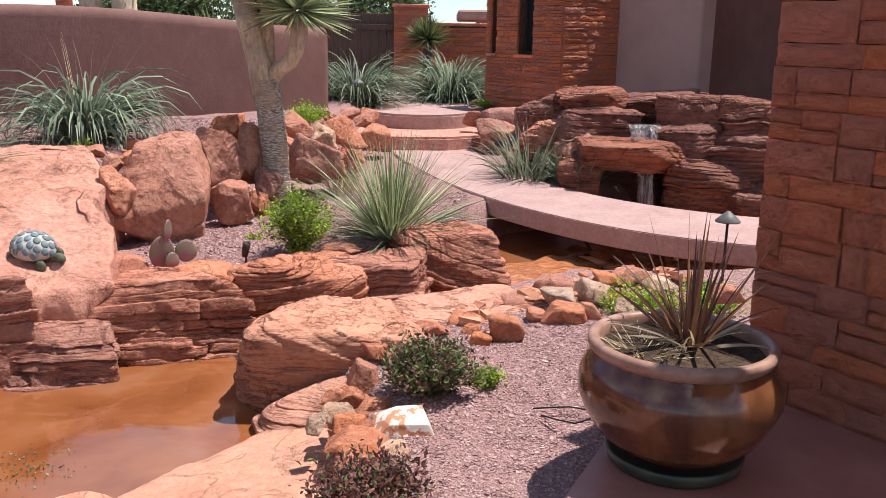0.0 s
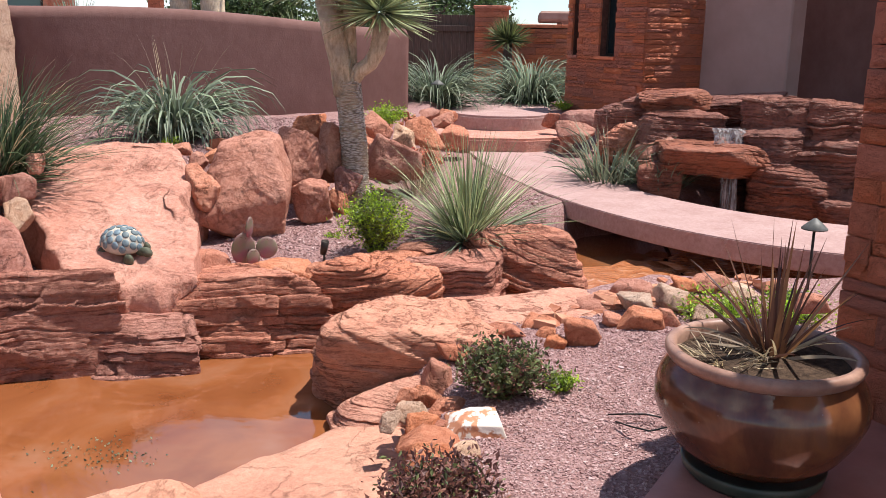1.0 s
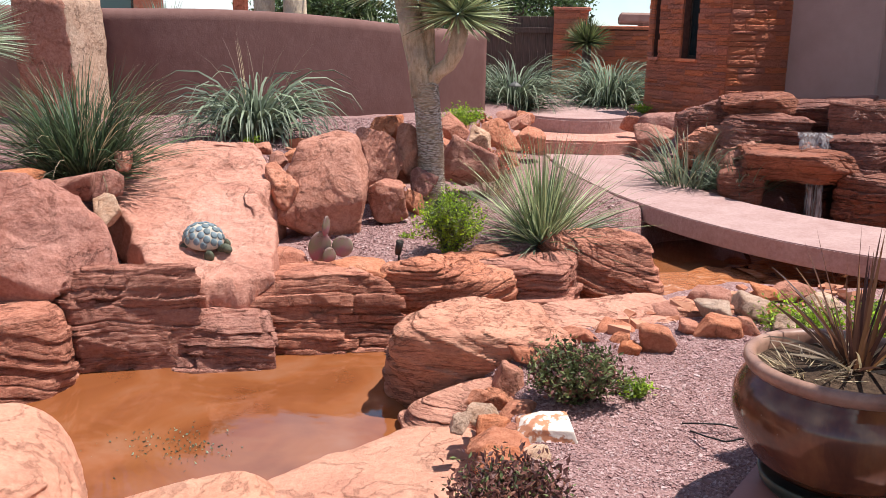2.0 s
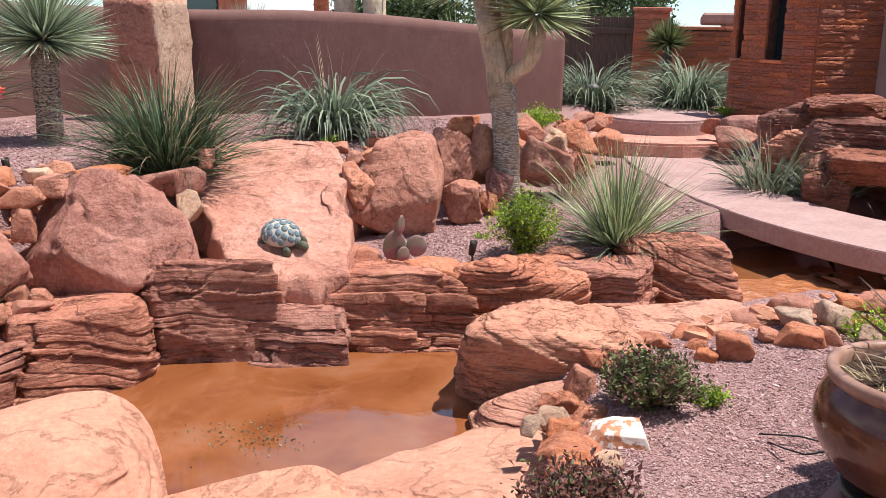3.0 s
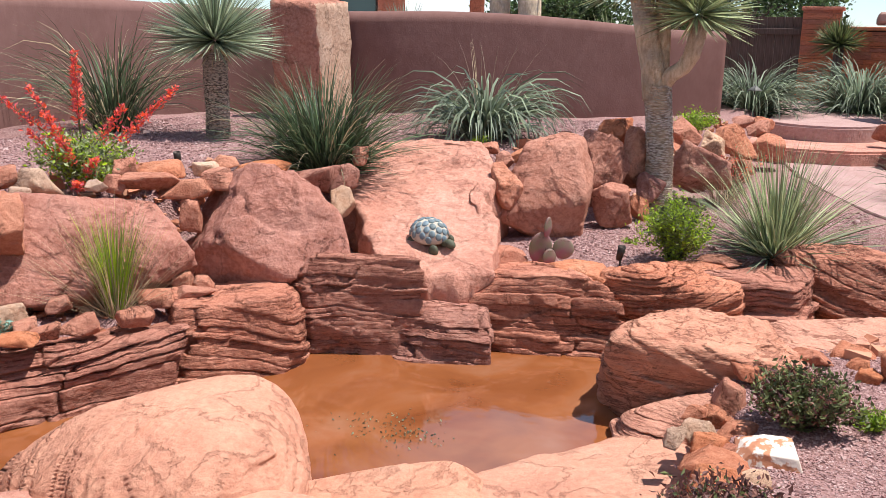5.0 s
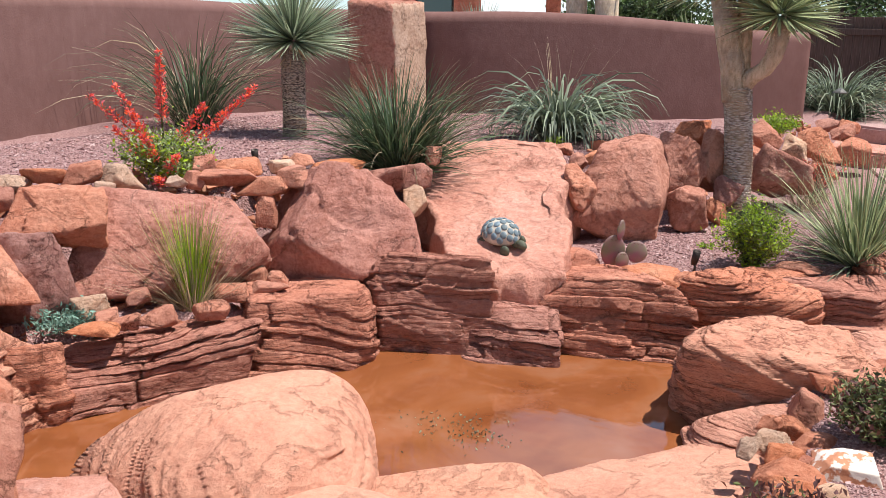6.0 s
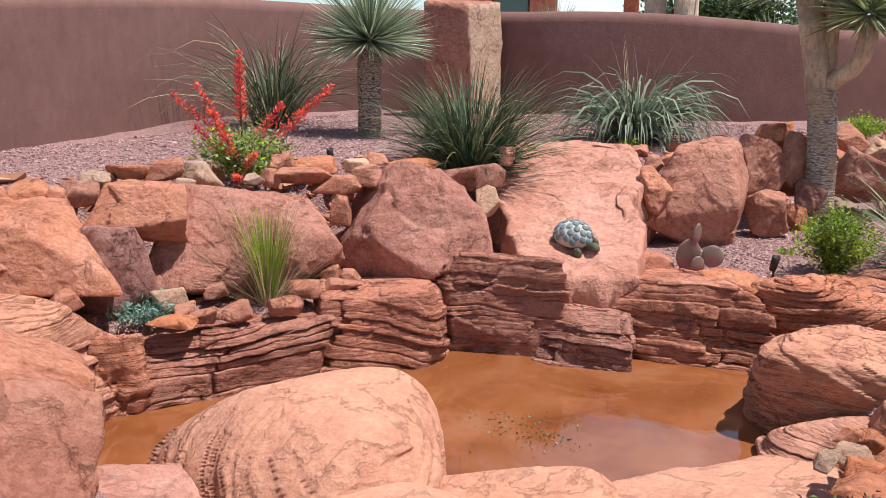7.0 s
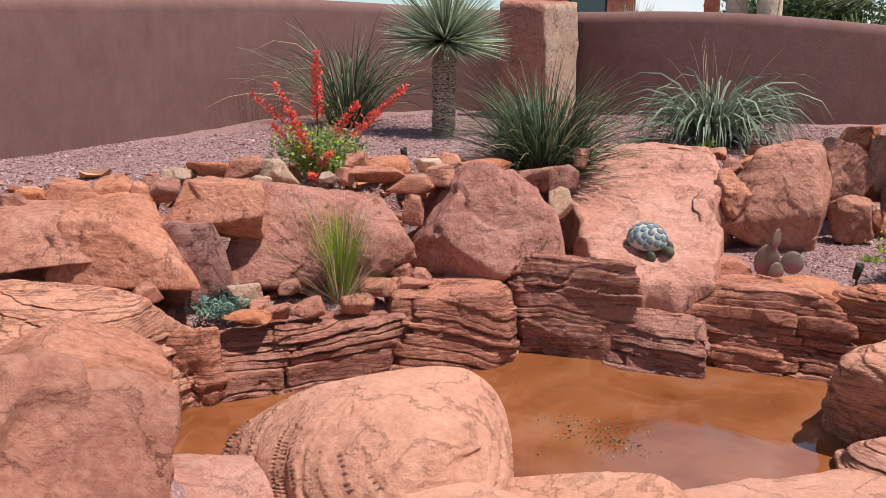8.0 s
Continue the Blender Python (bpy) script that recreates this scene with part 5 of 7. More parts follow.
def put_stone(owner, x0, x1, z, h, rng, depth):
    gap = 0.0035
    ob = new("stone", STONES[rng.integers(len(STONES))])
    ob.parent = owner
    w = x1 - x0 - gap
    ob.matrix_basis = Matrix.Translation(((x0 + x1) / 2, -0.004 - rng.uniform(0, 0.016), z)) @ Matrix.Diagonal((w, depth, h - gap, 1))


def wall_frame(name, p0, p1, label, category):
    """An Empty at p0 whose x axis runs to p1; walls hang on it with their front at y = 0, facing -y."""
    ob = new(name)
    ob.matrix_basis = pose(p0[0], p0[1], 0, 0, 0, math.degrees(math.atan2(p1[1] - p0[1], p1[0] - p0[0])))
    return tagged(ob, label, category, kind="structure"), math.hypot(p1[0] - p0[0], p1[1] - p0[1])


def block(name, owner, x0, x1, y0, y1, z0, z1, material, bevel=0.0, label=""):
    ob = part(name, box_mesh(x1 - x0, y1 - y0, z1 - z0, material, bevel), owner, label)
    ob.matrix_basis = pose((x0 + x1) / 2, (y0 + y1) / 2, z0)
    return ob


# wall beside the patio
w, L = wall_frame("wall_patio", (1.37, 3.83), (2.69, 2.0), "red rough-cut sandstone wall standing on the patio", "wall")
block("wall_core", w, 0.012, L, 0.02, 0.45, 0.0, 2.35, M_MORTAR)
stone_face(w, L, 0.0, 2.3, 0.07, 0.18, 0.10, 0.40, 24)

# house at the end of the garden: a corner of stone, a stucco panel and a deep porch
A, B, C = (0.57, 14.19), (1.55, 12.71), (2.42, 13.28)
w, L = wall_frame("house_wall_west", A, B, "red sandstone house wall with two narrow windows", "wall")
S0, S1 = (0.12, 0.26), (0.78, 1.14)
for x0, x1, z0, z1 in ((0, L, 0.1, 1.24), (0, S0[0], 1.24, 2.55), (S0[1], S1[0], 1.24, 2.55), (S1[1], L, 1.24, 2.55), (S0[0], S0[1], 2.45, 2.55), (S1[0], S1[1], 2.45, 2.55)):
    block("wall_core", w, x0, x1, 0.02, 0.4, z0, z1, M_MORTAR)
stone_face(w, L, 0.1, 2.45, 0.045, 0.10, 0.16, 0.55, 33, ((S0[0], 1.24, S0[1], 9), (S1[0], 1.24, S1[1], 9)), 0.02)
for a, b in (S0, S1):
    o = thing("window", "narrow dark-framed window with dark glass", "window", kind="structure")
    o.name = "window_1"
    o.matrix_basis = w.matrix_basis.copy()
    block("window_frame", o, a, a + 0.03, 0.12, 0.17, 1.24, 2.45, M_BRONZE, 0.004)
    block("window_frame", o, b - 0.03, b, 0.12, 0.17, 1.24, 2.45, M_BRONZE, 0.004)
    block("window_frame", o, a + 0.03, b - 0.03, 0.12, 0.17, 1.24, 1.28, M_BRONZE, 0.004)
    block("pane", o, a + 0.03, b - 0.03, 0.14, 0.15, 1.28, 2.45, M_GLASS)
    block("window_sill", o, a - 0.04, b + 0.04, -0.06, 0.12, 1.19, 1.238, M_BRICK, 0.008)
w, L = wall_frame("house_wall_south", B, C, "red sandstone house corner beside the waterfall", "wall")
block("wall_core", w, 0.0, L, 0.02, 0.3, 0.1, 2.55, M_MORTAR)
stone_face(w, L, 0.1, 2.45, 0.05, 0.14, 0.16, 0.5, 35, (), 0.02)
w, L = wall_frame("house_wall_panel", (2.40, 13.25), (3.30, 12.16), "smooth mauve stucco panel of the house", "wall")
block("panel", w, 0, L, 0.0, 0.3, 0.1, 2.55, M_MAUVE, 0.02)
w, L = wall_frame("house_wall_porch", (3.32, 12.6), (5.4, 11.4), "dark brown stucco wall inside the shaded porch", "wall")
block("panel", w, 0, L, 0.6, 0.9, 0.1, 3.6, M_STUCCO)
# overhang added above the view to keep the porch in shade
w, L = wall_frame("porch_roof", (3.0, 11.6), (6.4, 9.4), "unseen brown stucco slab added to shade the porch by the waterfall", "roof")
block("panel", w, 0, L, -0.6, 3.2, 3.2, 3.6, M_STUCCO, 0.02)
w, L = wall_frame("house_wall_east", (4.3, 10.9), (5.3, 7.4), "brown stucco house wall beyond the waterfall", "wall")
block("panel", w, 0, L, 0, 0.3, 0.0, 3.6, M_STUCCO, 0.02)
# slab added out of view; its outline sets where the patio shade ends
tagged(new("patio_roof", slab_mesh([(1.82, 3.3), (1.35, 2.0), (0.9, -1.5), (5, -1.5), (5, 2.6), (2.2, 3.1)], 3.3, 3.6, M_STUCCO, 0.02)),
       "unseen brown stucco slab added overhead to shade the patio", "roof", kind="structure")

# gate, post and low wall at the end of the path
w, L = wall_frame("gate_post", (-1.05, 17.3), (-0.42, 17.3), "square red sandstone gate post", "post")
block("wall_core", w, 0.01, L - 0.01, 0.02, 0.6, 0.3, 1.97, M_MORTAR)
stone_face(w, L, 0.3, 1.95, 0.07, 0.13, 0.2, 0.65, 41, (), 0.02)
block("cap", w, -0.03, L + 0.03, -0.05, 0.65, 1.97, 2.03, M_BRICK, 0.01)
w, L = wall_frame("garden_wall_stone", (-0.4, 17.2), (0.9, 16.4), "low red sandstone wall behind the planting", "wall")
block("wall_core", w, 0.01, L - 0.01, 0.02, 0.35, 0.3, 1.64, M_MORTAR)
stone_face(w, L, 0.3, 1.62, 0.07, 0.13, 0.25, 0.6, 43, (), 0.02)
block("cap", w, -0.02, L + 0.02, -0.05, 0.38, 1.64, 1.70, M_BRICK, 0.01)
w, L = wall_frame("wooden_gate", (-2.9, 18.1), (-1.06, 17.6), "dark weathered wooden gate and fence boards", "gate")
for k in range(12):
    block("board", w, k * L / 12 + 0.006, (k + 1) * L / 12 - 0.006, 0.0, 0.04, 0.35, 1.86, M_WOOD, 0.004)
block("rail", w, 0, L, -0.05, -0.003, 1.55, 1.66, M_WOOD, 0.006)
block("rail", w, 0, L, -0.05, -0.003, 0.6, 0.71, M_WOOD, 0.006)

# neighbouring houses beyond the walls
h = thing("neighbour_house", "tan house with tiled roof beyond the garden wall", "house")
for nm, a in (("wall", (0.8, 5.0, 24.5, 29, 0.3, 1.85, M_MAUVE)),):
    block(nm, h, *a)
block("roof", h, 0.2, 5.4, 24.0, 29.5, 1.85, 2.1, M_ROOF, 0.05)
h = thing("neighbour_house", "red stone house with teal window beyond the stucco wall", "house")
h.matrix_basis = pose(-9.6, 14.2, 0, 0, 0, 28)
block("wall", h, 0, 0.9, 0, 3, 0.3, 3.2, M_BRICK)
block("wall", h, 0.9, 1.6, 0, 3, 0.3, 1.2, M_BRICK)
block("wall", h, 1.6, 2.1, 0, 3, 0.3, 3.2, M_BRICK)
block("wall", h, 0.9, 1.6, 0, 3, 2.6, 3.2, M_BRICK)
m = Mat("teal_glass", 0.08, spec=0.6)
m.color((0.06, 0.13, 0.12))
win = block("window", h, 0.93, 1.57, 0.1, 0.13, 1.2, 2.6, m.mat)
block("frame", win, -0.35, -0.31, -0.06, 0.03, 0, 1.4, M_BRONZE, 0.004)
block("frame", win, 0.31, 0.35, -0.06, 0.03, 0, 1.4, M_BRONZE, 0.004)
block("post", h, 3.3, 3.55, -0.1, 0.15, 0.3, 3.2, M_BRICK)
block("roof", h, -0.4, 4.0, -0.6, 3.6, 3.2, 3.5, M_ROOF, 0.05)

# ---------------------------------------------------------------- standing stone
pillar = rock("standing_stone", -6.0, 9.35, 1.10, 0.35, 0.42, 0.80, 5, 77, "tall rectangular red standing stone, its sunlit side painted pale", M_ROCK, "boulders", 5, hard=34, cuts=0, rough=0.03, lean=0.04)
pillar.data.materials.append(M_PALE)
# faces towards the sun (+x) take the pale stone: sunlight put into colour
for q in pillar.data.polygons:
    if q.normal.x > 0.7:
        q.material_index = 1


# ---------------------------------------------------------------- plants
def tuft(n, rad, el_lo, el_hi, len_lo, len_hi, width, droop_lo, droop_hi, material, seed, seg=6, twist=0.5, z=0.0):
    rng = np.random.default_rng(seed)
    az = rng.uniform(0, 2 * np.pi, n)
    r = rad * np.sqrt(rng.random(n))
    base = np.stack([np.sin(az) * r, np.cos(az) * r, np.full(n, z)], 1)
    az = az + rng.normal(0, 0.35, n)
    el = np.radians(el_lo + (el_hi - el_lo) * rng.random(n) ** 0.8)
    return blades(base, az, el, rng.uniform(len_lo, len_hi, n), width * rng.uniform(0.6, 1.25, n), np.radians(rng.uniform(droop_lo, droop_hi, n)), material, seg, seed, twist)


def grass_plant(at, label, category, seed, layers, group="grass clumps", rz=0):
    """A clump of long leaves. layers: (part name, tuft arguments)."""
    o = thing("grass_clump", label, category, at, rz, group)
    for k, (nm, args) in enumerate(layers):
        ob = part(nm, tuft(*args, seed=seed + k), o)
        tagged(ob, kind="stuff")
    return o


grass_plant((-3.70, 5.90, 0.46), "dense dark green grass-like nolina clump on the gravel", "plant", 100,
            [("leaves", (900, 0.24, 38, 89, 0.35, 1.0, 0.013, 20, 110, L_DEEP)), ("dry_leaves", (110, 0.2, 25, 75, 0.8, 1.15, 0.006, 40, 110, L_STRAW)), ("low_leaves", (320, 0.22, 5, 50, 0.25, 0.55, 0.012, 10, 60, L_DEEP)), ("outer_leaves", (130, 0.2, 15, 55, 0.75, 1.05, 0.008, 10, 70, L_DEEP))])
grass_plant((-3.32, 8.25, 0.48), "arching grey-green hesperaloe clump before the stucco wall", "plant", 110,
            [("leaves", (240, 0.20, 50, 88, 0.85, 1.3, 0.027, 150, 270, L_GREY)), ("low_leaves", (150, 0.22, 30, 75, 0.65, 1.05, 0.026, 140, 250, L_BLUE)), ("seed_growth", (12, 0.1, 70, 88, 0.9, 1.15, 0.008, 10, 60, L_STRAW))])
grass_plant((-6.85, 6.95, 0.48), "wispy olive grass clump against the stucco wall", "plant", 120,
            [("leaves", (300, 0.2, 40, 89, 0.9, 1.45, 0.013, 40, 150, L_DEEP)), ("dry_leaves", (110, 0.2, 30, 85, 1.0, 1.8, 0.008, 70, 160, L_STRAW))])
grass_plant((-3.75, 3.72, -0.10), "upright green muhly grass with straw-coloured seed stalks", "plant", 130,
            [("leaves", (260, 0.05, 70, 89, 0.42, 0.68, 0.006, 5, 35, L_LIME)), ("dry_leaves", (260, 0.07, 25, 84, 0.45, 0.8, 0.0035, 5, 30, L_STRAW))])
grass_plant((-0.42, 6.62, 0.0), "spiky pale green sotol beside the footbridge", "plant", 140,
            [("leaves", (420, 0.09, 15, 87, 0.6, 0.98, 0.0115, 5, 45, L_SOTOL)), ("low_leaves", (90, 0.1, 2, 30, 0.5, 0.75, 0.016, 5, 35, L_GREY))])
grass_plant((-1.41, 13.9, 0.42), "large grey-green hesperaloe clump by the path", "plant", 150,
            [("leaves", (380, 0.28, 30, 88, 0.8, 1.3, 0.026, 90, 190, L_GREY)), ("low_leaves", (160, 0.28, 5, 40, 0.5, 0.8, 0.018, 40, 110, L_DEEP))])
grass_plant((0.02, 15.2, 0.40), "large arching green hesperaloe clump before the stone wall", "plant", 160,
            [("leaves", (380, 0.3, 28, 86, 0.9, 1.4, 0.028, 100, 200, L_GREY)), ("low_leaves", (180, 0.3, 5, 40, 0.5, 0.9, 0.020, 50, 120, L_DEEP))])
grass_plant((0.88, 9.55, 0.0), "loose green clump between the bridge and waterfall", "plant", 170,
            [("leaves", (170, 0.28, 30, 85, 0.45, 0.85, 0.018, 30, 110, L_GREY)), ("seed_growth", (40, 0.2, 45, 85, 0.6, 0.95, 0.008, 20, 70, L_STRAW))])
grass_plant((1.35, 9.2, 0.0), "small grey-green clump beside the waterfall rocks", "plant", 175,
            [("leaves", (150, 0.2, 30, 85, 0.35, 0.62, 0.014, 30, 100, L_GREY))])
grass_plant((-1.02, 8.35, 0.03), "dry pale grass tuft among the gravel", "plant", 180,
            [("leaves", (160, 0.14, 30, 88, 0.25, 0.5, 0.005, 20, 80, L_STRAW))])
grass_plant((-0.40, 16.6, 0.4), "dark green yucca in front of the gate post", "plant", 190,
            [("leaves", (420, 0.08, -30, 88, 0.35, 0.5, 0.028, 0, 25, L_OLIVE)), ], "yuccas")
for ob in bpy.data.objects["grass_clump.010"].children:
    ob.location = (0, 0, 1.0)
part("trunk", tube_mesh([(0, 0, 0), (0, 0, 1.02)], [0.09, 0.08], M_WOOD, 10), bpy.data.objects["grass_clump.010"])
bpy.data.objects["grass_clump.010"].name = "small_yucca"

# trunk of the yuccas: old leaf bases
m = Mat("yucca_bark", 0.9, spec=0.15)
v = m.coords((1, 1, 2.6))
c = m.ramp(m.voronoi(34, "Distance", v), [(0.0, (0.66, 0.54, 0.42)), (0.42, (0.50, 0.40, 0.30)), (0.75, (0.10, 0.07, 0.05))])
m.color(m.mix(m.ramp(m.noise(3, 4), [(0.4, (0, 0, 0)), (0.7, (0.6, 0.6, 0.6))]), c, (0.44, 0.39, 0.34)))
m.bump(m.voronoi(34, "Distance", v), 1.0, 0.02)
M_BARK = m.mat
m = Mat("grey_bark", 0.92, spec=0.12)
v = m.coords((1, 1, 3.2))
c = m.ramp(m.voronoi(26, "Distance", v), [(0.0, (0.80, 0.73, 0.65)), (0.40, (0.62, 0.54, 0.46)), (0.72, (0.26, 0.20, 0.15))])
m.color(m.mix(m.ramp(m.noise(5, 5), [(0.45, (0, 0, 0)), (0.6, (0.7, 0.7, 0.7))]), c, (0.55, 0.40, 0.26)))
m.bump(m.voronoi(26, "Distance", v), 0.9, 0.02)
M_GREYBARK = m.mat
m = Mat("fibrous_bark", 0.9, spec=0.15)
v = m.coords((1, 1, 0.35), (0.15, 0.1, 0))
c = m.ramp(m.noise(38, 6, 0.7, v), [(0.3, (0.40, 0.28, 0.17)), (0.5, (0.64, 0.49, 0.33)), (0.72, (0.80, 0.67, 0.50))])
m.color(m.mix(m.ramp(m.noise(3.5, 5), [(0.45, (0, 0, 0)), (0.65, (0.7, 0.7, 0.7))]), c, (0.30, 0.26, 0.22)))
m.bump(m.noise(38, 6, 0.7, v), 0.9, 0.02)
M_FIBRE = m.mat


def scales(points, radii, rows, around, size, material, seed):
    """Short stubs of old leaves that lie up along a trunk, in staggered rows."""
    rng = np.random.default_rng(seed)
    pts, k = np.array(points, float), np.linspace(0, 1, rows)
    seg = np.linspace(0, 1, len(points))
    verts, faces = [], []
    for i, u in enumerate(k):
        c = np.array([np.interp(u, seg, pts[:, q]) for q in range(3)])
        r = np.interp(u, seg, radii)
        for j in range(around):
            a = 2 * np.pi * (j + 0.5 * (i % 2)) / around + rng.normal(0, 0.05)
            o, s = np.array([np.cos(a), np.sin(a), 0]), np.array([-np.sin(a), np.cos(a), 0])
            b, h = c + o * r * 0.97, size * rng.uniform(0.7, 1.2)
            w = np.pi * r / around * 1.05
            n = len(verts)
            up = np.array([0, 0, 1.0])
            verts += [b - s * w, b + s * w, b + o * h * 0.28 + up * h * 0.6 + s * w * 0.3, b + o * h * 0.28 + up * h * 0.6 - s * w * 0.3, b + up * h * 0.75]
            faces += [(n, n + 1, n + 2, n + 3), (n + 3, n + 2, n + 4), (n, n + 3, n + 4), (n + 1, n + 4, n + 2)]
    return mesh_from("scales", verts, faces, material, False)


def yucca_head(n, lo, hi, length, width, material, seed):
    rng = np.random.default_rng(seed)
    az = rng.uniform(0, 2 * np.pi, n)
    s = rng.uniform(math.sin(radians(lo)), math.sin(radians(hi)), n)
    el = np.arcsin(s)
    base = np.stack([np.sin(az) * np.cos(el), np.cos(az) * np.cos(el), np.sin(el)], 1) * 0.07
    return blades(base, az, el, length * rng.uniform(0.82, 1.08, n), np.full(n, width) * rng.uniform(0.7, 1.1, n), np.radians(rng.uniform(-4, 14, n)), material, 4, seed, 0.7)


y = thing("yucca_tree", "beaked yucca with blue-green leaf ball on a patterned trunk", "plant", (-5.58, 6.99, 0.46), 0, "yuccas")
tp, tr = [(0, 0, 0), (0.01, 0, 0.3), (0.0, 0.0, 0.6), (0.01, 0, 0.84)], [0.118, 0.112, 0.115, 0.112]
tk = part("trunk", tube_mesh(tp, tr, M_BARK, 24), y, "patterned brown trunk of old leaf bases")
part("leaf_base_cover", scales(tp, tr, 44, 26, 0.028, M_BARK, 3), tk, "", "stuff")
cr = part("crown", yucca_head(680, -18, 88, 0.64, 0.022, L_YUCCA, 200), y, "stiff blue-green leaves")
cr.location = (0.01, 0, 0.95)
sk = part("skirt", yucca_head(30, -62, -25, 0.24, 0.018, L_STRAW, 201), y, "dry hanging leaves")
sk.location = (0.01, 0, 0.92)

t = thing("yucca_tree", "branched old yucca with shaggy tan trunk and two heads", "tree", (-1.52, 7.80, 0.0), 0, "yuccas")


def limb(name, pts, radii, seed, mat):
    ob = part(name, tube_mesh(pts, radii, mat, 20), t)
    length = sum((Vector(a) - Vector(b)).length for a, b in zip(pts, pts[1:]))
    part("leaf_base_cover", scales(pts, radii, int(length / 0.022), 20, 0.032, mat, seed), ob, "", "stuff")


limb("trunk", [(0.03, 0, -0.05), (0.02, 0, 0.25), (0.01, 0, 0.55), (-0.02, 0, 0.86), (-0.05, 0, 1.10)], [0.135, 0.118, 0.115, 0.112, 0.118], 5, M_GREYBARK)
limb("limb", [(-0.06, -0.01, 1.0), (-0.10, -0.01, 1.25), (-0.16, -0.01, 1.5), (-0.24, -0.01, 1.9)], [0.105, 0.095, 0.095, 0.10], 6, M_FIBRE)
limb("limb", [(-0.02, 0.03, 1.0), (-0.03, 0.05, 1.3), (-0.04, 0.05, 1.55), (-0.07, 0.05, 1.9)], [0.065, 0.056, 0.056, 0.06], 7, M_FIBRE)
limb("limb", [(-0.02, 0, 1.10), (0.07, -0.02, 1.21), (0.16, -0.02, 1.27), (0.22, -0.02, 1.37), (0.25, -0.02, 1.50), (0.255, -0.02, 1.66)], [0.07, 0.065, 0.065, 0.068, 0.07, 0.075], 8, M_FIBRE)
for k, (c, n, ln) in enumerate((((-0.24, 0, 1.98), 420, 0.50), ((-0.05, 0.06, 1.98), 300, 0.48), ((0.23, 0, 1.70), 420, 0.46))):
    cr = part("crown", yucca_head(n, -28, 88, ln, 0.020, L_SOTOL, 210 + k), t, "yellow-green pointed leaves")
    cr.location = c
    sk = part("skirt", yucca_head(24, -65, -30, 0.17, 0.016, L_STRAW, 220 + k), t, "dry hanging leaves")
    sk.location = c


def shrub(at, label, seed, size, leaves, parts, group="shrubs", stems=26, flat=1.0):
    """A low bush: bent twigs from one base, leaves along them. size: half width and height; parts: (name, share, leaf length, material)."""
    rng = np.random.default_rng(seed)
    o = thing("shrub", label, "shrub", at, 0, group)
    az, r = rng.uniform(0, 2 * np.pi, stems), np.sqrt(rng.random(stems))
    tips = np.stack([np.sin(az) * r * size[0], np.cos(az) * r * size[0], size[1] * (0.55 + 0.45 * (1 - r * r)) * rng.uniform(0.75, 1.08, stems)], 1)
    el = np.arctan2(tips[:, 2], np.hypot(tips[:, 0], tips[:, 1]))
    part("branching", blades(tips * 0.02, az, el, np.linalg.norm(tips, axis=1), np.full(stems, 0.006), np.zeros(stems), M_WOOD, 4, seed, 1.0), o, "", "stuff")
    for k, (nm, share, ln, mat) in enumerate(parts):
        n = int(leaves * share)
        u = rng.random(n) ** 0.55
        c = tips[rng.integers(0, stems, n)] * u[:, None] + rng.normal(0, 0.032 * size[0] / 0.25, (n, 3)) * (0.4 + 0.6 * u)[:, None]
        c[:, 2] = np.abs(c[:, 2]) * flat
        tagged(part(nm, leaf_cloud(c, ln, mat, seed + k), o), kind="stuff")
    return o


shrub((-1.04, 6.16, -0.02), "bright green feathery bush at the foot of the yucca", 300, (0.27, 0.46), 6500, [("leaves", 0.85, 0.028, L_LIME), ("low_leaves", 0.15, 0.04, L_OLIVE)], stems=44)
shrub((-1.25, 7.0, 0.0), "small bright green bush by the yucca trunk", 301, (0.16, 0.26), 1200, [("leaves", 1, 0.03, L_LIME)])
shrub((-0.06, 3.86, -0.09), "dark purple-green shrub at the gravel edge", 302, (0.23, 0.29), 5200, [("leaves", 0.65, 0.030, L_OLIVE), ("dark_leaves", 0.35, 0.028, L_PURPLE)], stems=70)
shrub((0.20, 3.98, -0.09), "small lime green seedlings beside the shrub", 303, (0.10, 0.09), 320, [("leaves", 1, 0.03, L_LIME)], stems=14)
shrub((-0.25, 2.78, -0.09), "purple-brown heather-like shrub beside the patio", 304, (0.24, 0.20), 4200, [("leaves", 0.8, 0.030, L_PURPLE), ("green_leaves", 0.2, 0.026, L_OLIVE)], stems=90)
shrub((1.20, 5.25, -0.10), "low bright green ground cover among the stones", 305, (0.30, 0.13), 1900, [("leaves", 1, 0.03, L_LIME)], stems=40)
shrub((1.62, 5.30, -0.10), "low bright green ground cover beside the wall", 306, (0.24, 0.16), 1500, [("leaves", 1, 0.03, L_LIME)], stems=36)
shrub((-1.56, 10.1, 0.52), "small green bush between the boulders", 307, (0.26, 0.2), 1400, [("leaves", 1, 0.035, L_LIME)], stems=36)
shrub((0.55, 14.0, 0.4), "tiny green weed by the house", 308, (0.17, 0.13), 600, [("leaves", 1, 0.035, L_LIME)])
shrub((-4.05, 3.08, -0.10), "low blue-green succulent plant among the stones", 309, (0.20, 0.12), 800, [("leaves", 1, 0.035, L_TEAL)], stems=30)
shrub((-4.22, 3.47, -0.07), "low blue-green succulent plant below the boulders", 310, (0.13, 0.13), 420, [("leaves", 1, 0.035, L_TEAL)], stems=20)
shrub((-3.05, 4.72, -0.05), "tiny grey-green sprig on the ledge", 311, (0.05, 0.13), 160, [("leaves", 1, 0.022, L_TEAL)], stems=10)
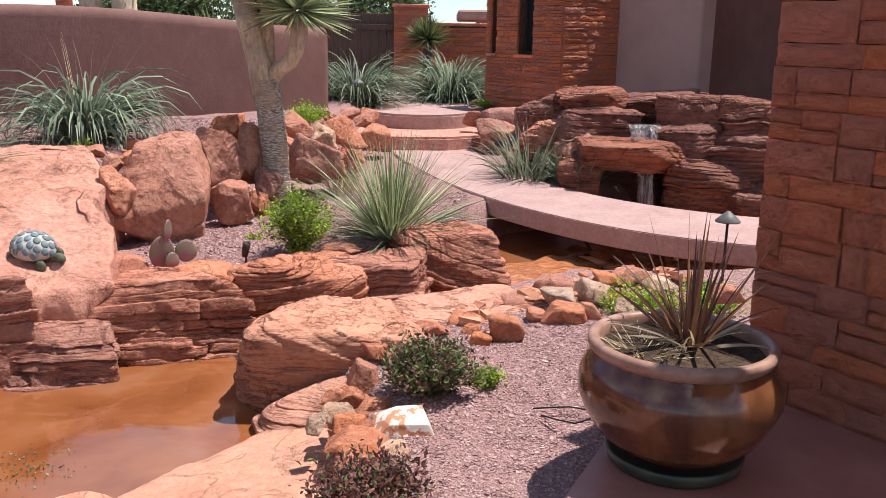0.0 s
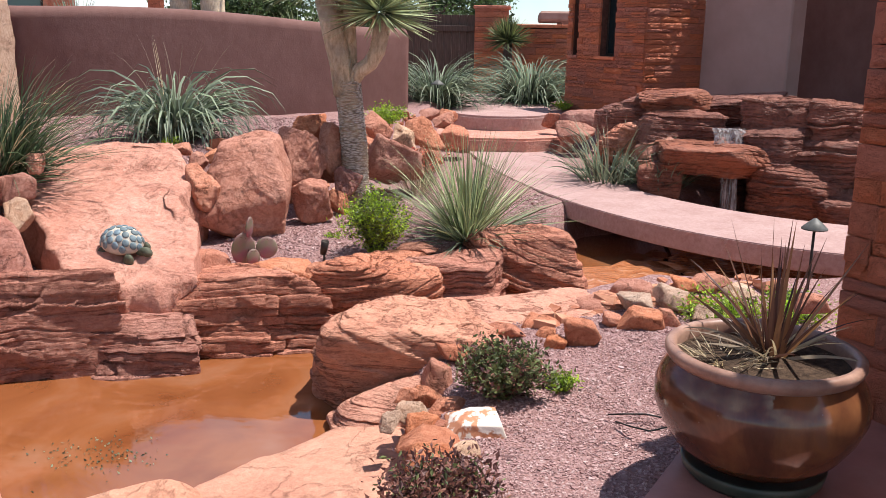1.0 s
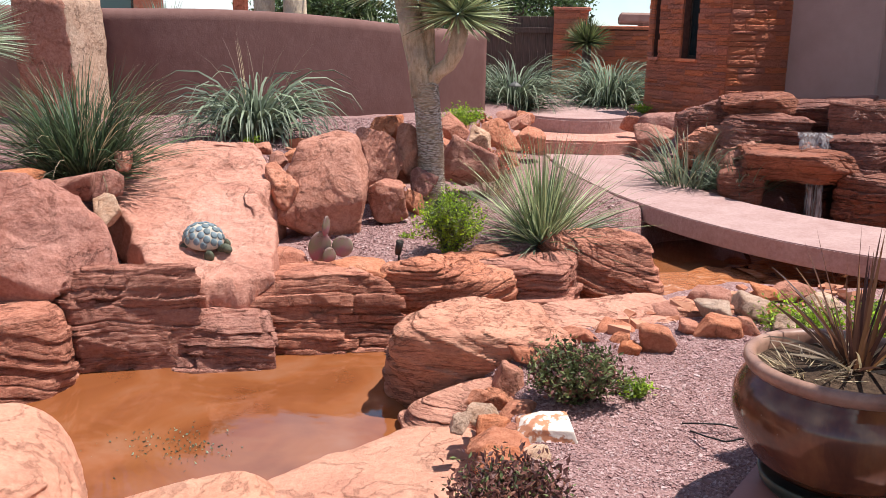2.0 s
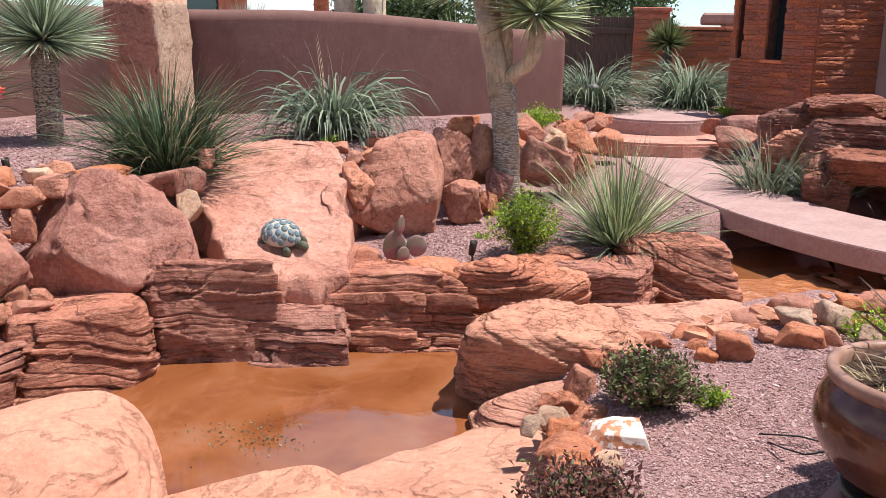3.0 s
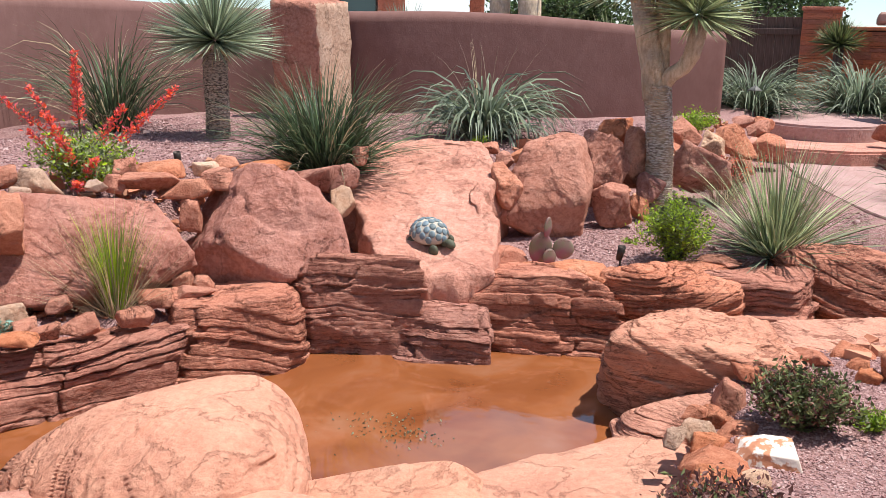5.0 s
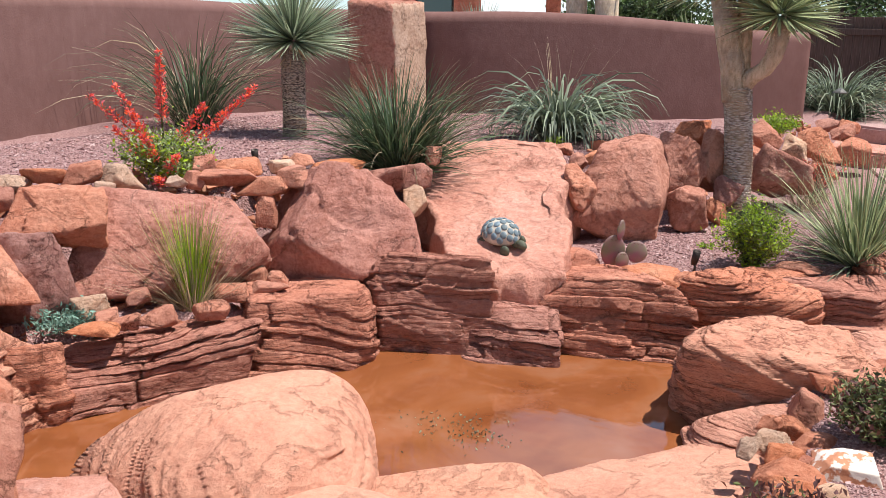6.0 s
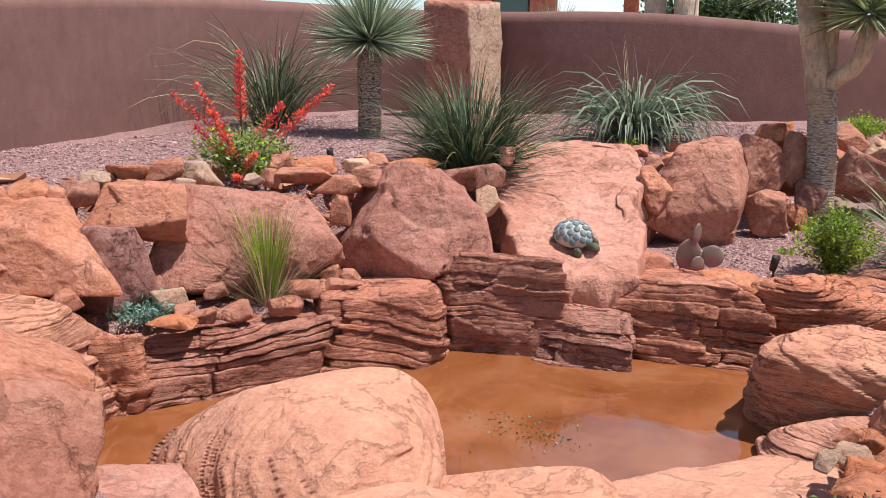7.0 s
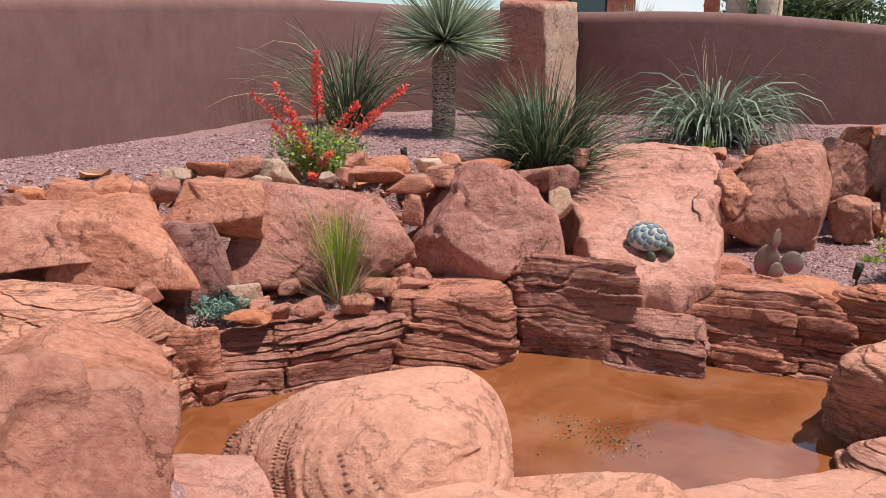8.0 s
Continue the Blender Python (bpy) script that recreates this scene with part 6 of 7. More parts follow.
shrub((-3.16, 7.75, 0.5), "small green weed under the grass clump", 312, (0.12, 0.1), 260, [("leaves", 1, 0.03, L_LIME)], stems=14)
shrub((-1.42, 6.55, 0.0), "tiny green weed in the gravel", 313, (0.08, 0.05), 150, [("leaves", 1, 0.025, L_LIME)], stems=10)
shrub((-4.62, 5.2, 0.5), "tiny green weed between cap stones", 314, (0.07, 0.06), 140, [("leaves", 1, 0.025, L_LIME)], stems=10)


def flower_spikes(owner, spikes, seed, mat, size=0.032):
    """Wands of small tubular flowers. spikes: (base, tip, flowers)."""
    rng = np.random.default_rng(seed)
    for b, tip, n in spikes:
        b, tip = np.array(b), np.array(tip)
        stem = part("stem", tube_mesh([b, (b + tip) / 2 + (0, 0, 0.02), tip], [0.004, 0.003, 0.002], L_OLIVE, 5), owner)
        n = int(n * 1.7)
        u = 0.35 + 0.65 * rng.random(n)
        c = b + (tip - b) * u[:, None] + rng.normal(0, 0.016, (n, 3)) * (1.25 - u)[:, None] * 1.6
        part("flower_head", leaf_cloud(c, size, mat, seed), stem, "coral-red tubular flowers", "stuff")
        seed += 1


p = shrub((-4.66, 4.42, 0.46), "green penstemon bush with coral-red flower spikes", 320, (0.36, 0.40), 4200, [("leaves", 0.6, 0.034, L_LIME), ("low_leaves", 0.4, 0.036, L_SOTOL)], "flowers", 40)
flower_spikes(p, [((-0.05, 0, 0.2), (-0.44, -0.24, 0.61), 90), ((-0.05, 0, 0.2), (-0.29, -0.14, 0.68), 90), ((0, 0, 0.25), (0.0, 0.0, 0.9), 150), ((0, 0, 0.25), (-0.05, 0.02, 0.81), 90), ((0.05, 0.02, 0.15), (0.52, 0.36, 0.68), 190), ((0.02, 0, 0.2), (0.25, 0.16, 0.56), 120), ((0, -0.05, 0.15), (-0.08, -0.19, 0.51), 110), ((0.02, -0.06, 0.1), (0.07, -0.24, 0.37), 100), ((0.05, -0.05, 0.08), (0.26, -0.14, 0.24), 80), ((0.05, -0.08, 0.0), (0.21, -0.26, 0.1), 80), ((-0.02, -0.08, 0.1), (-0.18, -0.26, 0.41), 80)], 330, L_RED)
p = shrub((-0.98, 8.75, 0.02), "thin penstemon with small red flowers near the boulders", 321, (0.2, 0.2), 400, [("leaves", 1, 0.03, L_OLIVE)], "flowers", 18)
flower_spikes(p, [((0, 0, 0.1), (a * 0.3, -0.1, 0.34 + 0.1 * (k % 3)), 40) for k, a in enumerate((-0.8, -0.4, 0.0, 0.4, 0.9))], 350, L_RED, 0.02)

# ---------------------------------------------------------------- prickly pear
m = Mat("cactus_skin", 0.6, spec=0.3)
c = m.ramp(m.noise(7, 4), [(0.3, (0.15, 0.20, 0.08)), (0.48, (0.22, 0.16, 0.12)), (0.66, (0.29, 0.10, 0.14))])
m.color(m.mix(m.ramp(m.voronoi(30), [(0.0, (0.8, 0.8, 0.8)), (0.12, (0, 0, 0))]), c, (0.35, 0.28, 0.2)))
M_CACTUS = m.mat
o = thing("prickly_pear", "purple-tinged prickly pear with four flat pads", "cactus", (-1.86, 5.76, -0.02))


def pad(x, y, z, w, h, rx, rz):
    v, f = ico(3)
    v = v * (1 - 0.25 * np.minimum(0, v[:, 2:3]) * -1) * (w, 0.015, h)
    ob = part("pad", mesh_from("pad", v, f, M_CACTUS, True, True), o)
    ob.matrix_basis = pose(x, y, z, rx, 0, rz)
    thorns = part("thorns", leaf_cloud([tuple(q) for q in v[(v[:, 2] > 0.55 * h)][::3]], 0.022, L_PURPLE, 7, 5), ob, "", "stuff")


pad(-0.02, 0, 0.10, 0.085, 0.13, 5, 35)
pad(0.13, 0.04, 0.11, 0.075, 0.085, -8, 10)
pad(0.02, 0.02, 0.25, 0.045, 0.085, 4, 75)
pad(0.05, -0.01, 0.05, 0.05, 0.07, 0, 40)


# ---------------------------------------------------------------- glazed pot
m = Mat("brown_glaze", 0.16, spec=0.6)
c = m.ramp(m.noise(3.0, 6, 0.6, m.coords((1, 1, 0.7)), 0.6), [(0.3, (0.055, 0.020, 0.012)), (0.48, (0.12, 0.043, 0.021)), (0.62, (0.22, 0.085, 0.034)), (0.78, (0.15, 0.075, 0.05))])
c = m.mix(m.ramp(m.noise(9, 6, 0.7), [(0.6, (0, 0, 0)), (0.8, (0.35, 0.35, 0.35))]), c, (0.11, 0.07, 0.05))
c = m.mix(m.ramp(m.voronoi(16), [(0.0, (0.6, 0.6, 0.6)), (0.06, (0, 0, 0))]), c, (0.3, 0.25, 0.2))
m.color(c)
m.bump(m.noise(5, 3), 0.15, 0.02)
m.bump(m.noise(60, 3), 0.05, 0.004)
m.link(m.ramp(m.noise(6, 5), [(0.35, (0.06, 0.06, 0.06)), (0.7, (0.22, 0.22, 0.22))]), m.b.inputs["Roughness"])
M_GLAZE = m.mat
m = Mat("rim_glaze", 0.4, spec=0.4)
m.color(m.ramp(m.noise(9, 6, 0.65), [(0.3, (0.20, 0.10, 0.07)), (0.7, (0.42, 0.25, 0.18))]))
m.bump(m.noise(40, 4), 0.2, 0.004)
M_RIM = m.mat
m = Mat("green_glaze", 0.35, spec=0.4)
m.color(m.ramp(m.noise(7, 5), [(0.3, (0.025, 0.035, 0.025)), (0.7, (0.075, 0.08, 0.055))]))
M_GREENGLAZE = m.mat
m = Mat("potting_soil", 1.0, spec=0.1)
m.color(m.ramp(m.noise(40, 6, 0.7), [(0.3, (0.03, 0.02, 0.015)), (0.7, (0.14, 0.09, 0.06))]))
m.bump(m.noise(45, 6, 0.7), 1.0, 0.02)
M_SOIL = m.mat

pot = thing("planter_pot", "large round brown glazed pot standing on a saucer", "planter", (0.865, 3.10, 0.0))
part("body", lathe_mesh([(0.000, 0.062), (0.178, 0.062), (0.225, 0.077), (0.293, 0.134), (0.340, 0.206), (0.368, 0.278), (0.366, 0.340), (0.350, 0.386), (0.329, 0.417), (0.316, 0.438)], M_GLAZE, 96), pot, "glossy brown glaze with lighter streaks")
part("rim", lathe_mesh([(0.311, 0.427), (0.328, 0.438), (0.340, 0.458), (0.340, 0.476), (0.326, 0.487), (0.306, 0.484), (0.296, 0.469), (0.298, 0.412), (0.303, 0.340)], M_RIM, 96), pot, "thick matt brown rim")
part("soil", lathe_mesh([(0.296, 0.435), (0.2, 0.44), (0.1, 0.445), (0.0, 0.45)], M_SOIL, 48), pot)
part("saucer", lathe_mesh([(0.000, 0.000), (0.225, 0.000), (0.246, 0.021), (0.256, 0.057), (0.249, 0.062), (0.230, 0.046), (0.000, 0.041)], M_GREENGLAZE, 72), pot, "dark green glazed saucer")
fl = thing("flax_plant", "bronze flax with ragged narrow leaves in the pot", "plant", (0.90, 3.14, 0.44))
tagged(part("leaves", tuft(36, 0.05, 48, 88, 0.20, 0.52, 0.023, -5, 25, L_PHORM, 400, 6, 0.8), fl), kind="stuff")
tagged(part("spread_leaves", tuft(12, 0.05, 25, 60, 0.25, 0.48, 0.018, 5, 40, L_PHORM, 401, 6, 0.8), fl), kind="stuff")
tagged(part("dry_leaves", tuft(26, 0.06, 5, 50, 0.12, 0.36, 0.012, 20, 80, L_STRAW, 402, 6, 0.8), fl), kind="stuff")
dg = thing("dry_grass", "dead straw-coloured weeds lying in the pot", "plant", (0.73, 3.08, 0.438))
tagged(part("straw", tuft(150, 0.11, -2, 45, 0.05, 0.13, 0.0045, -20, 70, L_STRAW, 403, 4, 0.9), dg), kind="stuff")

# ---------------------------------------------------------------- turtle ornament
m = Mat("turtle_cream", 0.7)
m.color(m.ramp(m.noise(20, 5), [(0.3, (0.36, 0.31, 0.24)), (0.7, (0.58, 0.53, 0.44))]))
m.bump(m.noise(50, 4), 0.3, 0.005)
M_CREAM = m.mat
m = Mat("turtle_scute", 0.5)
m.color(m.vary(m.ramp(m.noise(25, 4), [(0.3, (0.10, 0.145, 0.165)), (0.7, (0.22, 0.28, 0.29))]), m.random(), 0.02, 0.2, 0.25))
m.bump(m.noise(60, 4), 0.4, 0.004)
M_SCUTE = m.mat
m = Mat("turtle_skin", 0.65)
m.color(m.ramp(m.noise(30, 5), [(0.3, (0.05, 0.055, 0.035)), (0.7, (0.13, 0.135, 0.085))]))
m.bump(m.noise(60, 4), 0.5, 0.006)
M_SKIN = m.mat
tu = thing("turtle_ornament", "garden turtle statue with cream shell and blue-grey scutes", "statue", (-2.47, 5.33, 0.135), -28)
tu.matrix_basis = Matrix.Translation((-2.51, 5.345, 0.125)) @ Vector((0, 0, 1)).rotation_difference(Vector((0.08, -0.28, 0.95))).to_matrix().to_4x4() @ pose(0, 0, 0, 0, 0, -14)


def blob(name, owner, at, size, material, rot=(0, 0, 0), squeeze=None, sub=3):
    v, f = ico(sub)
    v = v.copy()
    if squeeze:
        v[:, 2] = np.where(v[:, 2] < 0, v[:, 2] * squeeze, v[:, 2])
    ob = part(name, mesh_from(name, v * size, f, material, True, True), owner)
    ob.matrix_basis = pose(*at, *rot)
    return ob


blob("shell", tu, (-0.02, 0, 0.085), (0.138, 0.118, 0.108), M_CREAM, squeeze=0.45, sub=4)
n_sc = 36
for k in range(n_sc):
    zz = 1 - (k + 0.5) / n_sc * 0.92
    a = k * 2.39996
    rr = math.sqrt(1 - zz * zz)
    d = Vector((rr * math.cos(a), rr * math.sin(a), zz))
    p = Vector((d.x * 0.138 - 0.02, d.y * 0.118, 0.085 + d.z * 0.108))
    nrm = Vector((d.x / 0.138, d.y / 0.118, d.z / 0.108)).normalized()
    if k == 0:
        v, f = ico(2)
        SCUTE = mesh_from("scute", v * (0.0255, 0.0225, 0.007), f, M_SCUTE, True, True)
    ob = part("scute", SCUTE, tu)
    ob.matrix_basis = Matrix.Translation(p) @ nrm.to_track_quat("Z", "X").to_matrix().to_4x4()
blob("head", tu, (0.165, -0.01, 0.075), (0.042, 0.030, 0.030), M_SKIN, (0, 15, 0))
blob("neck", tu, (0.125, -0.005, 0.065), (0.045, 0.027, 0.027), M_SKIN, (0, -20, 0))
for sx, sy in ((0.085, 0.085), (0.085, -0.09), (-0.11, 0.08), (-0.11, -0.085)):
    blob("leg", tu, (sx, sy, 0.032), (0.036, 0.028, 0.046), M_SKIN, (0, 12, 0))

# ---------------------------------------------------------------- lamps
def path_lamp(at, h, r, label):
    o = thing("path_lamp", label, "lamp", at, 0, "path lamps")
    part("pole", tube_mesh([(0, 0, -0.05), (0, 0, h)], [0.009, 0.009], M_BRONZE, 10), o)
    part("hat", lathe_mesh([(0.0, h + 0.062), (0.012, h + 0.058), (r * 0.55, h + 0.03), (r, h - 0.005), (r, h - 0.012), (r * 0.9, h - 0.008), (0.0, h + 0.01)], M_LAMP, 32), o, "grey conical shade")


path_lamp((1.86, 5.83, -0.09), 0.46, 0.082, "grey metal path lamp with conical hat by the bridge")
path_lamp((-1.33, 13.3, 0.40), 0.40, 0.10, "grey metal path lamp with conical hat among leaves")


def spot_lamp(at, rz, label):
    o = thing("spot_lamp", label, "lamp", at, rz, "spot lamps")
    part("stake", tube_mesh([(0, 0, -0.06), (0, 0, 0.06)], [0.008, 0.008], M_BRONZE, 8), o)
    hd = part("head", lathe_mesh([(0, -0.05), (0.02, -0.05), (0.024, -0.02), (0.027, 0.05), (0.023, 0.05), (0.02, 0.03), (0, 0.03)], M_BRONZE, 20), o)
    hd.matrix_basis = pose(0, 0, 0.085, 14, 0, 0)


spot_lamp((-4.55, 5.22, 0.50), 20, "small bronze spot lamp among the cap stones")
spot_lamp((-1.36, 5.92, 0.0), 60, "small bronze spot lamp behind the pond rocks")
o = thing("well_lamp", "round black ground lamp beside the wall", "lamp", (1.82, 5.55, -0.08))
part("housing", lathe_mesh([(0, 0.035), (0.03, 0.04), (0.05, 0.03), (0.055, 0.0), (0.05, -0.05)], M_BRONZE, 24), o)

# ---------------------------------------------------------------- irrigation line on the gravel
m = Mat("black_tubing", 0.6)
m.color((0.02, 0.018, 0.016))
tagged(new("drip_tube", tube_mesh([(0.40, 3.70, -0.065), (0.47, 3.68, -0.05), (0.56, 3.68, -0.045), (0.64, 3.66, -0.05), (0.68, 3.6, -0.05)], [0.004] * 5, m.mat, 6)), "thin black irrigation tube lying on gravel", "tube")
tagged(new("drip_tube", tube_mesh([(0.43, 3.64, -0.07), (0.49, 3.55, -0.05), (0.56, 3.52, -0.05), (0.62, 3.55, -0.045), (0.68, 3.6, -0.05)], [0.004] * 5, m.mat, 6)), "thin black irrigation tube lying on gravel", "tube")

# ---------------------------------------------------------------- white painted stone
m = Mat("white_crusted_stone", 0.85)
m.color(m.mix(m.ramp(m.noise(16, 4, 0.6), [(0.46, (0, 0, 0)), (0.52, (1, 1, 1))]), (0.50, 0.22, 0.12), (0.72, 0.64, 0.55)))
m.bump(m.noise(30, 5), 0.4, 0.01)
rock("stone", -0.17, 3.54, -0.06, 0.115, 0.095, 0.035, 15, 501, "flat white-crusted sandstone piece on the gravel", m.mat, "edging stones", 5, rx=14, hard=60, cuts=2, lean=0.12, rough=0.015, chips=0.2)

# ---------------------------------------------------------------- waterfall
m = Mat("falling_water", 0.15, spec=0.5)
s = m.noise(7, 5, 0.65, m.coords((6, 6, 0.7)))
m.color(m.ramp(s, [(0.3, (0.16, 0.12, 0.11)), (0.6, (0.42, 0.38, 0.37)), (0.78, (0.8, 0.8, 0.8))]))
m.bump(s, 0.8, 0.03)
m.link(m.ramp(m.noise(5, 4, 0.6, m.coords((7, 7, 0.6))), [(0.36, (0.15, 0.15, 0.15)), (0.6, (0.9, 0.9, 0.9))]), m.b.inputs["Alpha"])
M_FALL = m.mat


def fall(name, x0, x1, y, z_top, z_bot, lean, label):
    v, f, n, k = [], [], 18, 14
    for i in range(k + 1):
        u = i / k
        for j in range(n + 1):
            w = j / n
            v.append((x0 + (x1 - x0) * w + 0.012 * math.sin(17 * w + 3 * u), y - lean * math.sqrt(u) - 0.02 * math.sin(11 * w), z_top + (z_bot - z_top) * u))
    f = [(i * (n + 1) + j, i * (n + 1) + j + 1, (i + 1) * (n + 1) + j + 1, (i + 1) * (n + 1) + j) for i in range(k) for j in range(n)]
    return tagged(new(name, mesh_from(name, v, f, M_FALL)), label, "water", kind="structure")


fall("waterfall_upper", 1.84, 2.18, 9.22, 0.66, 0.36, 0.14, "thin white waterfall spilling over the upper rocks")
fall("waterfall_lower", 1.90, 2.08, 8.95, 0.24, -0.36, 0.08, "narrow waterfall dropping behind the bridge")

# ---------------------------------------------------------------- beyond the walls
for k, (x, y, z0, n, ln, el0) in enumerate(((-6.95, 13.6, 1.2, 240, 0.8, 20), (-3.8, 14.9, 1.1, 260, 0.8, 10))):
    o = thing("agave", "pale spiky desert plant rising behind the wall" if k == 0 else "yellow-green spiky yucca rising behind the wall", "plant", (x, y, 0.3), 0, "yuccas")
    part("trunk", tube_mesh([(0, 0, 0), (0, 0, z0 - 0.3)], [0.14, 0.12], M_FIBRE, 12), o)
    c = part("crown", yucca_head(n, el0 - 25, 85, ln, 0.03, L_BLUE if k == 0 else L_SOTOL, 430 + k), o)
    c.location = (0, 0, z0 - 0.3)
for k, (x, y, r) in enumerate(((-5.55, 14.3, 0.17), (-5.05, 14.35, 0.19))):
    o = thing("tall_yucca", "thick shaggy tan yucca standing behind the wall", "tree", (x, y, 0.3), 0, "yuccas")
    part("trunk", tube_mesh([(0, 0, 0), (0.02, 0, 1.2), (-0.02, 0, 2.6)], [r * 1.1, r, r], M_FIBRE, 16), o)
    c = part("crown", yucca_head(260, -30, 85, 0.7, 0.03, L_SOTOL, 440 + k), o)
    c.location = (0, 0, 2.7)


def tree(at, h, r, seed, label):
    """A garden tree: tapered trunk, limbs, and a crown of clumped leaves with gaps."""
    rng = np.random.default_rng(seed)
    o = thing("tree", label, "tree", at, 0, "far trees")
    part("trunk", tube_mesh([(0, 0, -0.2), (0.05, 0.02, h * 0.3), (-0.04, 0, h * 0.62)], [0.16, 0.12, 0.07], M_WOOD, 10), o)
    cs = []
    for k in range(9):
        a, e = rng.uniform(0, 6.28), rng.uniform(0.15, 1.2)
        L = r * rng.uniform(0.6, 1.05)
        b = Vector((0, 0, h * rng.uniform(0.3, 0.6)))
        tip = b + Vector((math.cos(a) * math.cos(e), math.sin(a) * math.cos(e), math.sin(e) * 0.8)) * L
        part("limb", tube_mesh([b, (b + tip) / 2 + Vector((0, 0, 0.1)), tip], [0.06, 0.04, 0.015], M_WOOD, 6), o)
        for _ in range(5):
            c = np.array(tip) + rng.normal(0, r * 0.22, 3)
            cs.append(c + rng.normal(0, r * 0.13, (110, 3)))
    tagged(part("crown", leaf_cloud(np.concatenate(cs), 0.13, L_TREE, seed, 1.7), o), kind="stuff")


tree((-3.0, 27.5, 0.3), 2.9, 1.7, 450, "leafy green tree far behind the gate")
tree((-1.6, 30.0, 0.3), 3.1, 1.7, 451, "leafy green tree far behind the gate")
tree((-6.6, 24.0, 0.3), 2.0, 1.5, 452, "low green tree beyond the garden wall")
tree((-8.3, 24.0, 0.3), 2.2, 1.4, 453, "low green tree beyond the garden wall")
tree((-4.6, 26.0, 0.3), 1.9, 1.5, 454, "low green tree beyond the garden wall")

# ---------------------------------------------------------------- rubble, gravel and litter
def pebbles(name, xy, size, material, label, seed, lift=0.0, group="", cubes=True):
    """Many little broken stones lying on the ground, in one mesh."""
    rng = np.random.default_rng(seed)
    n = len(xy)
    base = np.array([[1, 1, 1], [-1, 1, 1], [-1, -1, 1], [1, -1, 1], [1, 1, -1], [-1, 1, -1], [-1, -1, -1], [1, -1, -1]], float) * 0.62
    v = base[None] + rng.uniform(-0.33, 0.33, (n, 8, 3))
    a = rng.uniform(0, 6.28, n)
    b = rng.normal(0, 0.5, n)
    s = size * rng.lognormal(0, 0.35, n)
    v = v * s[:, None, None] * np.stack([np.ones(n), rng.uniform(0.6, 1, n), rng.uniform(0.35, 0.6, n)], 1)[:, None, :]
    y2, z2 = v[..., 1] * np.cos(b)[:, None] - v[..., 2] * np.sin(b)[:, None], v[..., 1] * np.sin(b)[:, None] + v[..., 2] * np.cos(b)[:, None]
    x3, y3 = v[..., 0] * np.cos(a)[:, None] - y2 * np.sin(a)[:, None], v[..., 0] * np.sin(a)[:, None] + y2 * np.cos(a)[:, None]
    zg = ground_z(xy[:, 0], xy[:, 1])
    v = np.stack([x3 + xy[:, :1], y3 + xy[:, 1:], z2 + (zg + lift + s * 0.12)[:, None]], -1)
    i = (np.arange(n) * 8)[:, None, None]
    q = np.array([[0, 1, 2, 3], [7, 6, 5, 4], [0, 4, 5, 1], [1, 5, 6, 2], [2, 6, 7, 3], [3, 7, 4, 0]])[None]
    me = mesh_from(name, v.reshape(-1, 3), (i + q).reshape(-1, 4), material, False, True)
    return tagged(new(name, me), label, "gravel", group, "stuff")


m = Mat("gravel_chips", 0.95, spec=0.15)
m.color(m.mix(0.25, m.ramp(m.random(True), [(0.0, (0.24, 0.125, 0.115)), (0.4, (0.33, 0.19, 0.175)), (0.75, (0.41, 0.255, 0.235)), (1.0, (0.55, 0.41, 0.38))]), m.ramp(m.noise(60, 3), [(0.3, (0.2, 0.1, 0.1)), (0.7, (0.45, 0.33, 0.31))])))
M_CHIPS = m.mat
m = Mat("rubble_stone", 0.92, spec=0.15)
m.color(m.mix(0.3, m.ramp(m.random(True), [(0.0, (0.28, 0.09, 0.05)), (0.5, (0.46, 0.18, 0.10)), (1.0, (0.60, 0.32, 0.20))]), m.ramp(m.noise(30, 4), [(0.3, (0.28, 0.1, 0.06)), (0.7, (0.6, 0.32, 0.21))])))
m.bump(m.noise(40, 5), 0.4, 0.01)
M_RUBBLE = m.mat
rng = np.random.default_rng(70)


def scatter(n, x0, x1, y0, y1):
    return np.stack([rng.uniform(x0, x1, n), rng.uniform(y0, y1, n)], 1)


def kept(xy, lo, hi):
    z = ground_z(xy[:, 0], xy[:, 1])
    return xy[(z > lo) & (z < hi)]


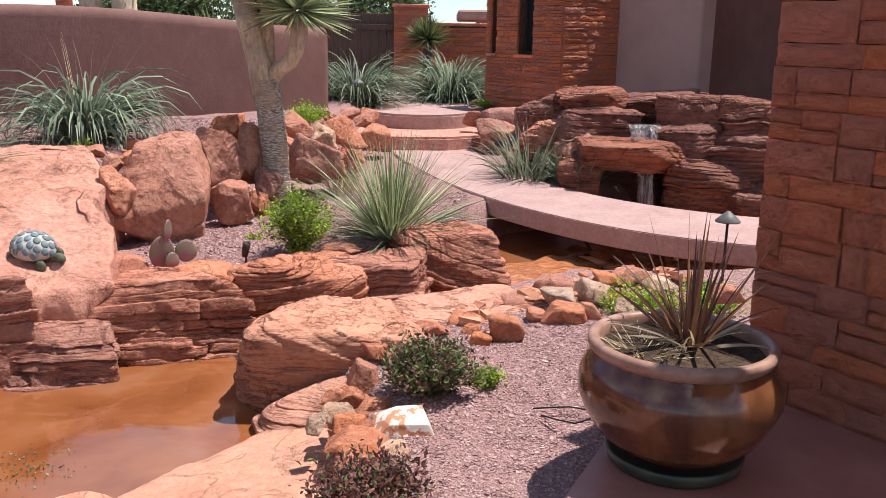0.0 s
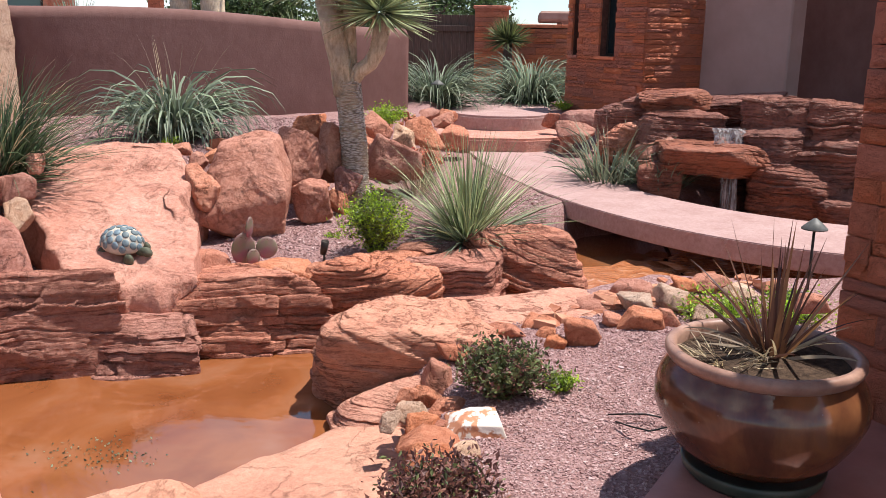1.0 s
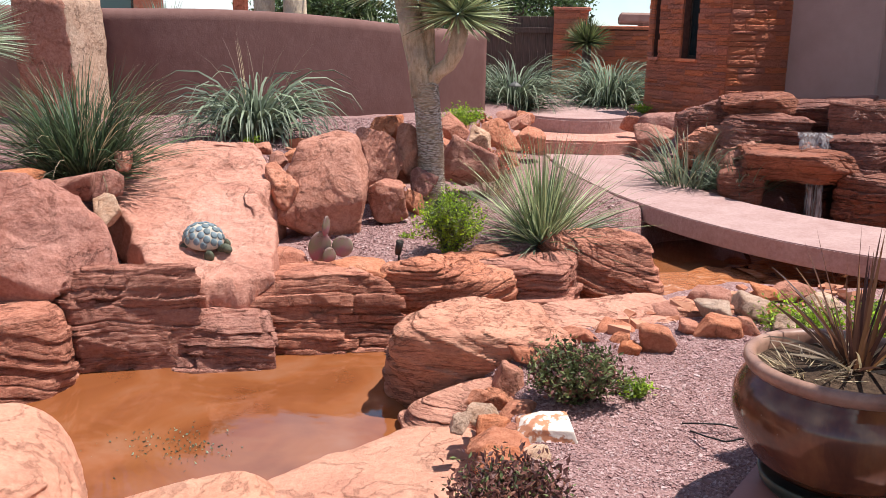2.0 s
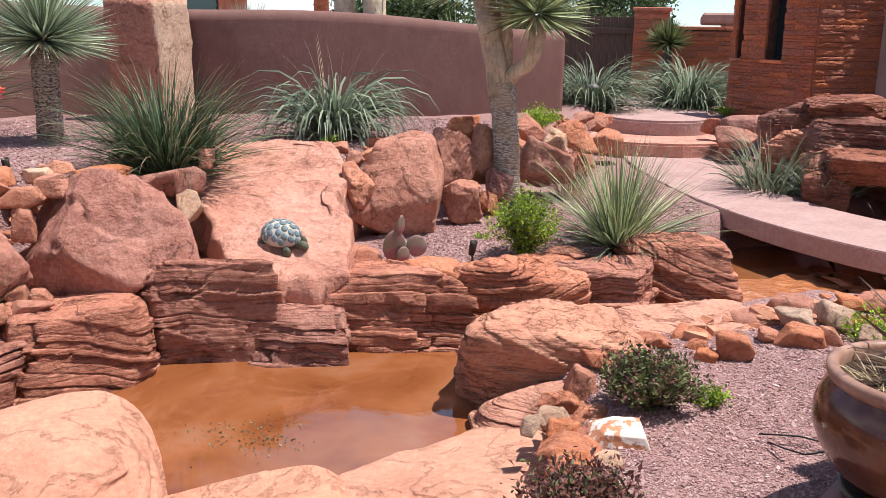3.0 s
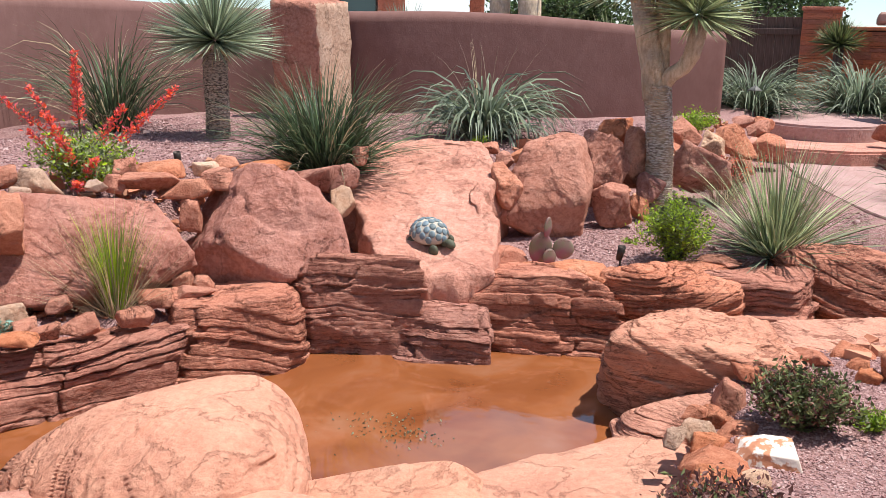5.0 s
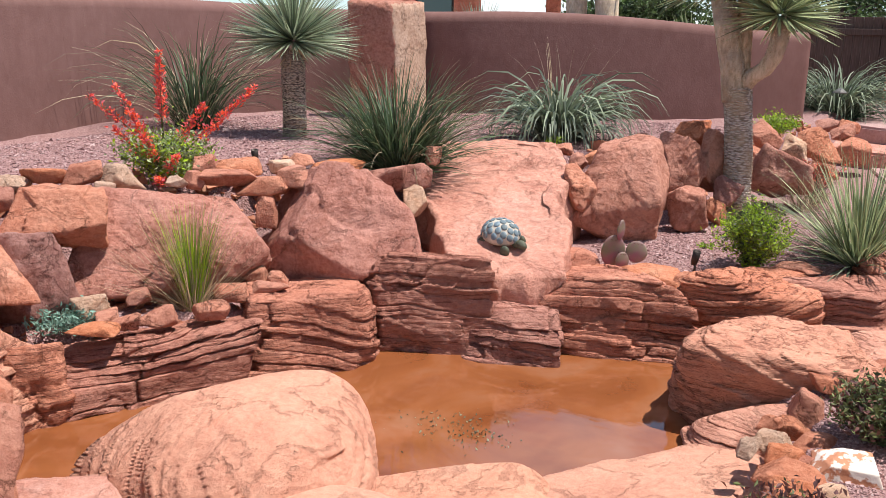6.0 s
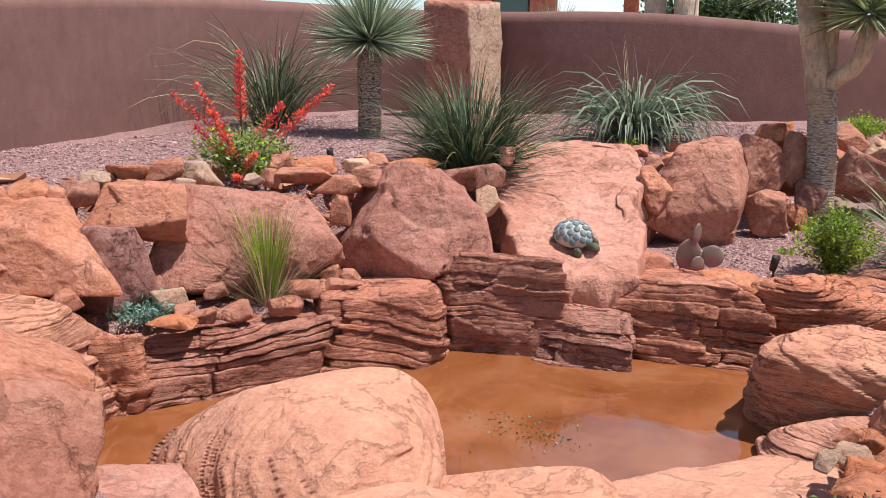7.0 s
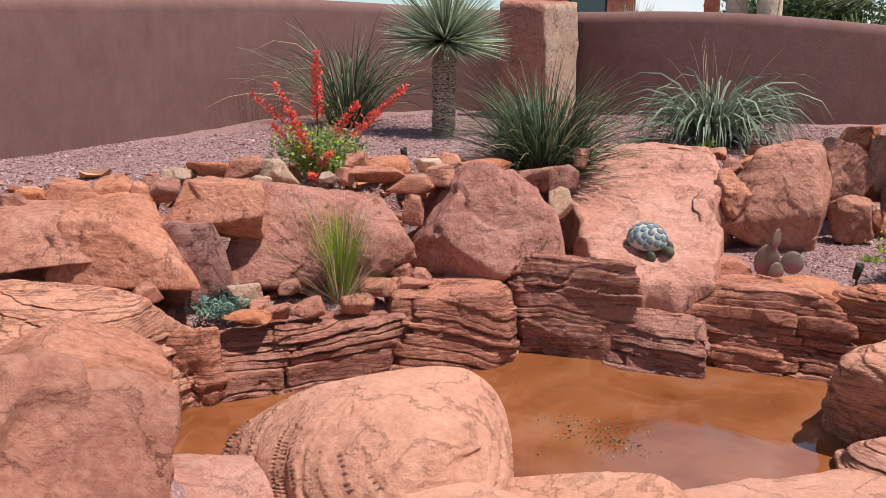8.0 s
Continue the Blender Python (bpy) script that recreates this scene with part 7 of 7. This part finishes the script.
pebbles("gravel", kept(scatter(85000, -0.75, 1.7, 2.6, 5.6), -0.2, 0.2), 0.0058, M_CHIPS, "loose pinkish crushed gravel beside the patio", 71)
pebbles("gravel", kept(scatter(26000, -2.2, 0.2, 5.6, 8.6), -0.1, 0.2), 0.0085, M_CHIPS, "loose pinkish crushed gravel under the yucca", 72)
pebbles("gravel", kept(scatter(60000, -7.2, -2.0, 2.6, 10.8), 0.42, 0.7), 0.010, M_CHIPS, "loose pinkish crushed gravel on the upper bed", 73)
along = np.concatenate([np.stack([np.linspace(a[0], b[0], 90), np.linspace(a[1], b[1], 90)], 1) for a, b in zip(RETAIN[1:], RETAIN[2:-2])])
pebbles("rubble", along + rng.normal(0, 0.13, along.shape), 0.035, M_RUBBLE, "broken red rubble wedged along the rock bank", 74, 0.0)
pebbles("rubble", along[::2] + rng.normal(0, 0.15, along[::2].shape) + (-0.05, 0.05), 0.058, M_RUBBLE, "broken red stones packed behind the boulders", 78, 0.01)
pebbles("rubble", kept(scatter(420, -4.5, -3.0, 2.8, 4.9), -0.3, 0.2), 0.030, M_RUBBLE, "broken red rubble on the lower bed", 75)
bend = np.array([(-0.45, 4.15), (-0.2, 4.75), (0.3, 5.15), (0.75, 5.5), (1.15, 5.85), (1.6, 5.95)])
row = np.concatenate([np.stack([np.linspace(a[0], b[0], 16), np.linspace(a[1], b[1], 16)], 1) for a, b in zip(bend, bend[1:])])
pebbles("rubble", row + rng.normal(0, 0.10, row.shape), 0.045, M_RUBBLE, "broken orange stones edging the gravel bed", 77)
shore = np.array(POND + POND[:1])
edge = np.concatenate([np.stack([np.linspace(a[0], b[0], 30), np.linspace(a[1], b[1], 30)], 1) for a, b in zip(shore, shore[1:])])
pebbles("rubble", edge + rng.normal(0, 0.08, edge.shape), 0.03, M_RUBBLE, "small red stones along the pond edge", 76)

litter = np.random.default_rng(81)
spot = np.stack([litter.normal(-1.98, 0.16, 170), litter.normal(3.72, 0.09, 170), np.full(170, WATER + 0.004)], 1)
tagged(new("floating_leaves", leaf_cloud(spot, 0.016, L_GREY, 82, 1.8)), "small patch of floating leaf litter on the pond", "leaves", kind="stuff")
